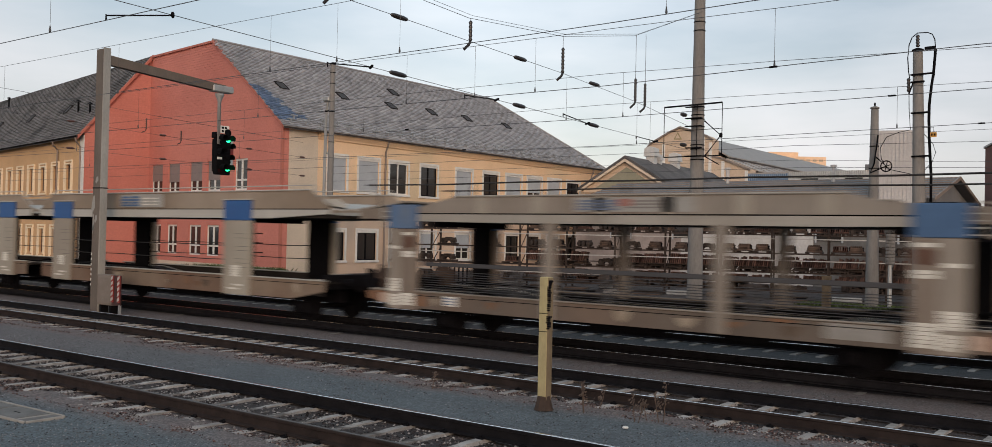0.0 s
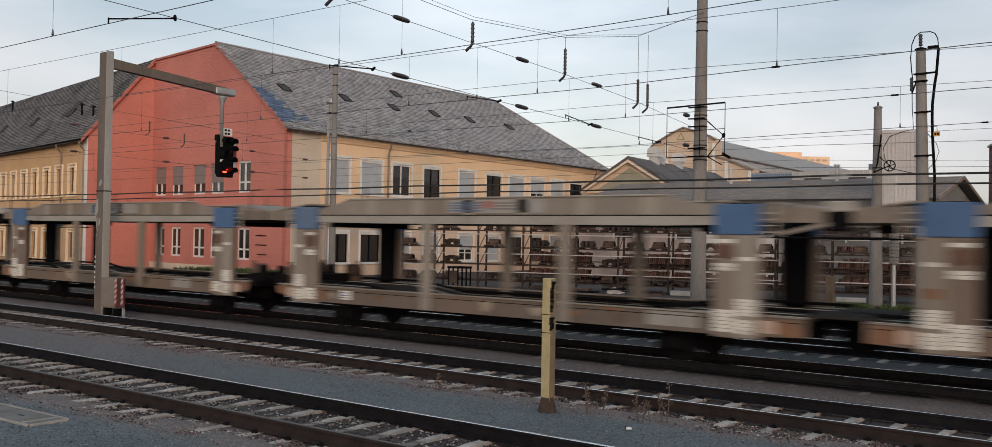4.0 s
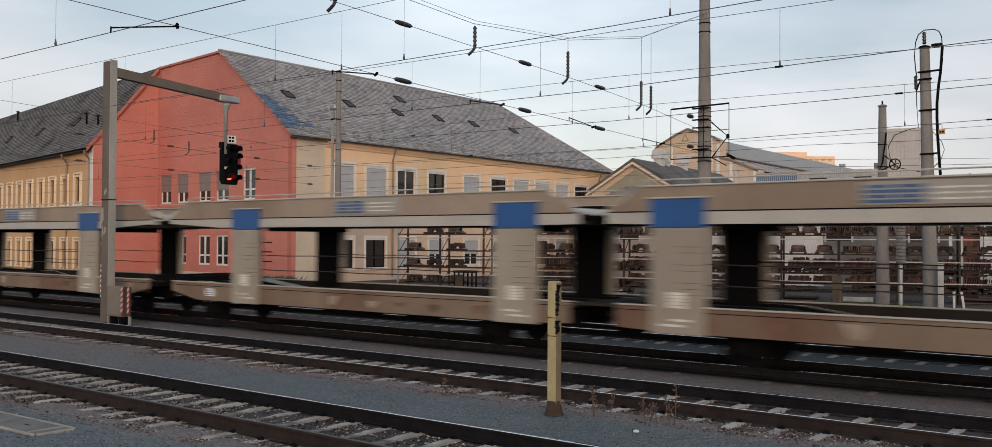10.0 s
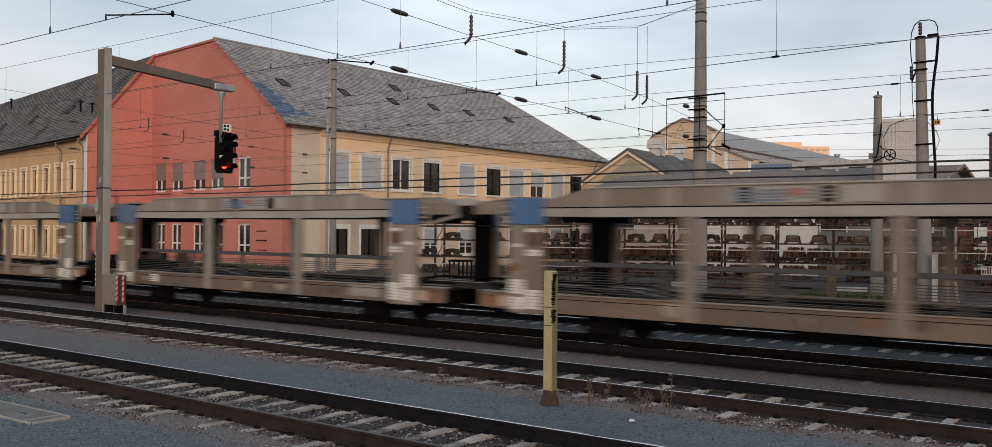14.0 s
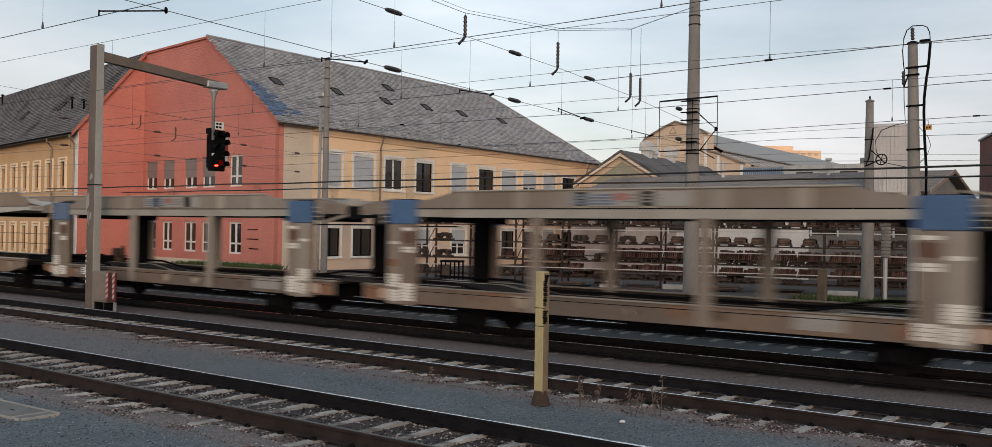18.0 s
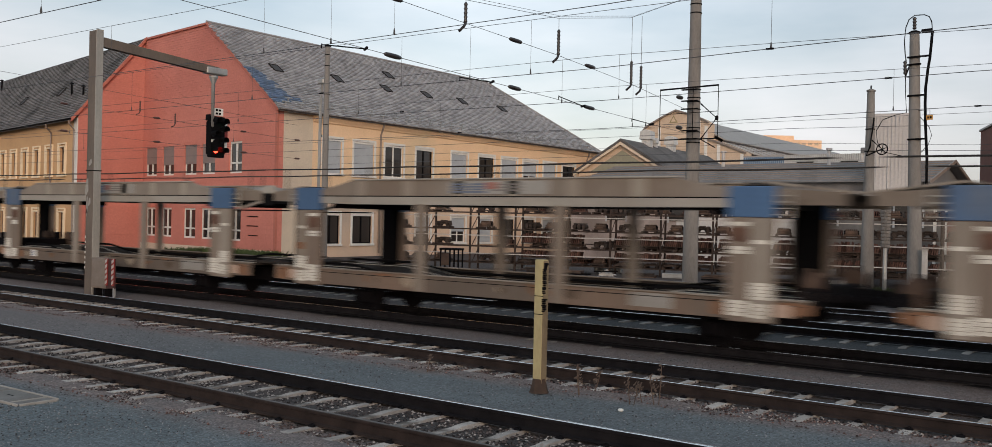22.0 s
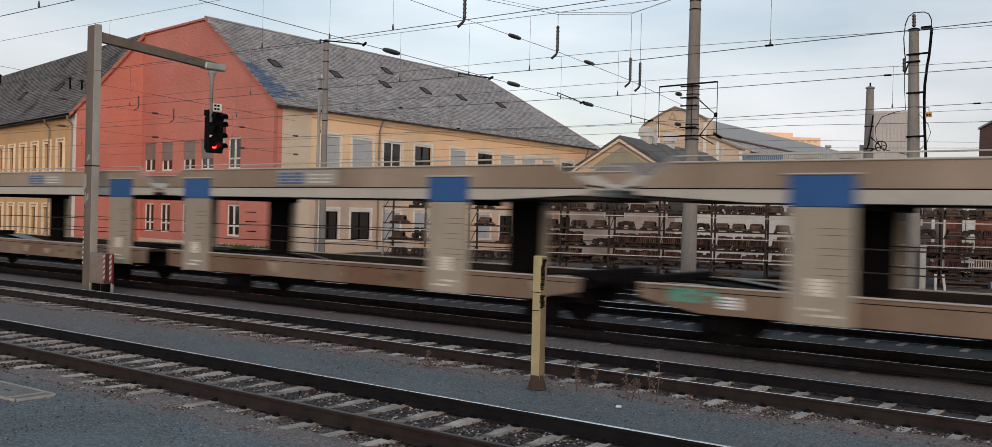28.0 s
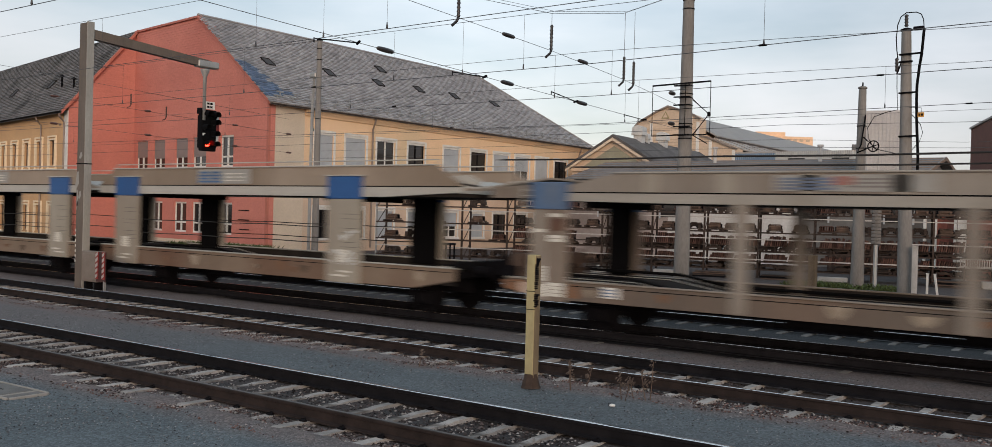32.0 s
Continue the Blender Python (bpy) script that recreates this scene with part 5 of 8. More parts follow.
def workshop():
    """Main block: gable end clad in red boards, long cream side; its origin is the near corner. The gable end stands 9 degrees out of square."""
    b = thing("workshop_building", pose(-42.68, 35.35, GROUND, 0, 0, 1.69), "long cream workshop building with red clad gable and slate roof", "building")
    H = 8.5
    RX, RZ, L, LEFT = -7.83, 14.18, 35.2, -16.68
    AX, AY, ridge_end = -7.73, 0.95, 29.87     # where the ridge begins and ends
    turned = pose(0, 0, 0, 0, 0, -9.17)
    red = lambda u, d, z: (u, -d, z)          # along x, outwards -y
    cream = lambda u, d, z: (d, u, z)         # along y, outwards +x
    top = lambda u: RZ if u <= RX else H + 0.08 + (RZ - H - 0.08) * (u / RX)
    rw = []
    for x0, x1, k in ((-16.2, -14.62, "half"), (-13.76, -12.2, "low"), (-10.78, -9.2, "low"), (-8.52, -6.9, "low"), (-5.22, -3.75, "open")):
        rw.append((x0, x1, 4.86, 6.75, k))
    for x0, x1 in ((-16.1, -14.7), (-13.8, -12.4), (-10.8, -9.22), (-8.5, -6.95), (-5.22, -3.75)):
        rw.append((x0, x1, 0.86, 2.76, "open"))
    body = part("gable_wall", wall_grid(red, LEFT, 0, 0, RZ, [r[:4] for r in rw], 0.4, "red", "gable_wall", top), b, None, "red painted gable wall")
    for x0, x1, z0, z1, k in rw:
        window(b, red, x0, x1, z0, z1, k, "red", 0.0)
    # red boards
    z = 0.42
    while z < RZ - 0.1:
        left, right = LEFT, (0.0 if z + 0.1 < H else RX * (z + 0.1 - H) / (RZ - H))
        holes = sorted((r[0] - 0.04, r[1] + 0.04) for r in rw if r[2] - 0.03 < z + 0.11 and r[3] + 0.05 > z)
        a = left
        for h0, h1 in holes + [(right, None)]:
            if h0 - a > 0.05:
                bd = Shape().prism([(0.0, z), (-0.026, z), (-0.012, z + 0.148), (0.0, z + 0.148)], "x", a, h0)
                part("board", bd.done("board", "red"), body)
            a = h1
        z += 0.155
    part("plinth", Shape().box(LEFT, 0.06, -0.09, 0.0, 0, 0.4, 0.02).done("plinth", "pale"), b, None, "pale rendered plinth")
    part("corner_board", Shape().box(-0.16, 0.07, -0.05, 0.06, 0.42, H - 0.1, 0.01).done("corner_board", "red_trim"), b)
    vb = Shape().prism([(0.35, H - 0.24), (0.35, H - 0.06), (RX, RZ + 0.04), (RX, RZ - 0.14)], "y", -0.3, -0.04)
    part("verge_board", vb.done("verge_board", "red_trim"), b, None, "red verge board")
    part("verge_board", Shape().prism([(RX, RZ - 0.08), (RX, RZ + 0.05), (LEFT, RZ + 0.05), (LEFT, RZ - 0.08)], "y", -0.14, -0.04).done("verge_board", "red_trim"), b)
    for x, z, w in ((-2.4, 2.3, 1.1), (-2.4, 1.75, 1.2), (-2.3, 1.2, 1.0)):
        part("vent_slot", Shape().box(x - w / 2, x + w / 2, -0.05, -0.02, z, z + 0.05).done("vent_slot", "dark"), b, None, "dark slot between the boards")
    for ob in b.children:
        ob.matrix_basis = turned
    # cream side
    cw = [(3.52, 5.04, "blind"), (6.07, 7.88, "blind"), (8.87, 10.63, "curtain"), (11.89, 13.6, "dark"), (15.65, 17.45, "blind"),
          (18.79, 20.64, "dark"), (21.6, 23.58, "blind"), (24.43, 26.36, "half"), (27.27, 29.13, "blind"), (30.09, 32.06, "dark")]
    cw = [(a, c, 5.0, 7.05, k) for a, c, k in cw]
    cw += [(a, c, 0.8, 2.62, k) for a, c, k in ((3.52, 5.0, "dark"), (6.06, 7.8, "dark"), (9.0, 10.6, "blind"), (12.0, 13.5, "half"), (15.75, 17.35, "half"), (18.9, 20.5, "blind"),
                                                (21.7, 23.4, "dark"), (24.5, 26.2, "dark"), (27.3, 29.0, "half"), (30.2, 31.9, "dark"))]
    part("side_wall", wall_grid(cream, 0.42, L - 0.02, 3.65, H - 0.05, [c[:4] for c in cw if c[2] > 3], 0.4, "cream", "side_wall"), b, None, "cream rendered upper side wall")
    part("side_wall", wall_grid(cream, 0.42, L - 0.02, 0, 3.65, [c[:4] for c in cw if c[2] < 3], 0.4, "cream_low", "side_wall"), b, None, "paler peach rendered ground floor wall")
    part("pale_strip", Shape().box(-0.02, 0.012, 0.1, 2.66, 0.02, H - 0.3).done("pale_strip", "pale"), b, None, "paler unpainted render")
    for a, c, z0, z1, k in cw:
        window(b, cream, a, c, z0, z1, k)
    part("string_course", Shape().box(0.0, 0.06, 2.7, L, 3.6, 3.75, 0.015).done("string_course", "cream"), b)
    part("eaves_moulding", Shape().prism([(0.0, H - 0.62), (0.1, H - 0.56), (0.12, H - 0.5), (0.3, H - 0.3), (0.3, H - 0.22), (0.0, H - 0.22)], "y", 2.66, L).done("eaves_moulding", "cream"), b, None, "cream moulded cornice under the eaves")
    for y in (8.35, 33.8):
        dp = Shape().tube([(0.35, y, H - 0.25), (0.3, y, H - 0.5), (0.12, y, H - 0.9), (0.12, y, 0.2)], 0.06, 8)
        part("downpipe", dp.done("downpipe", "zinc"), b, None, "brown downpipe")
    part("back_wall", Shape().box(-15.4, -15.0, 3.2, L, 0, H).done("back_wall", "cream"), b)
    part("end_wall", Shape().box(-15.0, -0.42, L - 0.4, L, 0, H).done("end_wall", "cream"), b)
    # roof
    slope = Vector((AX - 0.45, 0, RZ - H + 0.12))
    ln = slope.length
    core = Shape()
    e = [(0.45, -0.3, H - 0.12), (0.45, L + 0.45, H - 0.12), (AX, ridge_end, RZ), (AX, AY, RZ), (-15.9, 2.8, H - 0.12), (-15.9, L + 0.45, H - 0.12), (AX, AY + 0.6, RZ - 0.02)]
    core.add(e + [(x, y, z - 0.14) for x, y, z in e], [(0, 1, 2, 6, 3), (6, 2, 5, 4), (1, 5, 2), (7, 10, 13, 9, 8), (13, 11, 12, 9), (8, 9, 12), (0, 7, 8, 1), (0, 3, 10, 7), (3, 6, 13, 10), (6, 4, 11, 13), (4, 5, 12, 11), (5, 1, 8, 12)])
    rf = part("roof", core.done("roof", "slate"), b, None, "dark grey slate hip roof")
    on = lambda u, v: (AY + 0.3) * v / ln - 0.05 < u < L + 0.75 - (L + 0.45 - ridge_end) * (v / ln)
    blue_to = lambda v: 2.9 - 2.6 * (v - 1.25) if v < 1.7 else 1.75 - 0.1 * (v - 1.7)
    blue = lambda u, v: 0.45 + 0.27 * u < v < 4.6 and u < blue_to(v) + 0.22 * math.sin(v * 7)
    s1, s2 = slates((0.45, -0.3, H - 0.12), (0, 1, 0), slope, L + 0.75, ln, "slate", on, 0.22, 0.28, 7, blue)
    part("slate_cover", s1, rf, None, "rows of weathered grey slates")["kind"] = "stuff"
    part("slate_cover", s2, rf, None, "patch of blue slates")["kind"] = "stuff"
    part("ridge_cap", Shape().tube([(AX, AY, RZ + 0.02), (AX, ridge_end, RZ + 0.02), (0.45, L + 0.45, H - 0.08)], 0.09, 6).done("ridge_cap", "slate"), rf)
    gt = Shape()
    prof = [(0.45 + 0.09 * math.cos(a), H - 0.16 + 0.09 * math.sin(a)) for a in np.linspace(math.pi, 2 * math.pi, 7)]
    gt.prism(prof, "y", -0.3, L + 0.45)
    part("gutter", gt.done("gutter", "gutter_dark"), rf, None, "dark brown zinc gutter")
    un = slope.normalized()
    guard = snow_guard_mesh()
    tip = Matrix((Vector((0, 1, 0)), un, Vector((0, 1, 0)).cross(un))).transposed().to_4x4()
    for j, v in enumerate((0.45, 0.95)):
        for i in range(30):
            y = 0.4 + 1.15 * i + 0.57 * j
            part("snow_guard", guard, rf, Matrix.Translation(Vector((0.45, y, H - 0.12)) + un * v + tip.to_3x3() @ Vector((0, 0, 0.03))) @ tip)
    for y, v in ((3.29, 5.05), (8.5, 5.12), (13.07, 4.98), (17.56, 5.14), (21.79, 5.16), (26.93, 5.08), (15.34, 7.32)):
        roof_window(rf, Vector((0.45, y - 0.3, H - 0.12)) + un * v, (0, 1, 0), slope)
    return b


def left_wing():
    """Lower wing with the red gable end, joining the main block; its origin is the front corner of the gable end."""
    ang = -10.0
    b = thing("workshop_wing", pose(-59.98, 33.24, GROUND, 0, 0, ang), "cream workshop wing with small windows and slate roof", "building")
    H, RZ, D, L = 8.98, 14.25, 4.36, 49.0
    gable = lambda u, d, z: (d, u, z)
    front = lambda u, d, z: (u, -d, z)
    top = lambda u: H + (RZ - H) * min(1.0, u / D)
    gw = part("gable_wall", wall_grid(gable, 0, D + 0.1, 0, RZ, [], 0.4, "red", "gable_wall", top), b, None, "red painted gable wall")
    z = 0.9
    while z < RZ - 0.1:
        lo = 0.0 if z + 0.1 < H else D * (z + 0.1 - H) / (RZ - H)
        bd = Shape().prism([(0.0, z), (0.026, z), (0.012, z + 0.148), (0.0, z + 0.148)], "y", lo, D)
        part("board", bd.done("board", "red"), gw)
        z += 0.155
    part("verge_board", Shape().prism([(-0.5, H - 0.8), (-0.5, H - 0.56), (D, RZ + 0.08), (D, RZ - 0.18)], "x", 0.04, 0.25).done("verge_board", "red_trim"), b)
    ws = []
    x = -2.3
    while x > -L + 2:
        ws.append((x - 1.0, x, 5.0, 6.66, "dark"))
        ws.append((x - 1.0, x, 0.58, 2.3, "dark"))
        x -= 2.655
    part("front_wall", wall_grid(front, -L, -0.02, 0, H - 0.1, [c[:4] for c in ws], 0.4, "cream_wing", "front_wall"), b, None, "cream rendered front wall")
    for a, c, z0, z1, k in ws:
        window(b, front, a, c, z0, z1, k, "sand", 0.3, 0.2)
    part("quoin", Shape().box(-0.62, 0.06, -0.06, 0.0, 0.0, H - 0.5, 0.01).done("quoin", "white"), b, None, "white painted corner strip")
    part("string_course", Shape().box(-L, -0.6, -0.05, 0.0, 3.55, 3.7, 0.01).done("string_course", "cream_wing"), b)
    core = Shape()
    e = [(0.2, -0.5, H - 0.58), (-L, -0.5, H - 0.58), (-L, D, RZ), (0.2, D, RZ), (0.2, 2 * D + 0.5, H - 0.58), (-L, 2 * D + 0.5, H - 0.58)]
    core.add(e + [(a, c, d - 0.14) for a, c, d in e], [(1, 0, 3, 2), (2, 3, 4, 5), (6, 7, 8, 9), (9, 8, 11, 10), (0, 1, 7, 6), (0, 6, 9, 3), (3, 9, 10, 4), (1, 2, 8, 7), (2, 5, 11, 8), (4, 10, 11, 5)])
    rf = part("roof", core.done("roof", "slate_old"), b, None, "dark grey slate roof")
    slope = Vector((0, D + 0.5, RZ - H + 0.6))
    s1, _ = slates((-L, -0.5, H - 0.58), (1, 0, 0), slope, L + 0.1, slope.length, "slate_old", None, 0.2, 0.26, 8)
    part("slate_cover", s1, rf, None, "rows of weathered grey slates")["kind"] = "stuff"
    un = slope.normalized()
    for x, v in ((-8.0, 3.3), (-16.4, 3.25), (-25.0, 3.3)):
        roof_window(rf, Vector((x, -0.5, H - 0.58)) + un * v, (1, 0, 0), slope)
    for x, v, h in ((-4.9, 2.7, 0.75), (-1.9, 2.3, 0.6), (-28.8, 5.9, 0.9)):
        p = Vector((x, -0.5, H - 0.58)) + un * v
        part("vent_pipe", Shape().lathe([(0.07, -0.2), (0.07, h), (0.17, h), (0.17, h + 0.05), (0.02, h + 0.14)], p, "z", 8).done("vent_pipe", "dark"), rf, None, "dark vent pipe with cowl")
    gt = Shape().prism([(-0.55 + 0.09 * math.cos(a), H - 0.582 + 0.09 * math.sin(a)) for a in np.linspace(math.pi, 2 * math.pi, 7)], "x", -L, 0.2)
    part("gutter", gt.done("gutter", "dark"), rf, None, "dark gutter")
    for x in (-0.9 + 0.75, -4.6):
        part("downpipe", Shape().tube([(x, -0.55, H - 0.7), (x, -0.5, H - 0.9), (x - 0.3, -0.1, H - 1.25), (x - 0.3, -0.1, 0.2)], 0.06, 8).done("downpipe", "zinc"), b, None, "brown downpipe")
    return b


workshop()
left_wing()


# ---- masts, signal, posts ----
HEADSPAN_X = -14.7


def band(parent, r, z, label="dark steel clamp band"):
    part("clamp_band", Shape().lathe([(r, z), (r + 0.014, z), (r + 0.014, z + 0.034), (r, z + 0.034)], n=14).done("clamp_band", "dark"), parent, None, label)


def concrete_mast(x, y, h, r0, r1, label, cap="dark"):
    m = thing("catenary_mast", (x, y, GROUND), label, "catenary mast", "catenary masts")
    s = Shape().lathe([(r0 + 0.004, 0), (r0, 0.05), (r1, h - 0.05), (r1 * 0.85, h)], n=16)
    part("shaft", s.done("shaft", "concrete", True), m, None, "tapered grey concrete shaft")
    part("mast_cap", Shape().lathe([(r1 + 0.03, h), (r1 + 0.03, h + 0.05), (r1 * 0.5, h + 0.09), (0.02, h + 0.1)], n=12).done("mast_cap", cap), m)
    return m


def insulator(parent, at, length, axis="z", r=0.07, label="brown ribbed insulator"):
    n = max(3, int(length / 0.09))
    prof = [(0.02, 0)]
    for i in range(n):
        z = length * (i + 0.15) / n
        prof += [(0.62 * r, z), (0.86 * r, z + length * 0.35 / n), (0.62 * r, z + length * 0.6 / n)]
    prof += [(0.02, length)]
    return part("insulator", Shape().lathe(prof, at, axis, 10).done("insulator", "insul", True), parent, None, label)


def mast_with_frames():
    """Tall mast at the end of the head span, with a square cable frame round it."""
    m = concrete_mast(HEADSPAN_X - 0.06, 30.1, 12.6, 0.27, 0.163, "tall grey concrete catenary mast with bracket arms")
    for z in (5.2, 5.32, 5.56, 5.7, 6.33, 6.58, 6.72, 7.0, 9.6, 9.9):
        band(m, 0.27 - 0.0085 * z, z)
    # wire frame standing before the shaft
    fr = Shape()
    for x in (-1.09, 0.14, 1.05):
        fr.tube([(x, -0.35, 5.31), (x, -0.35, 7.05)], 0.013, 5)
    fr.tube([(-1.09, -0.35, 6.18), (1.05, -0.35, 6.21)], 0.011, 5)
    part("cable_frame", fr.done("cable_frame", "dark"), m, None, "thin dark wire frame")
    for z, zz, w in ((5.31, 5.31, 0.035), (7.03, 7.07, 0.05)):
        part("cross_arm", Shape().beam((-1.09, -0.35, z), (1.05, -0.35, zz), w, w).done("cross_arm", "dark"), m, None, "dark horizontal cross arm")
    st = Shape().tube([(0.42, -0.35, 6.49), (1.01, -0.35, 5.98), (0.44, -0.35, 5.3)], 0.024, 6).tube([(0.4, -0.35, 5.32), (0.99, -0.4, 5.0)], 0.018, 5)
    part("stay_arm", st.done("stay_arm", "dark"), m, None, "dark bent stay arm")
    part("stay_joint", Shape().lathe([(0.02, -0.08), (0.06, -0.05), (0.06, 0.05), (0.02, 0.08)], (1.01, -0.35, 5.98), "z", 8).done("stay_joint", "dark"), m)
    for z in (5.32, 5.6, 6.33, 6.6, 6.98):
        part("fitting", Shape().box(-0.27, 0.33, -0.42, -0.32, z - 0.02, z + 0.02, 0.008).done("fitting", "dark"), m, None, "dark steel clamp bar")
    for z in (5.7, 6.72):
        part("rod_insulator", Shape().lathe([(0.015, -0.22), (0.06, -0.15), (0.075, 0.0), (0.06, 0.15), (0.015, 0.22)], (-0.28, -0.5, z), "y", 10).done("rod_insulator", "insul", True), m, None, "dark rod insulator")
    return m


def mast_with_riser():
    m = concrete_mast(-7.62, 30.5, 8.3, 0.227, 0.14, "grey concrete mast with cable riser and insulator")
    m.matrix_basis = pose(-7.62, 30.5, GROUND, 0, -1.25, 0)
    for z in (5.1, 6.42, 7.35, 7.57):
        band(m, 0.227 - 0.0105 * z, z)
    insulator(m, (0, 0, 8.42), 0.38, "z", 0.075, "brown insulator on the mast top")
    part("jumper_cable", Shape().tube([(-0.24, 0, 7.5), (-0.27, 0, 7.74), (-0.29, 0, 8.13), (-0.25, 0, 8.51), (-0.16, 0, 8.74), (0, 0, 8.85), (0.28, 0, 8.83), (0.41, 0, 8.76), (0.48, 0, 8.6), (0.5, 0, 8.32)], 0.016, 6).done("jumper_cable", "dark", True), m, None, "thin black jumper cable")
    part("jumper_cable", Shape().tube([(-0.26, 0, 7.08), (-0.26, 0, 6.6), (-0.23, 0, 5.95), (-0.55, 0, 5.9), (-0.92, 0, 5.78), (-1.11, 0, 5.45), (-1.07, 0, 5.1), (-0.9, 0, 4.8), (-0.15, 0, 4.6)], 0.012, 6).done("jumper_cable", "dark", True), m, None, "thin looped cable")
    part("jumper_cable", Shape().tube([(0.15, 0, 5.81), (0.41, 0, 5.48), (0.48, 0, 5.23), (0.38, 0, 4.95), (0.15, 0, 4.7)], 0.01, 6).done("jumper_cable", "dark", True), m, None, "thin looped cable")
    part("riser_cable", Shape().tube([(0.5, 0, 8.32), (0.46, 0, 7.85), (0.43, 0, 7.54), (0.38, -0.02, 7.21), (0.32, -0.04, 6.65), (0.31, -0.05, 6.18), (0.32, -0.05, 5.52), (0.36, -0.05, 4.54), (0.31, 0.1, 3.8), (0.1, 0.24, 3.1), (0.1, 0.26, 0.1)], 0.042, 8).done("riser_cable", "black", True), m, None, "thick black riser cable")
    part("terminal_box", Shape().box(0.2, 0.5, -0.07, 0.07, 8.3, 8.4, 0.02).done("terminal_box", "dark"), m, None, "dark cable terminal box")
    for z, x1 in ((7.55, 0.5), (7.33, 0.22), (6.4, 0.32), (5.1, 0.34)):
        part("bracket_arm", Shape().box(-0.17, x1, -0.2, -0.12, z, z + 0.05, 0.01).done("bracket_arm", "dark"), m, None, "dark steel bracket")
    insulator(m, (-0.27, 0, 7.1), 0.42, "z", 0.07)
    part("bracket_arm", Shape().tube([(-0.27, 0, 7.08), (-0.14, 0, 7.36), (-0.27, 0, 7.02), (-0.1, 0, 7.01)], 0.025, 6).done("bracket_arm", "dark"), m)
    sg = part("marker_plate", Shape().box(0.4, 0.58, -0.3, -0.28, 5.66, 5.8, 0.004).done("marker_plate", "marker"), m, None, "small orange marker plate with dark bars")
    part("marking", Shape().box(0.43, 0.47, -0.304, -0.3, 5.7, 5.76).box(0.5, 0.55, -0.304, -0.3, 5.7, 5.76).done("marking", "black"), sg)
    part("marker_hanger", Shape().tube([(0.5, -0.29, 5.8), (0.5, -0.29, 5.95), (0.12, -0.1, 5.98)], 0.008, 4).done("marker_hanger", "dark"), m)
    return m


M["marker"] = material("orange_marker_enamel", (0.6, 0.3, 0.06), None, 0.6, scale=3, bump=0)


WEIGHT = Shape().lathe([(0.05, 0), (0.16, 0.0), (0.165, 0.02), (0.165, 0.075), (0.155, 0.1), (0.05, 0.1), (0.05, 0.122)], n=12).done("tension_weight", "concrete")


def mast_with_wheel():
    m = concrete_mast(-10.62, 35.9, 7.38, 0.245, 0.132, "short slim concrete mast with tensioning wheel", "concrete")
    part("finial", Shape().lathe([(0.03, 7.4), (0.03, 7.6)], n=8).done("finial", "dark"), m)
    wh = Shape()
    for k in range(24):
        a, b = k * 0.2618, (k + 1) * 0.2618
        wh.tube([(0.5 + 0.19 * math.cos(a), -0.25, 5.27 + 0.19 * math.sin(a)), (0.5 + 0.19 * math.cos(b), -0.25, 5.27 + 0.19 * math.sin(b))], 0.022, 5)
    for k in range(3):
        a = k * 1.0472 + 0.3
        wh.tube([(0.5 - 0.19 * math.cos(a), -0.25, 5.27 - 0.19 * math.sin(a)), (0.5 + 0.19 * math.cos(a), -0.25, 5.27 + 0.19 * math.sin(a))], 0.015, 5)
    part("tension_wheel", wh.done("tension_wheel", "dark"), m, None, "spoked iron tensioning wheel")
    part("wheel_bracket", Shape().tube([(0.2, -0.25, 6.4), (0.16, -0.25, 6.0), (0.08, -0.25, 5.36), (-0.05, -0.25, 5.05), (0.5, -0.25, 5.27), (0.15, -0.25, 5.6)], 0.03, 6).done("wheel_bracket", "dark"), m)
    part("weight_rod", Shape().tube([(0.69, -0.25, 5.2), (0.69, -0.25, 3.7)], 0.012, 5).done("weight_rod", "galv"), m, None, "thin rod carrying the weights")
    part("guide_tube", Shape().tube([(0.69, -0.25, 1.75), (0.69, -0.25, 0.0)], 0.075, 8).done("guide_tube", "galv"), m, None, "pale guide tube under the weights")
    for k in range(16):
        part("tension_weight", WEIGHT, m, (0.69, -0.25, 1.78 + 0.122 * k), "grey disc of the tensioning weight")
    for z in (5.2, 6.0):
        band(m, 0.25 - 0.0155 * z, z)
    return m


def plain_mast():
    m = concrete_mast(-33.2, 30.3, 10.2, 0.16, 0.115, "grey concrete mast before the cream building")
    for z in (6.6, 8.0, 9.3, 9.8):
        band(m, 0.158 - 0.0045 * z, z)
    part("lamp_pole", Shape().tube([(-0.55, 0.1, 0), (-0.5, 0.1, 7.6), (-0.3, 0, 8.6)], 0.07, 8).done("lamp_pole", "galv"), m, None, "thin grey pole strapped to the mast")
    part("lamp_head", Shape().box(-0.52, -0.1, -0.14, 0.14, 8.5, 8.75, 0.05).done("lamp_head", "galv"), m, None, "grey lamp head")
    return m


for make in (mast_with_frames, mast_with_riser, mast_with_wheel, plain_mast):
    make()


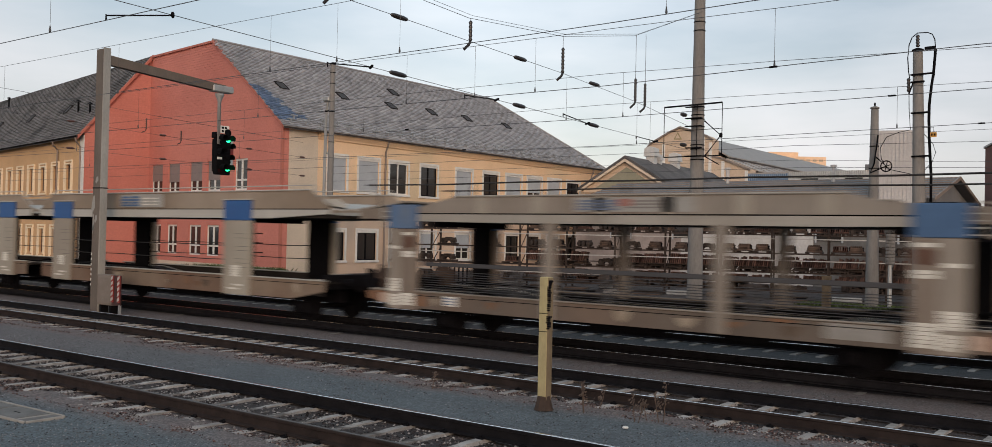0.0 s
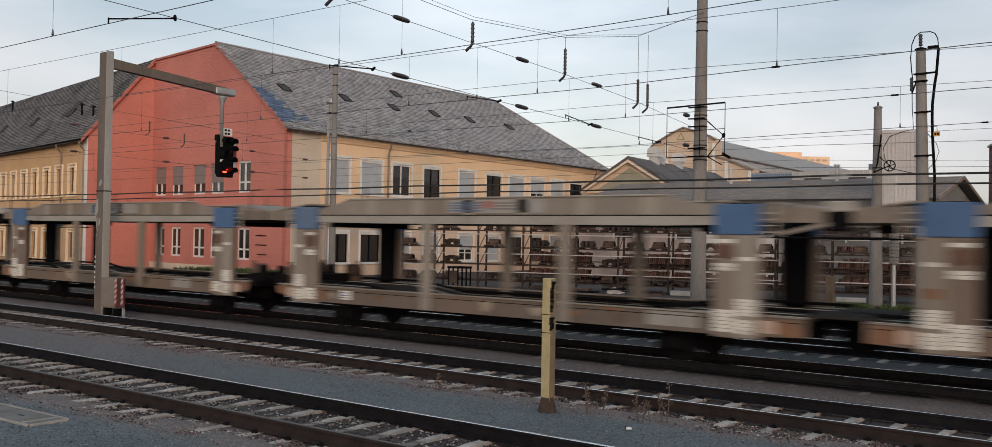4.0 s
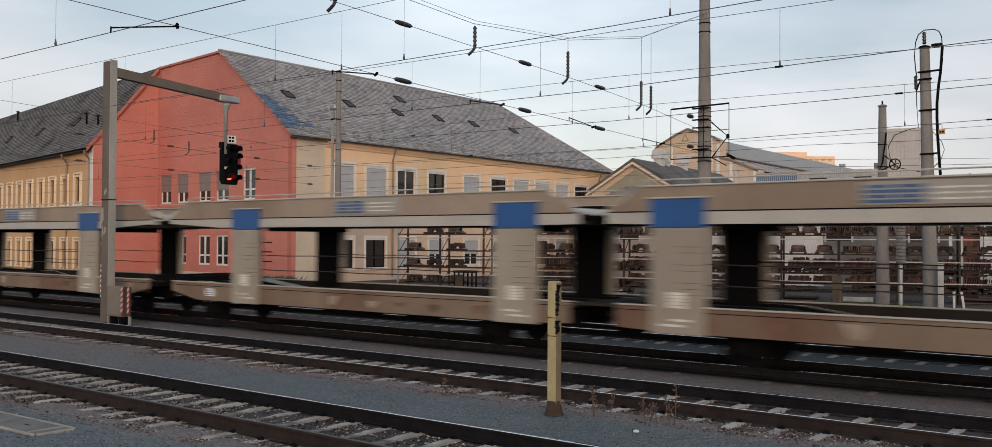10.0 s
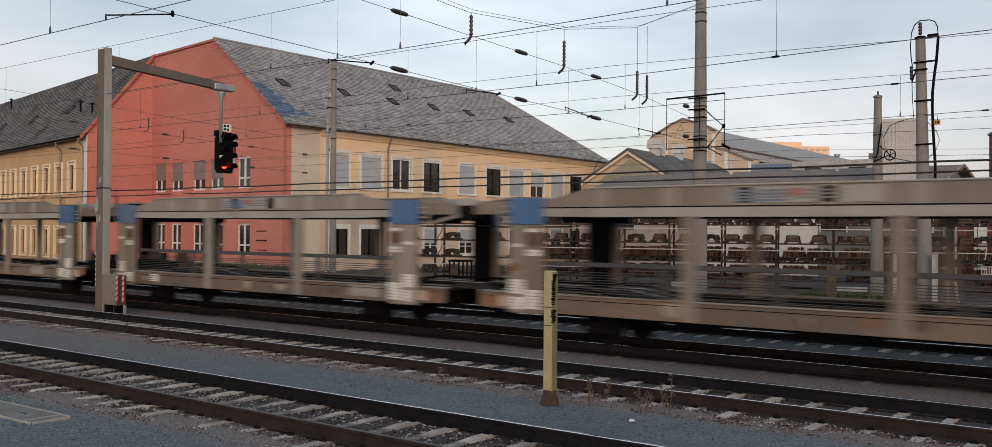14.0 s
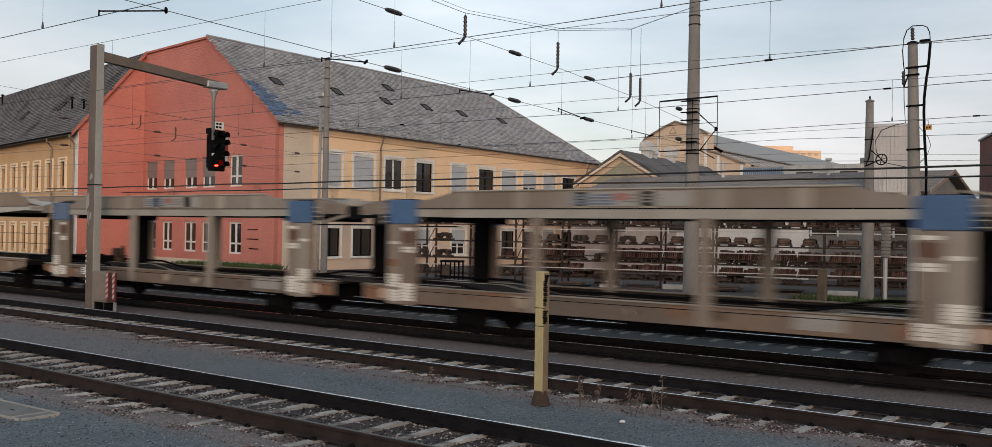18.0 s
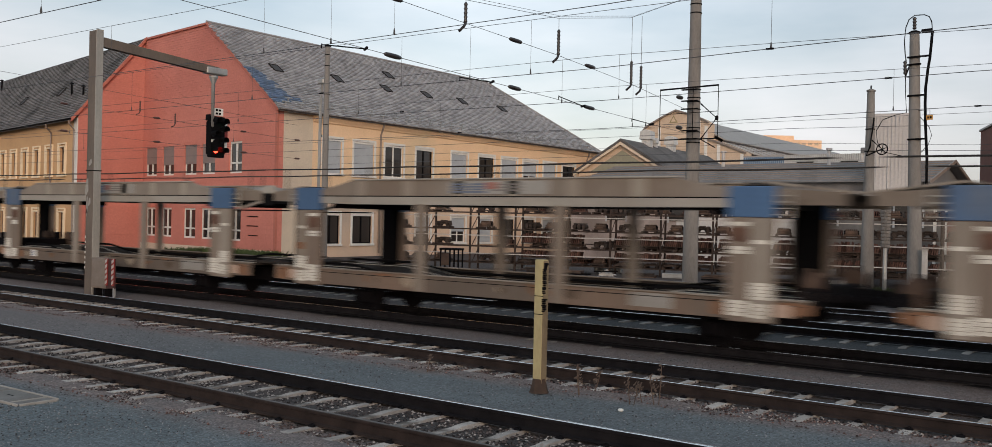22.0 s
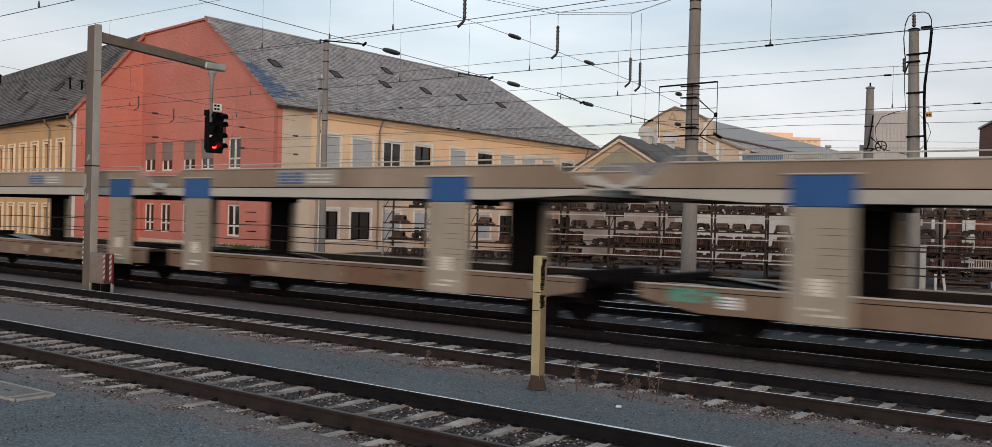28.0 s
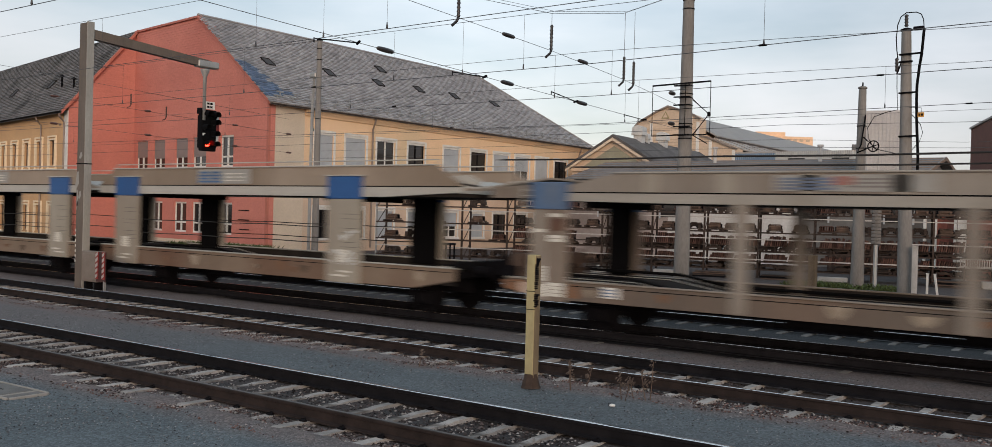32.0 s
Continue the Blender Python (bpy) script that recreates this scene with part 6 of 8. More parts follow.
def signal_gantry():
    g = thing("signal_gantry", (-26.82, 15.34, GROUND), "grey steel signal post with cantilever arm", "signal gantry")
    s = Shape().box(-0.16, 0.22, -0.1, 0.13, 0, 7.75, 0.012)
    part("post", s.done("post", "steel_brown"), g, None, "weathered steel channel post")
    part("post_plate", Shape().box(0.223, 0.24, -0.098, 0.128, 0.0, 7.78, 0.004).done("post_plate", "pale_steel"), g, None, "pale galvanised side plate")
    a = Shape().prism([(0.1, 7.3), (4.26, 7.0), (4.26, 7.24), (0.1, 7.58)], "x", -0.02, 0.2)
    part("arm", a.done("arm", "steel_brown"), g, None, "horizontal cantilever arm")
    part("arm_cap", Shape().box(-0.06, 0.24, 3.75, 4.55, 7.0, 7.22, 0.03).done("arm_cap", "galv"), g)
    h = Shape().lathe([(0.15, 6.96), (0.14, 6.9), (0.06, 6.7), (0.05, 5.3)][::-1], (0.09, 4.09, 0), "z", 12)
    part("hanger", h.done("hanger", "galv", True), g, None, "round grey hanger tube")
    for z in (3.62,):
        part("strap", Shape().box(-0.175, 0.256, -0.115, 0.145, z, z + 0.03, 0.006).done("strap", "dark"), g)
    mk = Shape()
    for i in range(7):
        mk.box(-0.166, -0.16, -0.1, 0.1, 0.75 + 0.15 * i, 0.82 + 0.15 * i)
        mk.box(-0.16, -0.125, -0.106, -0.1, 0.75 + 0.15 * i, 0.82 + 0.15 * i)
    part("warning_stripes", mk.done("warning_stripes", "label"), g, None, "white warning stripes")
    pt = random.Random(4)
    for i in range(5):
        x, z, w, h = pt.uniform(-0.14, 0.08), pt.uniform(2.2, 4.2), pt.uniform(0.03, 0.1), pt.uniform(0.08, 0.5)
        part("paint_patch", Shape().prism([(x - w, z), (x - w * 0.4, z - h * 0.3), (x + w, z + 0.05), (x + w * 0.8, z + h), (x - w * 0.2, z + h * 0.9)], "y", -0.103, -0.1005).done("paint_patch", "pale_steel"), g, None, "pale peeling paint patch")
    return g


def hood(parent, at):
    """A short black visor over a lens, open towards -y."""
    s, n = Shape(), 10
    v = []
    for y in (0.0, -0.27):
        for r in (0.11, 0.1):
            v += [(r * math.cos(a), y, r * math.sin(a)) for a in np.linspace(-0.5, math.pi + 0.5, n)]
    f = []
    for i in range(n - 1):
        f += [(i, i + 1, 2 * n + i + 1, 2 * n + i), (n + i, 3 * n + i, 3 * n + i + 1, n + i + 1), (2 * n + i, 2 * n + i + 1, 3 * n + i + 1, 3 * n + i)]
    s.add(v, f)
    return part("visor", s.done("visor", "black"), parent, at, "short black visor")


M["lamp_red"] = glow("red_signal_light", (1.0, 0.012, 0.005), 30.0)
M["lamp_green"] = glow("green_signal_light", (0.015, 0.9, 0.33), 4.0)
M["lens"] = glass("dark_signal_lens", (0.02, 0.02, 0.022), 0.1)
VANES = []


def colour_light():
    """Signal head hung from the arm; added vanes, swung over or off the lit lenses, stand in for switching the lamps.
    """
    s = thing("colour_light_signal", pose(-26.76, 19.45, 0, 0, 0, 90), "black colour light signal head hung from a gantry arm", "railway signal")
    part("housing", Shape().box(-0.09, 0.49, -0.03, 0.16, 4.1, 5.45, 0.03).done("housing", "black"), s, None, "black signal backboard")
    part("rear_case", Shape().box(0.0, 0.4, 0.16, 0.36, 4.2, 5.3, 0.03).done("rear_case", "dark"), s)
    part("id_plate", Shape().box(-0.03, 0.39, -0.05, -0.02, 5.47, 5.72, 0.01).done("id_plate", "label"), s, None, "white identification plate")
    lt = Shape()
    for z in (5.51, 5.62):
        lt.box(0.08, 0.17, -0.056, -0.05, z, z + 0.065).box(0.2, 0.29, -0.056, -0.05, z, z + 0.065)
    part("marking", lt.done("marking", "black"), s)
    mast = Shape().box(0.52, 0.66, 0.08, 0.11, 4.34, 5.42, 0.01)
    part("stripe_board", mast.done("stripe_board", "label"), s, None, "white and red striped strip")
    part("stripe", Shape().box(0.517, 0.663, 0.073, 0.08, 4.72, 5.0).done("stripe", "lamp_stripe"), s, None, "red stripe")
    part("small_plate", Shape().box(-0.06, 0.13, -0.04, -0.03, 4.6, 4.68).done("small_plate", "label"), s)
    for x, z, lit in ((0.36, 5.28, "lamp_green"), (0.07, 5.3, None), (0.37, 5.03, None), (0.02, 4.86, None), (0.35, 4.66, None), (0.12, 4.34, "lamp_red"), (0.36, 4.32, "lamp_green")):
        le = part("lens", Shape().lathe([(0.095, -0.03), (0.095, -0.045), (0.07, -0.058), (0.03, -0.066), (0.005, -0.067)][::-1], (x, 0, z), "y", 14).done("lens", lit or "lens"), s, None, {"lamp_red": "lit red signal lens", "lamp_green": "green signal lens", None: "unlit dark lens"}[lit])
        hood(s, pose(x, -0.03, z))
        # added vane, unseen on the real head, to cover the always lit lens
        if lit:
            va = part("vane", Shape().lathe([(0.098, -0.006), (0.098, 0.006)], (0, 0, 0.0), "y", 14).done("vane", "black"), s, pose(x, -0.072, z + 0.11), "added black vane that hides the lens instead of switching it off")
            va.data = Shape().lathe([(0.128, -0.005), (0.128, 0.005)], (0, 0, -0.11), "y", 14).done("vane", "black")
            VANES.append((va, (x, -0.072, z + 0.11), lit))
    part("hanger_clamp", Shape().box(-0.14, 0.02, 0.0, 0.2, 5.3, 5.5, 0.02).done("hanger_clamp", "dark"), s)


M["grime"] = material("yellow_brown_side_paint", (0.25, 0.2, 0.12), (0.12, 0.085, 0.06), 0.85, scale=5, fine=30, streak=0.3, dirt=(0.05, 0.035, 0.03), dirt_at=0.6)
M["dull_white"] = material("dull_white_film", (0.45, 0.43, 0.4), (0.34, 0.32, 0.3), 0.7, scale=3, bump=0)
M["pale_steel"] = material("pale_steel_plate", (0.36, 0.345, 0.315), (0.28, 0.265, 0.24), 0.6, 0.2, scale=1.5, fine=30, streak=0.3, bump=0.05, dirt=(0.24, 0.21, 0.18), dirt_at=0.6)
M["lamp_stripe"] = material("red_stripe_paint", (0.26, 0.03, 0.025), None, 0.6, scale=3, bump=0)
signal_gantry()
colour_light()


def striped_box():
    """Cabinet and striped boards at the foot of the signal post."""
    b = thing("trackside_cabinet", (-25.55, 15.31, GROUND), "brown metal cabinet with red and white striped edges", "cabinet")
    part("body", Shape().box(-0.66, 0.16, -0.3, -0.02, 0.25, 1.12, 0.02).done("body", "cabinet"), b)
    part("door", Shape().box(-0.6, 0.08, -0.322, -0.303, 0.3, 1.06, 0.01).done("door", "cabinet"), b, None, "plain cabinet door")
    part("leg", Shape().box(-0.55, -0.45, -0.28, -0.06, 0.0, 0.25).done("leg", "dark"), b)
    part("leg", Shape().box(-0.05, 0.05, -0.28, -0.06, 0.0, 0.25).done("leg", "dark"), b)
    for x in (0.17, 0.5):
        bd = part("striped_board", Shape().box(x, x + 0.11, -0.36, -0.33, 0.36, 1.12).done("striped_board", "lamp_stripe"), b, None, "red and white diagonal stripes")
        st = Shape()
        for i in range(5):
            z = 0.38 + 0.15 * i
            st.prism([(x + 0.002, z), (x + 0.108, z + 0.06), (x + 0.108, z + 0.145), (x + 0.002, z + 0.085)], "y", -0.366, -0.36)
        part("stripe", st.done("stripe", "dull_white"), bd, None, "white diagonal stripes")
    part("board_foot", Shape().box(0.55, 0.6, -0.34, -0.28, 0.0, 0.3).done("board_foot", "galv"), b)
    part("back_plate", Shape().box(0.17, 0.62, -0.328, -0.3, 0.28, 1.12).done("back_plate", "lamp_dark"), b)


M["lamp_dark"] = material("dark_red_plate", (0.055, 0.02, 0.018), None, 0.7, scale=3)
M["cabinet"] = material("brown_grey_cabinet_paint", (0.2, 0.165, 0.14), (0.15, 0.122, 0.1), 0.7, scale=3, fine=30, bump=0.05, dirt=(0.11, 0.085, 0.07), dirt_at=0.6)
striped_box()


def yellow_post():
    p = thing("marker_post", (-7.93, 11.4, GROUND), "faded yellow square steel post with rusty foot", "post")
    part("shaft", Shape().box(-0.072, 0.072, -0.07, 0.07, 0.1, 1.905, 0.01).done("shaft", "yellow"), p, None, "peeling yellow painted shaft")
    # darker brown plate over the +x side
    part("side_plate", Shape().box(0.0735, 0.079, -0.06, 0.066, 0.12, 1.89).done("side_plate", "grime"), p, None, "brown side face, darker than the shaft")
    part("foot", Shape().lathe([(0.15, 0.0), (0.135, 0.02), (0.1, 0.15), (0.095, 0.2)], n=8).done("foot", "rust"), p, None, "rusty flared foot")
    for z in (1.12, 1.38):
        part("joint_band", Shape().box(-0.076, 0.076, -0.074, 0.074, z, z + 0.01).done("joint_band", "dark"), p)
    for z0, n, w in ((1.42, 13, 0.035), (1.16, 7, 0.05)):
        for i in range(n):
            sc = Shape().box(0.045 + random.uniform(0, 0.02), 0.078 + random.uniform(0.0, w), -0.074 + random.uniform(0, 0.01), -0.02, z0 + 0.028 * i, z0 + 0.028 * i + random.uniform(0.014, 0.026))
            part("rust_flake", sc.done("rust_flake", "dark"), p, None, "dark flaking weld")
    part("top_hook", Shape().prism([(0.072, 1.7), (0.1, 1.82), (0.125, 1.84), (0.115, 1.86), (0.072, 1.86)], "y", -0.05, 0.0).done("top_hook", "dark"), p)


yellow_post()


# ---- overhead line ----
LINES = ((8.43, 5.65, 6.95), (13.24, 5.62, 6.88), (17.6, 5.53, 6.78), (21.8, 5.56, 6.6), (25.8, 5.33, 6.25), (33.6, 5.5, 6.0), (38.5, 5.2, 5.7))


# sag: how far a wire lies above or under its usual height, at places along the rails
CONTACT_SAG = {1: ((-8.11, 0.11), (-5.74, 0.15), (90, 0.15)), 2: ((-10.77, 0.0), (-6.65, 0.08), (-3.53, 0.13), (90, 0)), 3: ((-13.33, -0.11), (-8.24, -0.06), (-4.37, -0.02), (90, 0)),
               4: ((-15.77, -0.17), (-9.75, -0.09), (-5.17, -0.04), (90, 0)), 5: ((-12.7, 0.23), (-6.73, 0.12), (90, 0)), 6: ((-14.55, 0.13), (-7.72, -0.04), (90, 0))}
MESSENGER_SAG = {2: ((-10.77, -0.04), (-6.66, -0.07), (90, 0)), 3: ((-13.34, 0.02), (-8.24, -0.09), (-4.37, -0.2), (90, 0)), 4: ((-15.78, 0.2), (-9.75, 0.13), (-5.17, 0.05), (90, 0)), 6: ((-14.55, -0.06), (-7.72, -0.33), (90, 0))}
DROPPERS = {0: (-40, -28, -22.4, -16.5, -4.0), 1: (-46, -34, -28.4, -22.4, -16.5, -14.43, -12.7, -7.07, -2.0), 2: (-46, -40, -34, -28.5, -22.4, -16.6, -14.4, -12.65, -7.08, -2.0),
            3: (-52, -40, -28.5, -22.4, -14.6, -12.83, -3.0), 4: (-46, -34, -28.5, -22.4, -14.68, -14.22, -7.08, -3.1)}


def sag(table, k, x):
    rows = [(-190, 0), (-26, 0)] + list(table.get(k, ((90, 0),)))
    for (a, p), (b, q) in zip(rows, rows[1:]):
        if a <= x <= b:
            return p + (q - p) * (x - a) / (b - a)
    return 0.0


def overhead_line(y, zc, zm, k):
    """Contact wire, messenger and droppers over one track."""
    w = thing("overhead_line", (0, y, 0), "dark copper contact wire hung from a messenger wire", "overhead wire", "overhead lines")
    for name, z, table, r in (("contact_wire", zc, CONTACT_SAG, 0.0072 if y < 15 else 0.008), ("messenger_wire", zm, MESSENGER_SAG, 0.0055 if y < 15 else 0.0062)):
        xs = sorted({-190, -60, HEADSPAN_X, 90, *(x for x, _ in table.get(k, ()))})
        part(name, Shape().tube([(x, 0, z + sag(table, k, x)) for x in xs], r, 5).done(name, "wire"), w, None, name.replace("_", " "))
    for x in DROPPERS.get(k, ()):
        p, q = Vector((x, 0, zc + sag(CONTACT_SAG, k, x))), Vector((x, 0, zm + sag(MESSENGER_SAG, k, x)))
        d = Shape().tube([p, q], 0.0035 if y < 15 else 0.0042, 4).lathe([(0.012, 0), (0.022, 0.03), (0.01, 0.12)], p, "z", 6)
        part("dropper", d.done("dropper", "wire"), w, None, "thin dropper wire")
    if k in (2, 3, 4):
        for x in (-9.1 + k, -17.5 - k):
            cl = Shape().lathe([(0.014, -0.08), (0.022, -0.07), (0.022, 0.07), (0.014, 0.08)], (x, 0, zc + sag(CONTACT_SAG, k, x)), "x", 6)
            part("wire_clamp", cl.done("wire_clamp", "dark"), w, None, "small dark splice clamp")


for k, (y, zc, zm) in enumerate(LINES):
    overhead_line(y, zc, zm, k)


def head_span():
    """Cross wires of the head span between the tall mast and one behind the viewer."""
    h = thing("head_span", (HEADSPAN_X, 0, 0), "dark cross span wires with insulators over the tracks", "overhead wire")
    X = 0.0
    top = [(X, -6, 12.3), (X, 4, 8.9), (X, 13.3, 7.72), (X, 17.7, 7.47), (X, 21.7, 7.74), (X, 25.6, 8.45), (X, 29.95, 10.0)]
    part("head_wire", Shape().tube(top, 0.0068, 5).done("head_wire", "wire"), h)
    part("head_wire", Shape().tube([(x + 0.12, y, z + 0.04) for x, y, z in top], 0.005, 5).done("head_wire", "wire"), h)
    up = lambda y: 7.12 - (y - 13.3) * 0.045 - max(0, y - 24) * 0.06
    lo = lambda y: 5.98 - (y - 9.5) * 0.035
    part("upper_cross_wire", Shape().tube([(X, y, up(y)) for y in (-6, 5, 13.3, 17.7, 21.7, 25.6, 29.4)], 0.0068, 5).done("upper_cross_wire", "wire"), h)
    part("lower_cross_wire", Shape().tube([(X, y, lo(y)) for y in (-6, 5, 13.3, 17.7, 21.7, 25.6, 29.4)], 0.0068, 5).done("lower_cross_wire", "wire"), h)
    for y in (15.3, 19.78, 23.36):
        for fn in (up, lo):
            z = fn(y)
            ins = Shape().lathe([(0.012, -0.28), (0.045, -0.22), (0.056, -0.1), (0.056, 0.1), (0.045, 0.22), (0.012, 0.28)], (0, 0, 0), "y", 10)
            part("rod_insulator", ins.done("rod_insulator", "insul", True), h, pose(X, y, z, -2.2), "dark rod insulator")
    for y, zt in ((8.43, 8.3), (13.3, 7.72), (17.76, 7.47), (21.73, 7.74), (25.7, 8.5), (26.3, 8.62)):
        zb = up(y)
        ln = min(0.7, zt - zb - 0.05)
        hw = Shape().tube([(X, y, zt), (X, y, zb + ln)], 0.0075, 4)
        hs = part("hanger_wire", hw.done("hanger_wire", "wire"), h)
        insulator(hs, (X, y, zb), ln, "z", 0.058)
        part("hook", Shape().tube([(X, y, zb), (X, y - 0.05, zb - 0.08), (X - 0.12, y - 0.1, zb - 0.2)], 0.035, 6).done("hook", "insul"), hs)
    for y, zc, zm in LINES[:5]:
        a = Shape().tube([(X, y + 1.25, lo(y + 1.25)), (X, y, zc + 0.08)], 0.014, 5).tube([(X, y, zc + 0.1), (X, y, zc)], 0.014, 5).tube([(X - 0.1, y + 1.3, lo(y + 1.3)), (X + 0.12, y + 1.15, lo(y + 1.15))], 0.03, 6)
        part("steady_arm", a.done("steady_arm", "dark"), h, None, "thin steady arm holding the contact wire")


head_span()


def far_span():
    """A second, distant span of thin wires before the red gable, with small fittings."""
    h = thing("far_head_span", (-40.5, 0, 0), "thin distant cross span wires before the red gable", "overhead wire")
    for z0, z1 in ((7.55, 6.32), (6.15, 5.32), (8.62, 7.12)):
        part("cross_wire", Shape().tube([(0, 5, z0), (0, 34.9, z1)], 0.0075, 4).done("cross_wire", "wire"), h)
    for y, z in ((17.4, 7.06), (21.8, 6.88), (26.32, 6.69), (31.34, 6.48), (34.89, 6.32), (17.4, 5.82), (21.8, 5.7), (26.36, 5.57), (31.37, 5.42), (34.93, 5.32)):
        part("rod_insulator", Shape().lathe([(0.01, -0.2), (0.05, -0.12), (0.05, 0.12), (0.01, 0.2)], (0, y, z), "y", 8).done("rod_insulator", "rust_fitting"), h, None, "small brown rod insulator")
    for y, z in ((25.45, 6.9), (27.32, 6.5), (29.4, 6.6)):
        ins = insulator(h, (0, y, z), 0.5, "z", 0.05)
        ins.data.materials[0] = M["rust_fitting"]
        part("hook", Shape().tube([(0, y, z), (0, y - 0.06, z - 0.1), (0, y - 0.2, z - 0.16)], 0.025, 5).done("hook", "rust_fitting"), h)


M["rust_fitting"] = material("brown_glazed_fitting", (0.1, 0.045, 0.035), None, 0.5, scale=4, bump=0)
far_span()
# ---- storage racks with bogie frames ----
BAY, BAYS = 2.345, 13
RACK = pose(-34.34, 35.47, GROUND, 0, 0, 16.65)      # first front upright; x runs along the rack
SHELVES, BARS = (0.38, 1.17, 2.0, 2.82), (0.8, 1.68, 2.62)
TRAYS = (0.7, 1.4)


M["bar_white"] = material("grubby_white_bar", (0.5, 0.47, 0.44), (0.36, 0.33, 0.3), 0.7, scale=2, fine=20, bump=0.05)
M["rack_iron"] = material("dark_rusty_rack_iron", (0.075, 0.052, 0.042), (0.035, 0.026, 0.022), 0.9, 0.1, scale=3, fine=30, bump=0.2, island=0.3)


def rack():
    r = thing("storage_rack", RACK, "long rusty steel storage rack full of iron bogie parts", "rack")
    for i in range(BAYS + 1):
        for y in (0, 1.1):
            part("upright", Shape().box(i * BAY - 0.04, i * BAY + 0.04, y - 0.04, y + 0.04, 0, 3.7).done("upright", "rack_iron" if i or y else "galv"), r, None, "rusty upright" if i or y else "bare grey end upright")
        br = Shape()
        for k in range(4):
            br.beam((i * BAY, 0, 0.15 + 0.85 * k), (i * BAY, 1.1, 0.15 + 0.85 * (k + 1)), 0.03, 0.03)
        part("brace", br.done("brace", "rack_iron"), r, None, "rusty diagonal brace")
        part("rack_foot", Shape().box(i * BAY - 0.07, i * BAY + 0.07, -0.08, 0.08, 0, 0.03, 0.005).done("rack_foot", "rack_iron"), r)
    bearer = Shape().box(-0.03, 0.03, -0.02, 0.97, -0.06, -0.01).done("shelf_bearer", "rack_iron")
    for z in SHELVES:
        for y in (-0.07, 0.97):
            part("shelf_beam", Shape().box(0, BAYS * BAY, y, y + 0.05, z - 0.055, z).done("shelf_beam", "rack_iron"), r, None, "rusty shelf beam")
        for k in range(BAYS * 3):
            part("shelf_bearer", bearer, r, ((k + 0.5) * BAY / 3, 0, z), "dark cross bearer")
    for z in TRAYS:
        for u0, u1 in [(3 * BAY + 0.3, 4 * BAY - 0.05), (4 * BAY + 0.05, 4 * BAY + 1.4)] + [(i * BAY + 0.05, (i + 1) * BAY - 0.05) for i in range(5, BAYS)]:
            part("tray", Shape().box(u0, u1, 0.0, 0.9, z - 0.03, z).done("tray", "rack_iron"), r, None, "thin rusty tray")
    for z in BARS:
        part("safety_bar", Shape().box(-0.02, BAYS * BAY + 0.02, -0.13, -0.08, z - 0.022, z + 0.022).done("safety_bar", "bar_white"), r, None, "white safety bar")


def iron_part(kind, at, turn=0.0):
    """A cast bogie piece on a skid."""
    b = thing("bogie_casting", at @ pose(0, 0, 0, 0, 0, turn), "dark oily cast bogie frame on a short skid", "machine part", "stored bogie parts")
    part("skid", SKID, b, None, "short dark skid")
    part("frame", FRAMES[kind], b, (0, 0, 0.09), "rusty cast frame")
    if kind in (0, 1, 3):
        for x in (-0.19, 0.19):
            part("spring_coil", COIL, b, (x, 0, 0.02), "dark spring")
    return b


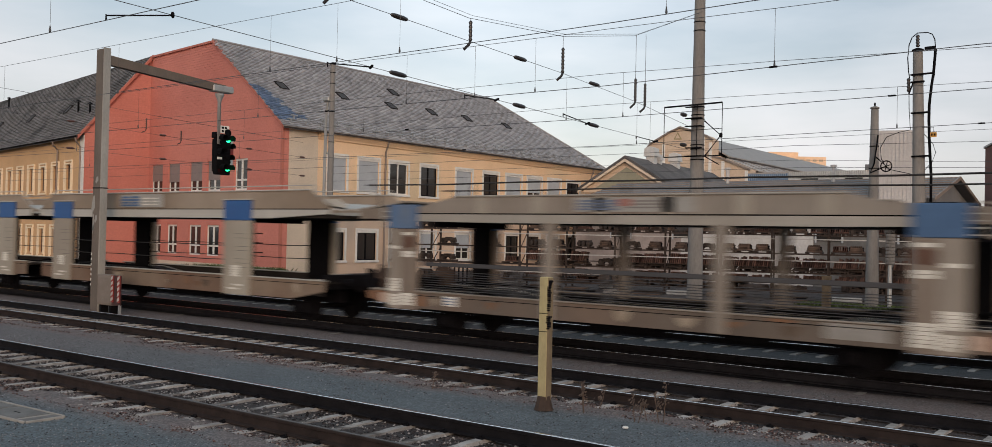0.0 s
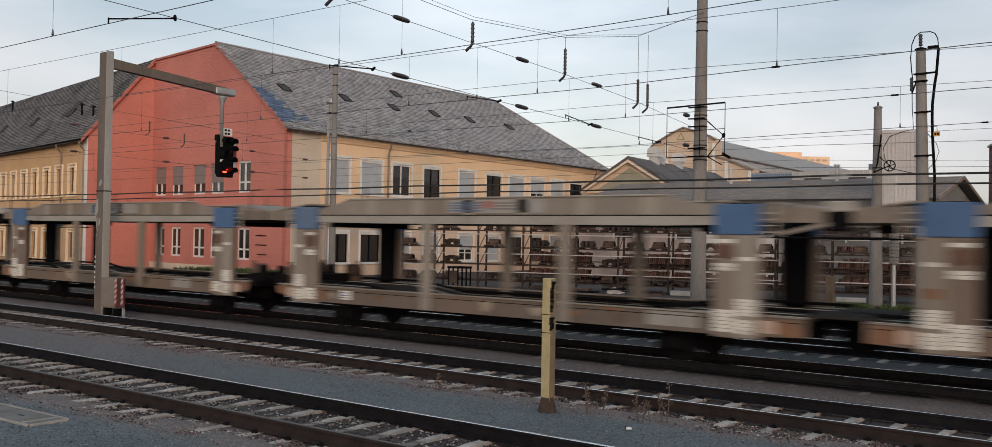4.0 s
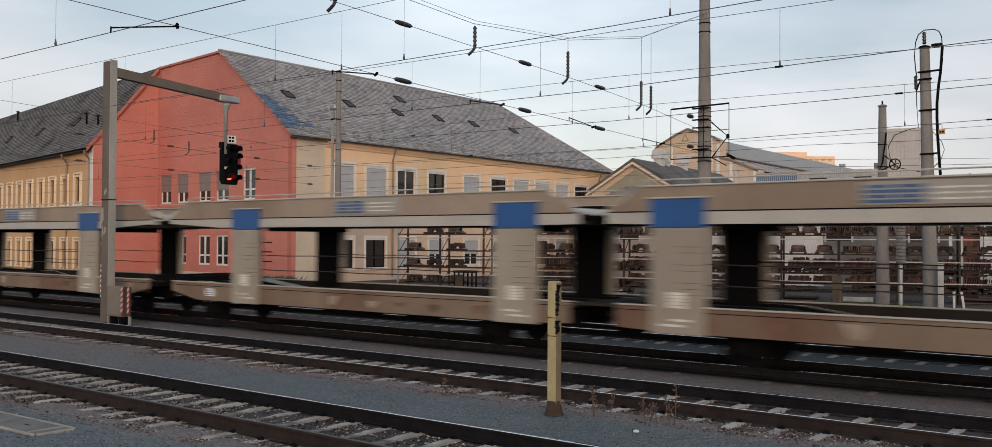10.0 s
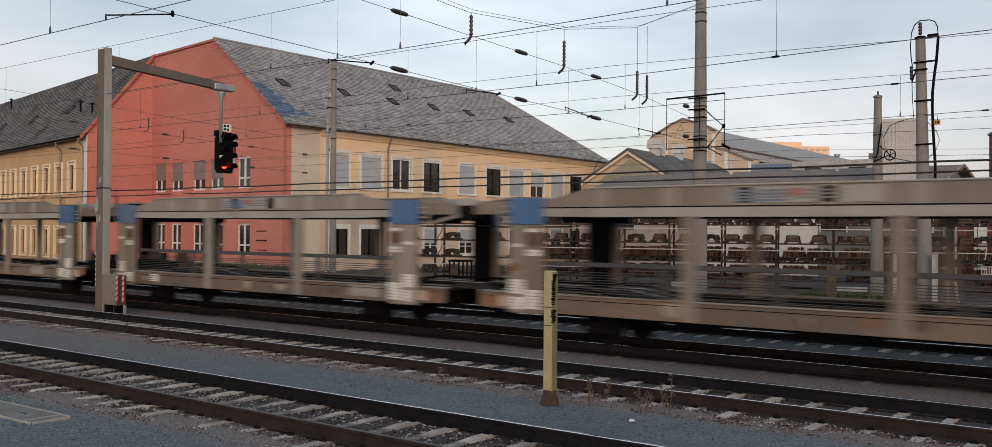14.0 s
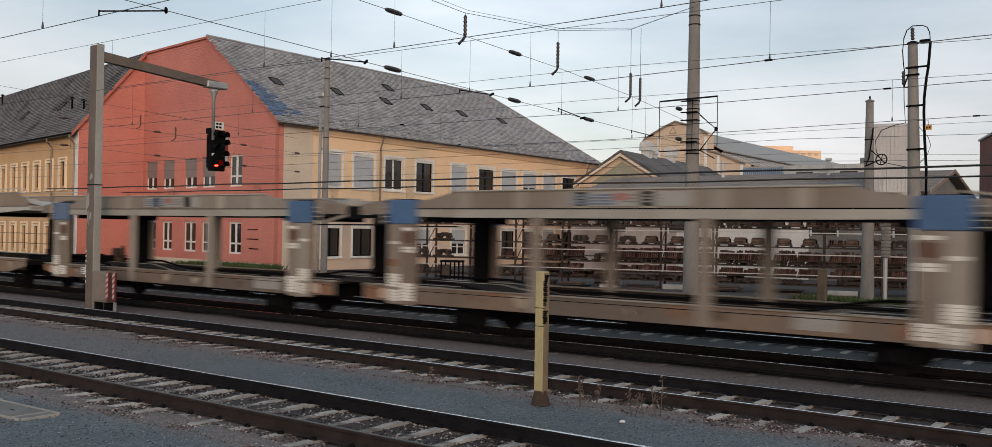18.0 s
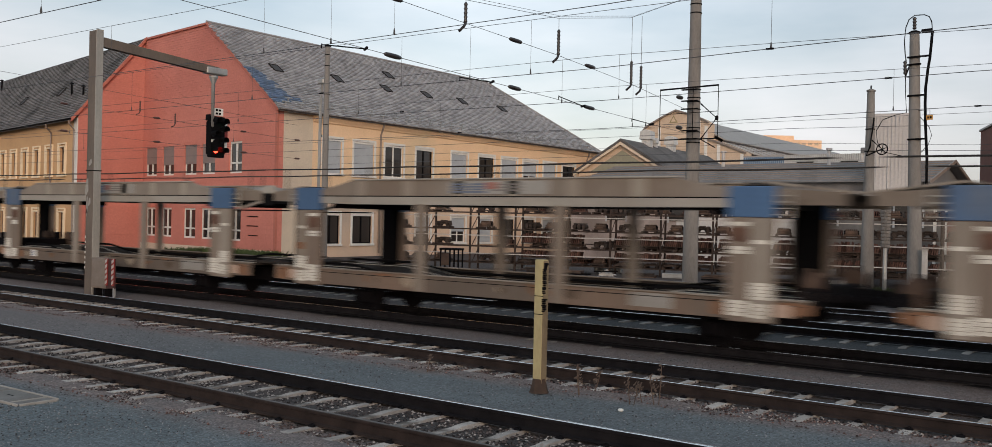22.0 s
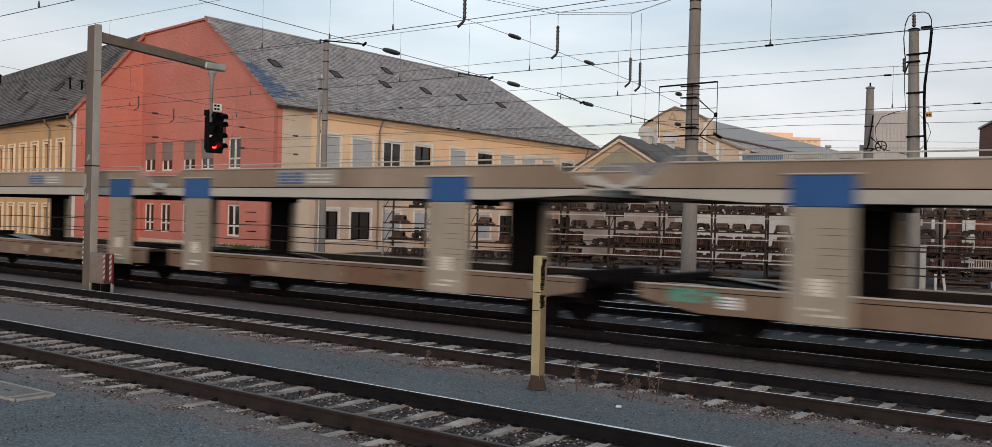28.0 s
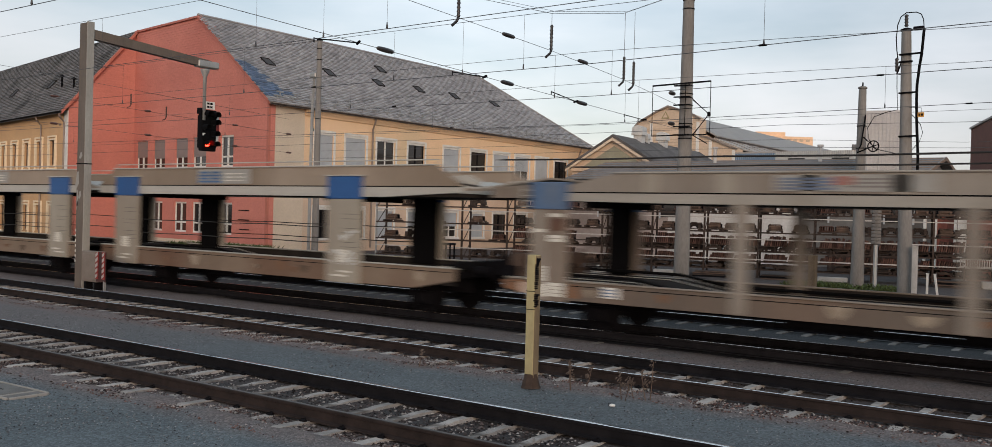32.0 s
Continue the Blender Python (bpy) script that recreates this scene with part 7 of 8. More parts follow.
def frame_mesh(k):
    s = Shape()
    if k == 0:
        s.prism([(-0.75, 0.05), (-0.6, 0.0), (-0.3, 0.0), (-0.2, 0.14), (0.2, 0.14), (0.3, 0.0), (0.6, 0.0), (0.75, 0.05), (0.72, 0.26), (0.3, 0.36), (-0.3, 0.36), (-0.72, 0.26)], "y", -0.12, 0.12)
        s.lathe([(0.13, -0.2), (0.13, 0.2)], (-0.5, 0, 0.12), "y", 10).lathe([(0.13, -0.2), (0.13, 0.2)], (0.5, 0, 0.12), "y", 10)
        s.box(-0.26, 0.24, -0.18, 0.16, 0.36, 0.43, 0.015).box(-0.66, -0.4, -0.17, 0.17, 0.27, 0.37, 0.01).box(0.38, 0.64, -0.17, 0.17, 0.27, 0.4, 0.01)
        for x in (-0.2, -0.07, 0.06, 0.19):
            s.lathe([(0.035, -0.2), (0.035, -0.12)], (x, 0, 0.26), "y", 6)
    elif k == 1:
        s.box(-0.62, 0.62, -0.3, 0.3, 0.0, 0.1, 0.02).box(-0.5, 0.46, -0.26, 0.26, 0.1, 0.32, 0.02)
        for i in range(6):
            c = -0.42 + 0.158 * i
            s.prism([(c - 0.06, 0.32), (c + 0.06, 0.32), (c + 0.035, 0.44), (c - 0.035, 0.44)], "y", -0.2, 0.22)
        s.box(-0.56, 0.52, -0.31, -0.26, 0.2, 0.24).lathe([(0.08, -0.34), (0.08, -0.26)], (-0.4, 0, 0.17), "y", 8).lathe([(0.08, -0.34), (0.08, -0.26)], (0.36, 0, 0.17), "y", 8)
    elif k == 3:
        s.box(-0.6, 0.6, -0.2, 0.2, 0.0, 0.1, 0.02)
        for i in range(7):
            c = -0.5 + 0.165 * i
            s.prism([(c - 0.05, 0.1), (c + 0.03, 0.1), (c + 0.06, 0.34), (c, 0.36)], "y", -0.22, 0.2)
        s.box(-0.55, 0.5, -0.05, 0.05, 0.36, 0.4, 0.01)
    elif k == 4:
        # low flat yoke
        s.prism([(-0.7, 0.0), (0.7, 0.0), (0.62, 0.1), (0.2, 0.13), (0.14, 0.18), (-0.14, 0.18), (-0.2, 0.13), (-0.62, 0.1)], "y", -0.3, 0.3)
        s.lathe([(0.07, -0.36), (0.07, 0.36)], (-0.5, 0, 0.1), "y", 8).lathe([(0.07, -0.36), (0.07, 0.36)], (0.5, 0, 0.1), "y", 8)
    else:
        for i in range(3):
            s.lathe([(0.17, -0.35), (0.17, 0.35)], (-0.42 + 0.42 * i, 0, 0.17), "y", 12)
        s.box(-0.62, 0.62, -0.08, 0.08, 0.34, 0.42, 0.02)
    s.v = [(x * 0.52, y, z * 0.66) for x, y, z in s.v]
    return s.done("frame", ("bogie", "wood_iron", "bogie", "block_rust", "bogie")[k])


M["block_rust"] = material("red_brown_cast_iron", (0.132, 0.07, 0.054), (0.055, 0.032, 0.027), 0.9, 0.1, scale=4, fine=30, island=0.5)
M["wood_iron"] = material("rust_brown_casting", (0.145, 0.097, 0.074), (0.055, 0.04, 0.033), 0.85, 0.1, scale=3, fine=30, island=0.4)
FRAMES = [frame_mesh(k) for k in range(5)]
SKID = Shape().box(-0.34, -0.25, -0.6, 0.45, 0, 0.08).box(0.25, 0.34, -0.6, 0.45, 0, 0.08).box(-0.36, 0.36, -0.5, -0.4, 0.05, 0.09).done("skid", "rack_iron")
COIL = Shape().lathe([(0.1, 0.1), (0.12, 0.16), (0.1, 0.2), (0.12, 0.26), (0.1, 0.3)], (0, 0, 0), "z", 10).done("spring_coil", "dark")
rnd = random.Random(11)
rack()
for i in range(BAYS):
    low = i >= 5 or i == 3
    for j, z in enumerate(SHELVES):
        flat = low and j < 2
        for k in (0.19, 0.5, 0.81) if flat or (i > 4 and j == 3) or (i > 6 and i % 2) else (0.3, 0.76):
            if i == 1 and k > 0.4 or rnd.random() < 0.07:
                continue
            kind = 4 if flat else rnd.choice((0, 0, 1, 1, 1, 3, 3, 2))
            if i >= 3 and j != 2 and rnd.random() < 0.7:
                iron_part(rnd.choice((4, 4, 0, 1)) if flat else rnd.choice((0, 1, 3)), RACK @ pose(BAY * (i + k + 0.2) - 0.05, 1.15, z), rnd.uniform(-4, 4))
            iron_part(kind, RACK @ pose(BAY * (i + k) + rnd.uniform(-0.06, 0.06), 0.5, z), rnd.uniform(-5, 5) + (180 * rnd.randint(0, 1) if flat else 0))


def block_row(u, z, wid, height):
    """A row of ribbed brake blocks leaning on one another."""
    s = Shape()
    n = int(wid / 0.085)
    for i in range(n):
        c = -wid / 2 + (i + 0.5) * wid / n
        h = height * rnd.choice((1.0, 1.0, 0.95, 0.9, 0.72))
        s.prism([(c - 0.06, 0), (c - 0.005, 0), (c + 0.06, h), (c + 0.005, h)], "y", rnd.uniform(0.0, 0.05), 0.38)
        s.prism([(c - 0.02, 0), (c + 0.04, 0), (c + 0.1, h * 0.93), (c + 0.04, h * 0.93)], "y", 0.42, 0.8)
    b = thing("brake_block_row", RACK @ pose(u, 0.05, z), "row of rusty red ribbed brake blocks on a tray", "machine part", "rows of brake blocks")
    part("block", s.done("block", "block_rust"), b)["kind"] = "stuff"


for i in range(3, BAYS):
    for z, h in zip(TRAYS, (0.36, 0.46)):
        wid = (0.8, 0.62)[i - 3] if i < 5 else 1.05
        for k in (0.3, 0.74) if i != 4 else (0.22,):
            if rnd.random() < 0.93:
                block_row(BAY * (i + k), z, min(wid, 0.95) + rnd.uniform(-0.08, 0.05), h * rnd.uniform(0.86, 1.0))


def work_table():
    t = thing("work_table", RACK @ pose(4.05, -0.75, 0), "dark iron work table beside the rack", "table")
    part("top", Shape().box(-0.52, 0.52, -0.32, 0.32, 0.93, 1.03, 0.01).done("top", "dark"), t)
    for x in (-0.46, 0.02, 0.46):
        for y in (-0.26, 0.26):
            part("leg", Shape().box(x - 0.03, x + 0.03, y - 0.03, y + 0.03, 0, 0.93).done("leg", "dark"), t)
    part("side_plate", Shape().box(-0.46, 0.02, -0.28, -0.24, 0.2, 0.8).done("side_plate", "rust"), t, None, "rusty side plate")


def plate_stack(u, y, wid, n, seed):
    """Dark steel plates and bars piled on the ground."""
    r = random.Random(seed)
    b = thing("plate_stack", RACK @ pose(u, y, 0), "low pile of dark steel plates before the rack", "metal stack", "piles of plates")
    for i in range(n):
        w = wid * r.uniform(0.7, 1.0)
        x = r.uniform(-0.12, 0.12)
        part("plate", Shape().box(x - w / 2, x + w / 2, -0.35, 0.35 - r.uniform(0, 0.2), i * 0.07, i * 0.07 + 0.055, 0.008).done("plate", ("dark", "bogie", "rust")[r.randint(0, 2)]), b)


def kerb_block(u, y, wid, h):
    b = thing("concrete_block", RACK @ pose(u, y, 0), "pale grey concrete block on the ground beside the rack", "concrete block", "concrete blocks")
    part("block", Shape().box(-wid / 2, wid / 2, -0.2, 0.2, 0, h, 0.02).done("block", "slab_pale"), b)


def sheet_bundle():
    r = random.Random(8)
    s = Shape()
    s.lathe([(0.5, 0.0), (0.56, 0.08), (0.45, 0.2), (0.25, 0.29), (0.04, 0.32)], n=14)
    s.v = [(x * r.uniform(0.45, 0.95), y * r.uniform(0.4, 0.7), z * r.uniform(0.4, 1.0)) for x, y, z in s.v]
    b = thing("sheet_bundle", RACK @ pose(11.8, -0.9, 0), "crumpled off-white plastic sheet lying before the rack", "plastic sheet")
    part("sheet", s.done("sheet", "bar_white"), b)
    part("weight_bar", Shape().beam((-0.5, -0.3, 0.2), (0.6, -0.2, 0.24), 0.07, 0.07).done("weight_bar", "dark"), b, None, "dark iron bar lying on it")


M["slab_pale"] = material("pale_cast_concrete", (0.36, 0.355, 0.34), (0.25, 0.245, 0.235), 0.9, scale=2, fine=20, bump=0.2)
work_table()
for u, y, wid, n, sd in ((8.6, -0.8, 1.7, 4, 1), (10.2, -0.75, 1.3, 3, 2), (13.4, -0.7, 1.6, 3, 3), (16.9, -0.8, 1.8, 4, 4), (19.6, -0.7, 1.5, 3, 5), (26.6, -0.8, 1.9, 4, 6)):
    plate_stack(u, y, wid, n, sd)
for u, y, wid, h in ((6.1, 1.9, 1.6, 0.36), (14.75, -0.5, 0.9, 0.22), (21.9, -0.5, 1.2, 0.2), (28.2, -0.7, 1.3, 0.3), (11.2, 1.8, 1.3, 0.3)):
    kerb_block(u, y, wid, h)
sheet_bundle()


# ---- buildings and yard beyond ----
M["vent_pale"] = material("pale_zinc_sheet", (0.62, 0.6, 0.57), (0.5, 0.485, 0.46), 0.5, 0.3, scale=1.5, fine=12)
def gabled(name, at, ang, w, d, h, rise, wall, roof, label, over=0.4):
    """A plain house: gable towards -y, ridge along y."""
    b = thing(name, pose(*at, 0, 0, ang), label, "building")
    s = Shape().prism([(-w / 2, 0), (w / 2, 0), (w / 2, h), (0, h + rise), (-w / 2, h)], "y", 0, d)
    part("wall", s.done("wall", wall), b)
    for sx in (-1, 1):
        o = [(0, h + rise + 0.02), (sx * (w / 2 + over), h - rise * over / (w / 2) + 0.02), (sx * (w / 2 + over), h - rise * over / (w / 2) + 0.22), (0, h + rise + 0.24)]
        part("roof_slope", Shape().prism(o, "y", -over, d + over).done("roof_slope", roof), b, None, "dark pitched roof slope")
        v = [(0, h + rise - 0.02), (sx * (w / 2 + over), h - rise * over / (w / 2) - 0.02), (sx * (w / 2 + over), h - rise * over / (w / 2) - 0.2), (0, h + rise - 0.24)]
        part("verge_board", Shape().prism(v, "y", -over - 0.05, -over + 0.05).done("verge_board", "pale"), b, None, "pale cream verge board")
    return b


gb = gabled("gate_house", (-37.83, 65.13, GROUND), 6, 7.2, 19.2, 6.47, 2.2, "hall", "slate_old", "small cream house with dark roof and olive gable")
part("pediment", Shape().prism([(-2.75, 6.35), (2.75, 6.35), (0, 8.02)], "y", -0.06, -0.004).done("pediment", "olive"), gb, None, "olive gable field")
part("fascia", Shape().box(-3.6, 3.6, -0.2, -0.064, 6.05, 6.3, 0.02).done("fascia", "hall"), gb)
for y, sz in ((4.4, 1.0), (5.9, 0.62), (9.6, 0.95)):
    vt = Shape().box(0.2 - 0.35 * sz, 0.2 + 0.35 * sz, y - 0.35 * sz, y + 0.35 * sz, 8.2, 8.7 + 0.7 * sz)
    vt.prism([(0.2 - 0.5 * sz, 8.7 + 0.5 * sz), (0.2 + 0.5 * sz, 8.7 + 0.5 * sz), (0.2 + 0.42 * sz, 8.7 + 1.15 * sz), (0.2, 8.7 + 1.3 * sz), (0.2 - 0.42 * sz, 8.7 + 1.15 * sz)], "y", y - 0.5 * sz, y + 0.5 * sz)
    part("roof_ventilator", vt.done("roof_ventilator", "vent_pale"), gb, None, "pale hooded roof ventilator")


def big_hall():
    b = thing("factory_hall", pose(-58.6, 117.5, GROUND, 0, 0, 2), "large cream factory hall with long grey roof", "building")
    front = [(-6.3, 0), (8.4, 0), (8.4, 11.7), (4.42, 13.3), (3.2, 13.6), (3.2, 15.77), (2.38, 16.31), (-0.05, 17.21), (-1.42, 17.64), (-3.09, 16.97), (-5.82, 15.57), (-6.3, 15.0)]
    part("front_wall", Shape().prism(front, "y", 0, 2).done("front_wall", "hall"), b)
    for (x0, z0), (x1, z1) in zip(front[2:], front[3:]):
        if x1 < x0:
            part("coping", Shape().beam((x0, -0.1, z0), (x1, -0.1, z1), 0.35, 0.22).done("coping", "zinc"), b)
    part("hall_body", Shape().prism([(-6, 0), (8.2, 0), (8.2, 11.4), (4.3, 13.2), (-1.4, 16.6), (-6, 14.4)], "y", 2, 78).done("hall_body", "hall"), b)
    part("roof_slope", Shape().prism([(-1.4, 16.75), (4.6, 13.6), (4.6, 13.75), (-1.4, 17.0)], "y", 2.05, 78.2).done("roof_slope", "roof_metal"), b, None, "long grey sheet roof")
    part("roof_slope", Shape().prism([(4.3, 13.35), (8.7, 11.6), (8.7, 11.75), (4.3, 13.5)], "y", 2.05, 78.2).done("roof_slope", "roof_pale"), b, None, "lower lean-to roof slope of pale sheet")
    part("roof_eave", Shape().box(4.5, 4.68, 2.0, 78.2, 13.42, 13.6).done("roof_eave", "gutter_dark"), b)
    for i in range(18):
        part("roof_seam", Shape().beam((4.4, 5.0 + 4 * i, 13.52), (8.6, 5.0 + 4 * i, 11.82), 0.12, 0.06).done("roof_seam", "zinc"), b)
    for x, z0, z1 in ((-3.83, 11.0, 15.4), (1.9, 9.0, 16.2), (2.9, 9.0, 15.4), (4.7, 8.0, 12.9), (7.9, 8.0, 11.6)):
        part("pilaster", Shape().box(x - 0.2, x + 0.2, -0.12, -0.004, z0, z1).done("pilaster", "white"), b, None, "pale pilaster strip")
    for z in np.arange(8.6, 16.0, 0.75):
        part("wall_joint", Shape().box(-6.1, 3.0, -0.03, -0.004, z, z + 0.06).done("wall_joint", "hall_joint"), b)
    part("hall_sign", Shape().prism([(-2.4, 16.0), (-1.2, 16.0), (-1.8, 17.0)], "y", -0.08, -0.034).done("hall_sign", "yellow"), b, None, "small triangular yellow sign")
    part("hall_sign", Shape().prism([(-2.15, 16.13), (-1.45, 16.13), (-1.8, 16.75)], "y", -0.1, -0.082).done("hall_sign", "hall"), b)


M["hall_joint"] = material("shadowed_wall_joint", (0.45, 0.335, 0.24), (0.38, 0.28, 0.2), 0.9, scale=0.5)
M["roof_pale"] = material("pale_sheet_roof", (0.4, 0.36, 0.32), (0.32, 0.29, 0.26), 0.65, 0.1, scale=0.6, fine=8)
big_hall()
# low sun on the tower is put into its orange base colour
M["tower"] = material("sun_tinted_render", (0.88, 0.62, 0.42), (0.8, 0.52, 0.33), 0.9, scale=0.05, fine=1)
tw = thing("tower_block", pose(-148, 393, GROUND, 0, 0, 38), "distant tower block, its render coloured orange as if in low sun", "building")
part("block", Shape().box(-11.5, 13.0, 0, 14, 0, 38.3, 0.1).done("block", "tower"), tw)
part("roof_storey", Shape().box(-10.5, 2, 2, 12, 38.3, 40.2, 0.1).done("roof_storey", "tower"), tw)
for i in range(9):
    part("window_band", Shape().box(-11.2 + 2.65 * i, -9.6 + 2.65 * i, -0.06, -0.004, 36.2, 37.2).done("window_band", "hall"), tw)


M["slat_blue"] = material("pale_blue_slat", (0.4, 0.46, 0.52), (0.32, 0.38, 0.44), 0.6, scale=2)
M["teal"] = material("teal_sheet", (0.13, 0.2, 0.31), (0.1, 0.16, 0.25), 0.6, 0.1, scale=0.8)


M["shed_roof"] = material("weathered_sheet_roof", (0.2, 0.198, 0.2), (0.145, 0.143, 0.145), 0.75, scale=0.8, fine=12, bump=0.1)


def low_sheds():
    """Low workshop sheds behind the racks."""
    a = thing("low_shed", (-25.3, 70.0, GROUND), "low shed with teal and translucent corrugated walls", "building")
    part("wall", Shape().box(-4.75, 4.3, 0, 9, 0, 7.62).done("wall", "silo"), a)
    part("teal_cladding", Shape().box(-4.7, -1.57, -0.05, -0.004, 6.5, 7.6).done("teal_cladding", "teal"), a, None, "teal blue lattice cladding")
    for i in range(20):
        x = -4.66 + 0.155 * i
        part("slat", Shape().beam((x, -0.07, 6.55), (x + 0.12, -0.07, 7.58), 0.03, 0.03).done("slat", "slat_blue"), a, None, "thin pale blue lattice slat")
    for i in range(37):
        part("rib", Shape().box(-1.52 + 0.155 * i, -1.43 + 0.155 * i, -0.07, -0.004, 7.22, 7.7).done("rib", "vent_pale"), a, None, "pale corrugation rib")
    for x0, x1 in ((-1.55, -0.6), (0.68, 2.6), (3.87, 4.3)):
        part("sheet", Shape().box(x0, x1, -0.06, -0.004, 6.8, 7.2).done("sheet", "vent_pale"), a, None, "pale translucent wall sheet")
    for x0, x1 in ((-0.58, 0.66), (2.62, 3.85)):
        part("window", Shape().box(x0, x1, -0.05, -0.004, 7.0, 7.2).done("window", "pane"), a, None, "narrow dark window")
    part("roof", Shape().prism([(0.0, 7.63), (9.4, 7.63), (9.4, 7.85), (0.0, 7.72)], "x", -4.75, 4.3).done("roof", "roof_pale"), a, None, "flat pale shed roof")
    part("roof_box", Shape().box(3.9, 4.9, 0.3, 1.5, 7.65, 8.15, 0.02).done("roof_box", "shed_roof"), a, None, "small grey plant box on the roof")
    b = thing("ribbed_tower", pose(-15.43, 56.0, GROUND, 0, 0, 14), "pale ribbed sheet metal tower", "tower")
    part("shell", Shape().box(-0.95, 0.95, 0, 2.0, 0, 8.86, 0.02).done("shell", "silo"), b)
    for i in range(10):
        part("rib", Shape().box(-0.93 + 0.196 * i, -0.86 + 0.196 * i, -0.05, -0.004, 0, 8.72).done("rib", "silo"), b, None, "vertical sheet rib")
    c = thing("slate_shed", (-24.2, 56.5, GROUND + 0.1), "long low shed with grey ribbed pitched roof", "building")
    part("wall", Shape().prism([(0.4, 0), (10.6, 0), (10.6, 5.0), (5.5, 6.25), (0.4, 5.0)], "x", -12, 10.3).done("wall", "shed_roof"), c)
    for sy in (-1, 1):
        o = [(5.5, 6.36), (5.5 + sy * 5.6, 4.96), (5.5 + sy * 5.6, 5.06), (5.5, 6.48)]
        rf = part("roof_slope", Shape().prism(o, "x", -12.4, 10.8).done("roof_slope", "shed_roof"), c, None, "grey ribbed roof slope")
        for k in range(8):
            f = (k + 0.5) / 8
            y, z = 5.5 + sy * 5.6 * f, 6.48 - 1.42 * f
            part("roof_seam", Shape().box(-12.4, 10.8, y - 0.03, y + 0.03, z - 0.02, z + 0.05).done("roof_seam", "zinc"), rf)
    part("verge_board", Shape().prism([(5.5, 6.51), (11.15, 5.08), (11.15, 4.88), (5.5, 6.3), (-0.15, 4.88), (-0.15, 5.08)], "x", 10.81, 10.9).done("verge_board", "zinc"), c, None, "weathered verge board")
    for x in (-3.0, 4.0):
        part("roof_vent", Shape().lathe([(0.12, 6.2), (0.12, 7.1), (0.2, 7.12), (0.2, 7.25)], (x, 3.6, 0), "z", 8).done("roof_vent", "silo"), c, None, "pale vent pipe")
    d = thing("brick_block", pose(-9.2, 66.0, GROUND, 0, 0, 20), "dark red brick block", "building")
    part("wall", Shape().box(-2.3, 5, 0, 8, 0, 9.2, 0.02).done("wall", "brick"), d)
    part("coping", Shape().box(-2.4, 5.1, -0.1, 8.1, 9.2, 9.35, 0.02).done("coping", "roof_metal"), d)


low_sheds()


M["brick_red"] = material("red_container_paint", (0.24, 0.09, 0.07), (0.17, 0.065, 0.05), 0.75, scale=1.5, fine=20)


M["store_pink"] = material("grimy_pinkish_render", (0.4, 0.335, 0.305), (0.29, 0.24, 0.22), 0.9, scale=0.6, fine=8, bump=0.08, dirt=(0.2, 0.165, 0.15), dirt_at=0.6)
M["store_grey"] = material("grimy_grey_render", (0.2, 0.192, 0.185), (0.12, 0.115, 0.11), 0.9, scale=0.7, fine=8, bump=0.08, dirt=(0.09, 0.08, 0.072), dirt_at=0.58)
M["store_wall"] = material("grimy_white_render", (0.58, 0.555, 0.535), (0.44, 0.42, 0.4), 0.9, scale=0.5, fine=8, bump=0.08, dirt=(0.33, 0.3, 0.27), dirt_at=0.6)


def white_store():
    """Long pale store behind the racks, with stacked containers before it."""
    b = thing("white_store", pose(-22.0, 54.5, GROUND), "long rendered store, partly whitewashed, behind the racks", "building")
    part("wall", Shape().box(-13.5, -5.705, 0.03, 1.7, 0, 4.3).done("wall", "store_pink"), b, None, "grimy pinkish grey rendered wall")
    part("wall", Shape().box(-5.7, 2.6, 0, 1.7, 0, 4.3).done("wall", "store_wall"), b, None, "white rendered wall")
    part("wall", Shape().box(2.605, 24, 0.05, 1.7, 0, 4.3).done("wall", "store_grey"), b, None, "grimy grey rendered wall")
    part("roof", Shape().box(-13.8, 24.3, -0.4, 1.75, 4.32, 4.45).done("roof", "roof_metal"), b)
    for x in (-10.0, -5.5, 3.5, 8.0, 13.0, 18.0):
        w = part("window", Shape().box(x - 0.7, x + 0.7, -0.03, -0.004, 2.6, 3.9).done("window", "pane"), b, None, "dark store window")
        part("window_frame", Shape().box(x - 0.8, x - 0.7, -0.05, -0.004, 2.5, 4.0).box(x + 0.7, x + 0.8, -0.05, -0.004, 2.5, 4.0).box(x - 0.7, x + 0.7, -0.05, -0.004, 3.9, 4.0).done("window_frame", "shutter"), w)


white_store()


def crate(x, y, z, w, d, h, mat, label):
    c = thing("stacked_container", (x, y, GROUND + z), label, "container", "stacked containers")
    part("shell", Shape().box(-w / 2, w / 2, 0, d, 0, h, 0.02).done("shell", mat), c)
    n = int(w / 0.28)
    for i in range(n):
        part("corrugation", Shape().box(-w / 2 + 0.1 + i * 0.28, -w / 2 + 0.22 + i * 0.28, -0.04, -0.003, 0.12, h - 0.12).done("corrugation", mat), c)
    for sx in (-1, 1):
        part("corner_post", Shape().box(*sorted((sx * w / 2, sx * (w / 2 - 0.1))), -0.05, -0.003, 0, h).done("corner_post", mat), c)


for x, z, w, h, mat, label in ((-14.3, 0, 3.0, 1.3, "rust", "rust brown corrugated container"),
                                (-8.3, 0, 5.0, 3.1, "brick_red", "red painted corrugated container"), (-3.0, 0, 5.0, 3.3, "brick_red", "red painted corrugated container")):
    crate(x, 48.5, z, w, 2.2, h, mat, label)


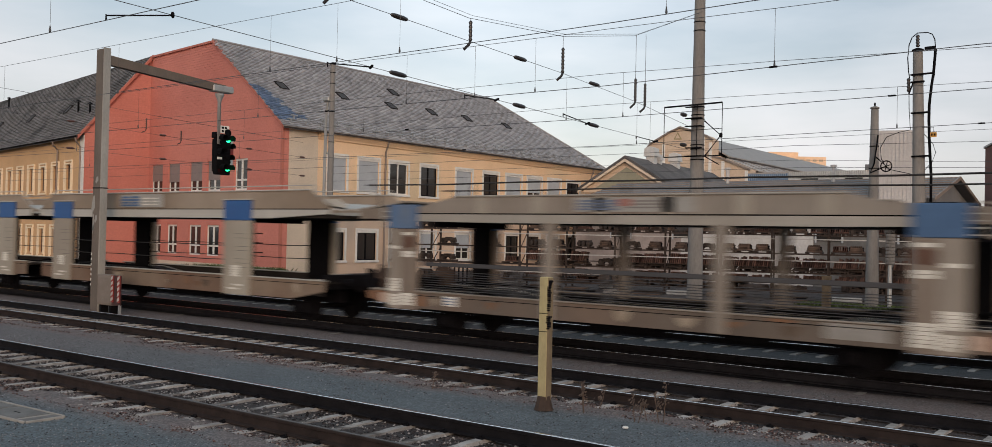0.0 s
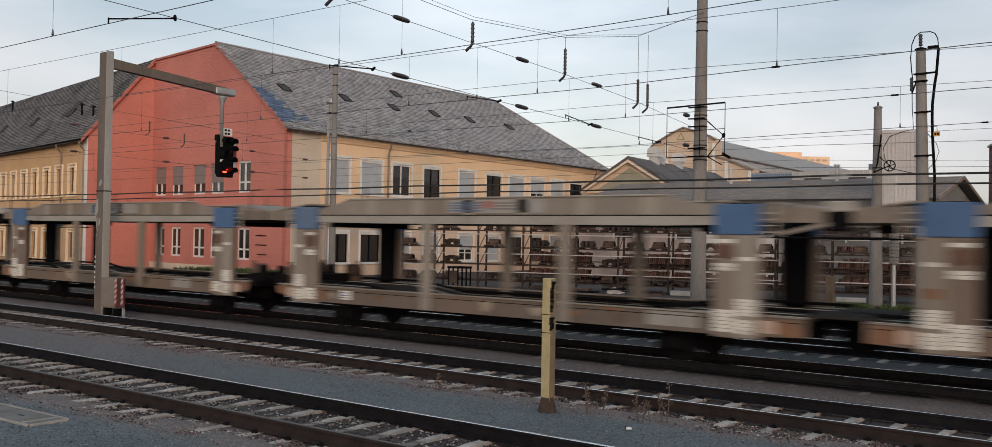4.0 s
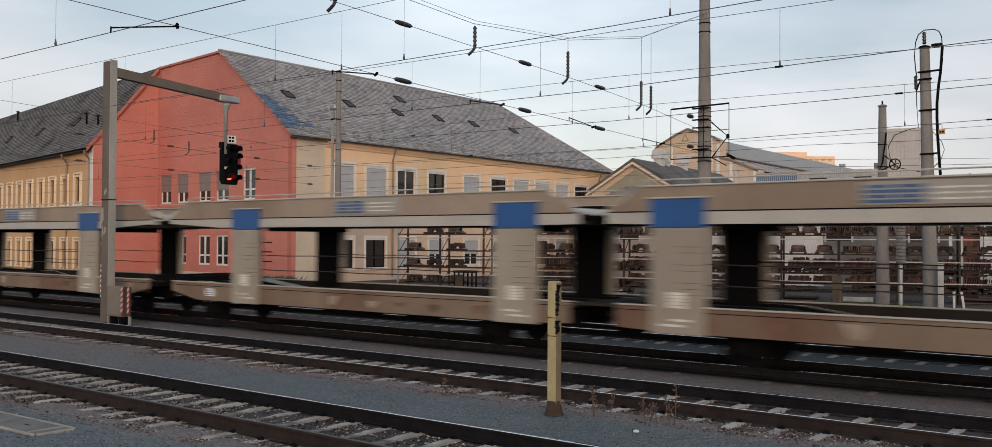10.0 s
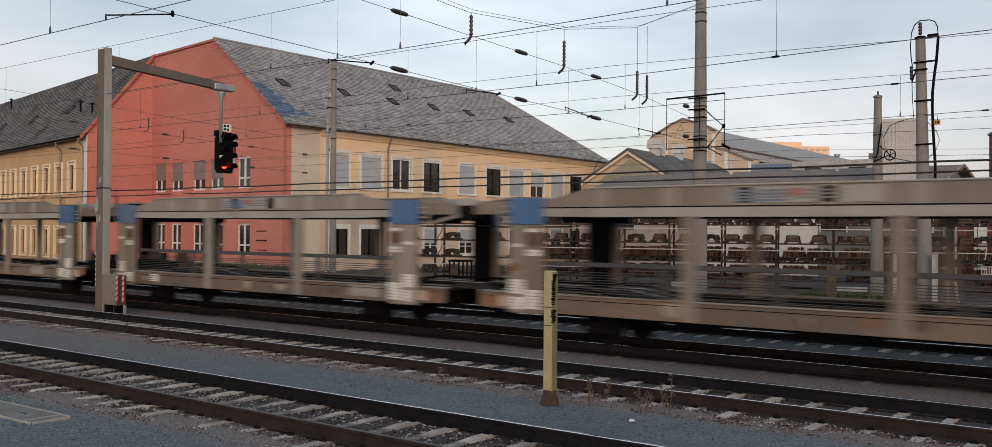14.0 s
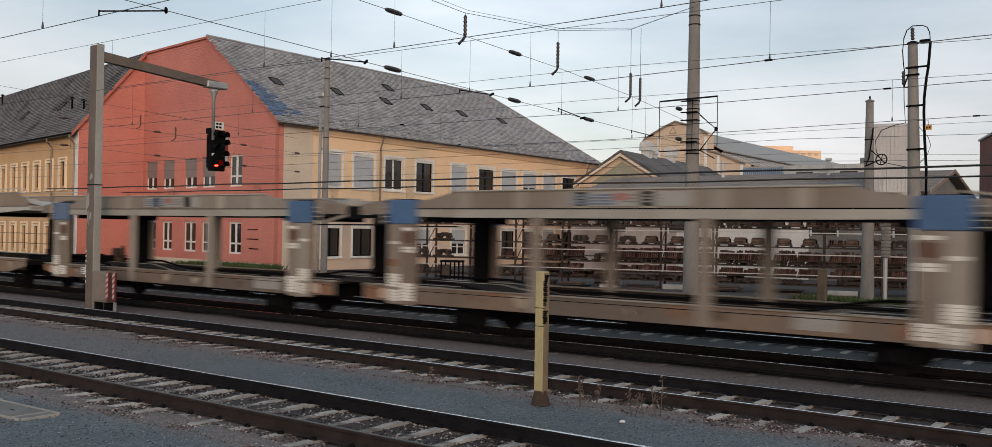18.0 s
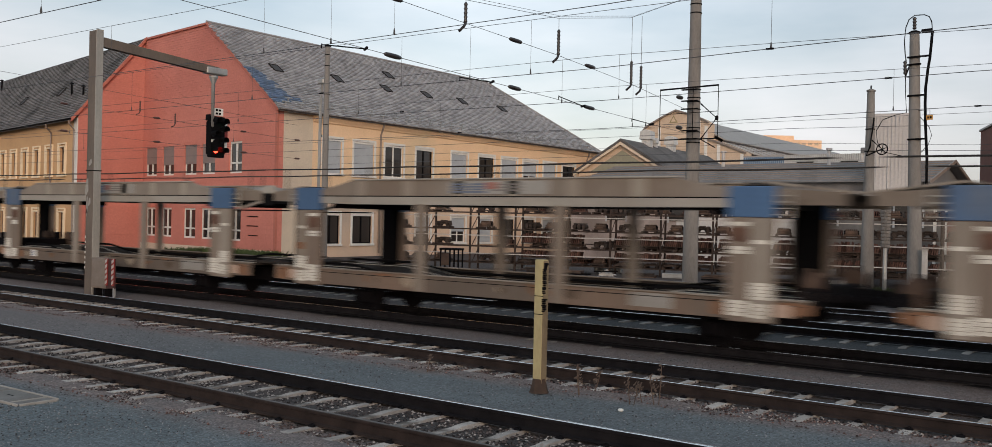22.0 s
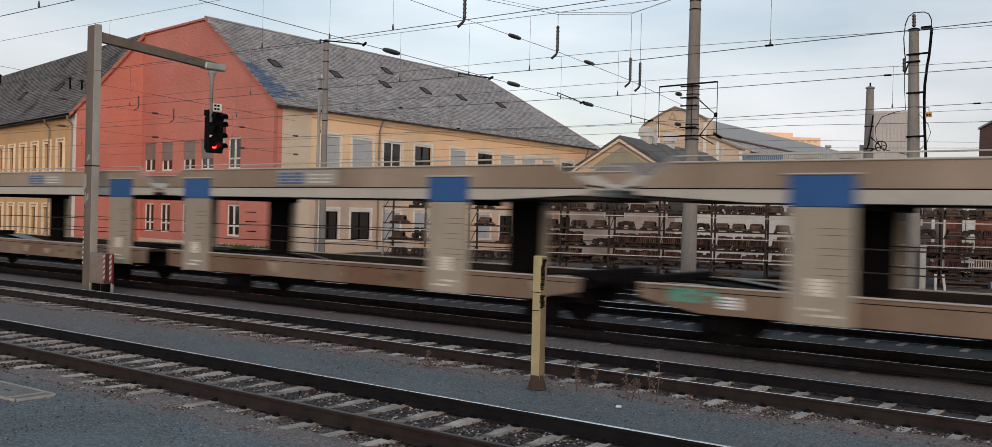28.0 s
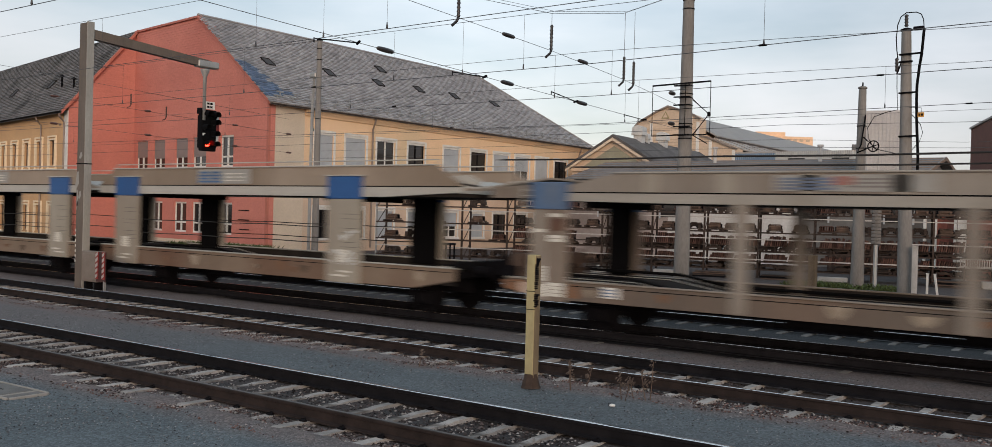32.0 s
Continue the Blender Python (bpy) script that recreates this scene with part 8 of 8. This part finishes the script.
def white_post(x, w, h):
    b = thing("timber_post", (x, 48.15, GROUND), "white painted timber post before the containers", "post", "white posts")
    part("shaft", Shape().box(-w / 2, w / 2, -0.08, 0.08, 0, h, 0.01).done("shaft", "label"), b)
    part("foot", Shape().box(-w / 2 - 0.04, w / 2 + 0.04, -0.12, 0.12, 0, 0.12, 0.01).done("foot", "slab_pale"), b)


for x, w, h in ((-11.2, 0.12, 3.5), (-10.75, 0.14, 3.5), (-9.88, 0.12, 3.4), (-9.6, 0.36, 3.6), (-7.4, 0.14, 3.4)):
    white_post(x, w, h)


def barred_grating():
    b = thing("grating", RACK @ pose(27.55, -0.34, 0.84), "white barred steel grating leaning on the rack's bar", "grating")
    for k in range(18):
        part("bar", Shape().box(-0.76 + 0.088 * k, -0.73 + 0.088 * k, -0.02, 0.02, 0.03, 0.3).done("bar", "bar_white"), b)
    for z in (0.0, 0.3):
        part("frame_bar", Shape().box(-0.78, 0.8, -0.03, 0.03, z, z + 0.03).done("frame_bar", "bar_white"), b)
    for x in (-0.6, 0.6):
        part("leg", Shape().box(x - 0.02, x + 0.02, -0.03, 0.03, -0.84, 0.0).done("leg", "rust"), b)


barred_grating()


M["post_brown"] = material("weathered_brown_paint", (0.16, 0.12, 0.075), (0.09, 0.066, 0.045), 0.85, scale=4, fine=30, streak=0.4, bump=0.15)


def stake(x, y, h, w, mat, label, lean=0.0):
    s = thing("stake", pose(x, y, GROUND, 0, lean, 0), label, "post")
    part("shaft", Shape().box(-w / 2, w / 2, -w / 2, w / 2, 0, h, 0.008).done("shaft", mat), s)
    part("cap", Shape().box(-w / 2 - 0.01, w / 2 + 0.01, -w / 2 - 0.01, w / 2 + 0.01, h, h + 0.02, 0.004).done("cap", mat), s)


stake(-9.92, 29.05, 1.47, 0.22, "post_brown", "weathered brown square post beside the far track")
stake(-7.29, 30.2, 1.86, 0.14, "bar_white", "white painted timber post beside the mast")
stake(-6.98, 30.4, 1.05, 0.06, "label", "thin white painted stake")
stake(-6.63, 30.4, 1.06, 0.06, "label", "thin white leaning stake", -8)


# ---- small things on the ground ----
M["slab"] = material("grey_slab_concrete", (0.19, 0.18, 0.168), (0.125, 0.116, 0.107), 0.9, scale=3, fine=50, bump=0.3)


def slab_cover():
    s = thing("cable_duct_cover", pose(-13.3, 6.2, GROUND - 0.012, 0, 0, 2), "brown-grey concrete duct covers with pale rims flush in the gravel", "duct cover")
    for i in range(3):
        a = -1.5 + 0.82 * i
        sl = part("slab", Shape().box(a, a + 0.78, -0.24, 0.24, -0.03, 0.03, 0.012).done("slab", "slab"), s)
        part("lifting_slot", Shape().box(a + 0.32, a + 0.46, -0.012, 0.012, 0.026, 0.032).done("lifting_slot", "dark"), sl, None, "dark lifting slot")
    for y in (-0.285, 0.255):
        part("rim", Shape().box(-1.52, 1.2, y, y + 0.03, -0.03, 0.036, 0.006).done("rim", "slab_rim"), s, None, "pale concrete rim")
    for x in (-1.53, 0.97, 1.2):
        part("rim", Shape().box(x, x + 0.03, -0.25, 0.25, -0.03, 0.034, 0.006).done("rim", "slab_rim"), s, None, "pale concrete rim")
    part("edge_strip", Shape().box(1.01, 1.19, -0.24, 0.24, -0.03, 0.028, 0.01).done("edge_strip", "slab"), s)


M["slab_rim"] = material("pale_rim_concrete", (0.34, 0.325, 0.3), (0.23, 0.215, 0.195), 0.9, scale=3, fine=50, bump=0.3)
slab_cover()


def dry_weed(x, y, n, h, seed):
    r = random.Random(seed)
    w = thing("dry_weed", (x, y, GROUND), "dry brown weed stalk in the gravel", "weed", "dry weeds")
    for i in range(n):
        a, b = r.uniform(-0.12, 0.12), r.uniform(-0.12, 0.12)
        hh = h * r.uniform(0.6, 1.0)
        st = part("stalk", Shape().tube([(a * 0.4, b * 0.4, 0), (a * 0.8, b * 0.8, hh * 0.5), (a, b, hh)], 0.008, 4, 0.004).done("stalk", "dry"), w)
        s = Shape()
        for j in range(20):
            p = Vector((a, b, hh)) * r.uniform(0.45, 1.02) + Vector((r.gauss(0, 0.025), r.gauss(0, 0.025), 0))
            q = 0.015 * r.uniform(0.6, 1.4)
            s.add([p + Vector((-q, 0, 0)), p + Vector((0, q, q)), p + Vector((q, 0, 0.5 * q)), p + Vector((0, -q, -q))], [(0, 1, 2), (0, 2, 3), (0, 3, 1), (1, 3, 2)])
        part("seed_head", s.done("seed_head", "dry"), st, None, "dry brown seed head")["kind"] = "stuff"


for x, y, n, h, sd in ((-7.36, 11.6, 2, 0.45, 1), (-7.36, 11.85, 1, 0.5, 2), (-6.48, 11.5, 2, 0.5, 3), (-6.42, 11.75, 1, 0.35, 7), (-6.2, 11.71, 2, 0.55, 4), (-10.27, 11.6, 1, 0.3, 5)):
    dry_weed(x, y, n, h, sd)
pb = thing("pale_stone", (-6.37, 11.03, GROUND), "pale flat stone on the gravel", "stone")
part("stone", Shape().lathe([(0.035, 0), (0.042, 0.012), (0.032, 0.028), (0.006, 0.034)], n=9).done("stone", "label"), pb)


def weed_bank(x0, x1, y0, y1, n, seed, label, h=0.3):
    """Low green weeds along the yard's edge."""
    r = random.Random(seed)
    s = Shape()
    for i in range(n):
        p = Vector((r.uniform(x0, x1), r.uniform(y0, y1), GROUND))
        for j in range(5):
            a, ln = r.uniform(0, 6.28), h * r.uniform(0.5, 1.2)
            d = Vector((math.cos(a), math.sin(a), 0))
            q = Vector((-d.y, d.x, 0)) * 0.03
            s.add([p - q, p + q, p + d * ln * 0.4 + Vector((0, 0, ln * 0.7)) + q, p + d * ln * 0.7 + Vector((0, 0, ln))], [(0, 1, 2), (0, 2, 3)])
    tagged(new("weeds", s.done("weeds", "weed")), label, "weeds", kind="stuff")


weed_bank(-13, -8.8, 34.4, 36.6, 520, 21, "low green weeds beside the far mast")
weed_bank(-47, -40, 31, 34, 700, 22, "green weeds before the red gable", 0.5)
weed_bank(-46, -30, 24, 29, 160, 23, "scattered green weeds along the far track", 0.3)


# ---- what moves ----
CHANGE = 1.3


def motions():
    for ob, s in WAGONS:
        walk(ob, [(t, pose(s - SPEED * t, 17.5, 0)) for t in range(0, 33, 4)])
    # the signal turns from green to red: the added vanes clear the red lens and cover the green ones
    for va, (x, y, z), lit in VANES:
        turns = [pose(x, y, z, 0, a, 0) for a in ((160, 80, 0) if lit == "lamp_green" else (0, 80, 160))]
        walk(va, [(0.0, turns[0]), (0.5, turns[0]), (1.0, turns[0]), (CHANGE - 0.1, turns[0]), (CHANGE, turns[0]), (CHANGE + 0.1, turns[1]), (CHANGE + 0.2, turns[2])] + [(2.0 + k, turns[2]) for k in range(31)])
    # the wheels roll: every wheelset has the same turn in its own carrier
    walk(WHEELS[0], [(i / FPS, pose(0, 0, 0.37) @ Matrix.Rotation(-SPEED / 0.37 * i / FPS, 4, "Y")) for i in range(0, 32 * FPS + 1)])
    for o in WHEELS[1:]:
        o.rotation_mode = "QUATERNION"
        o.animation_data_create()
        o.animation_data.action = WHEELS[0].animation_data.action
        o.animation_data.action_slot = WHEELS[0].animation_data.action_slot


motions()
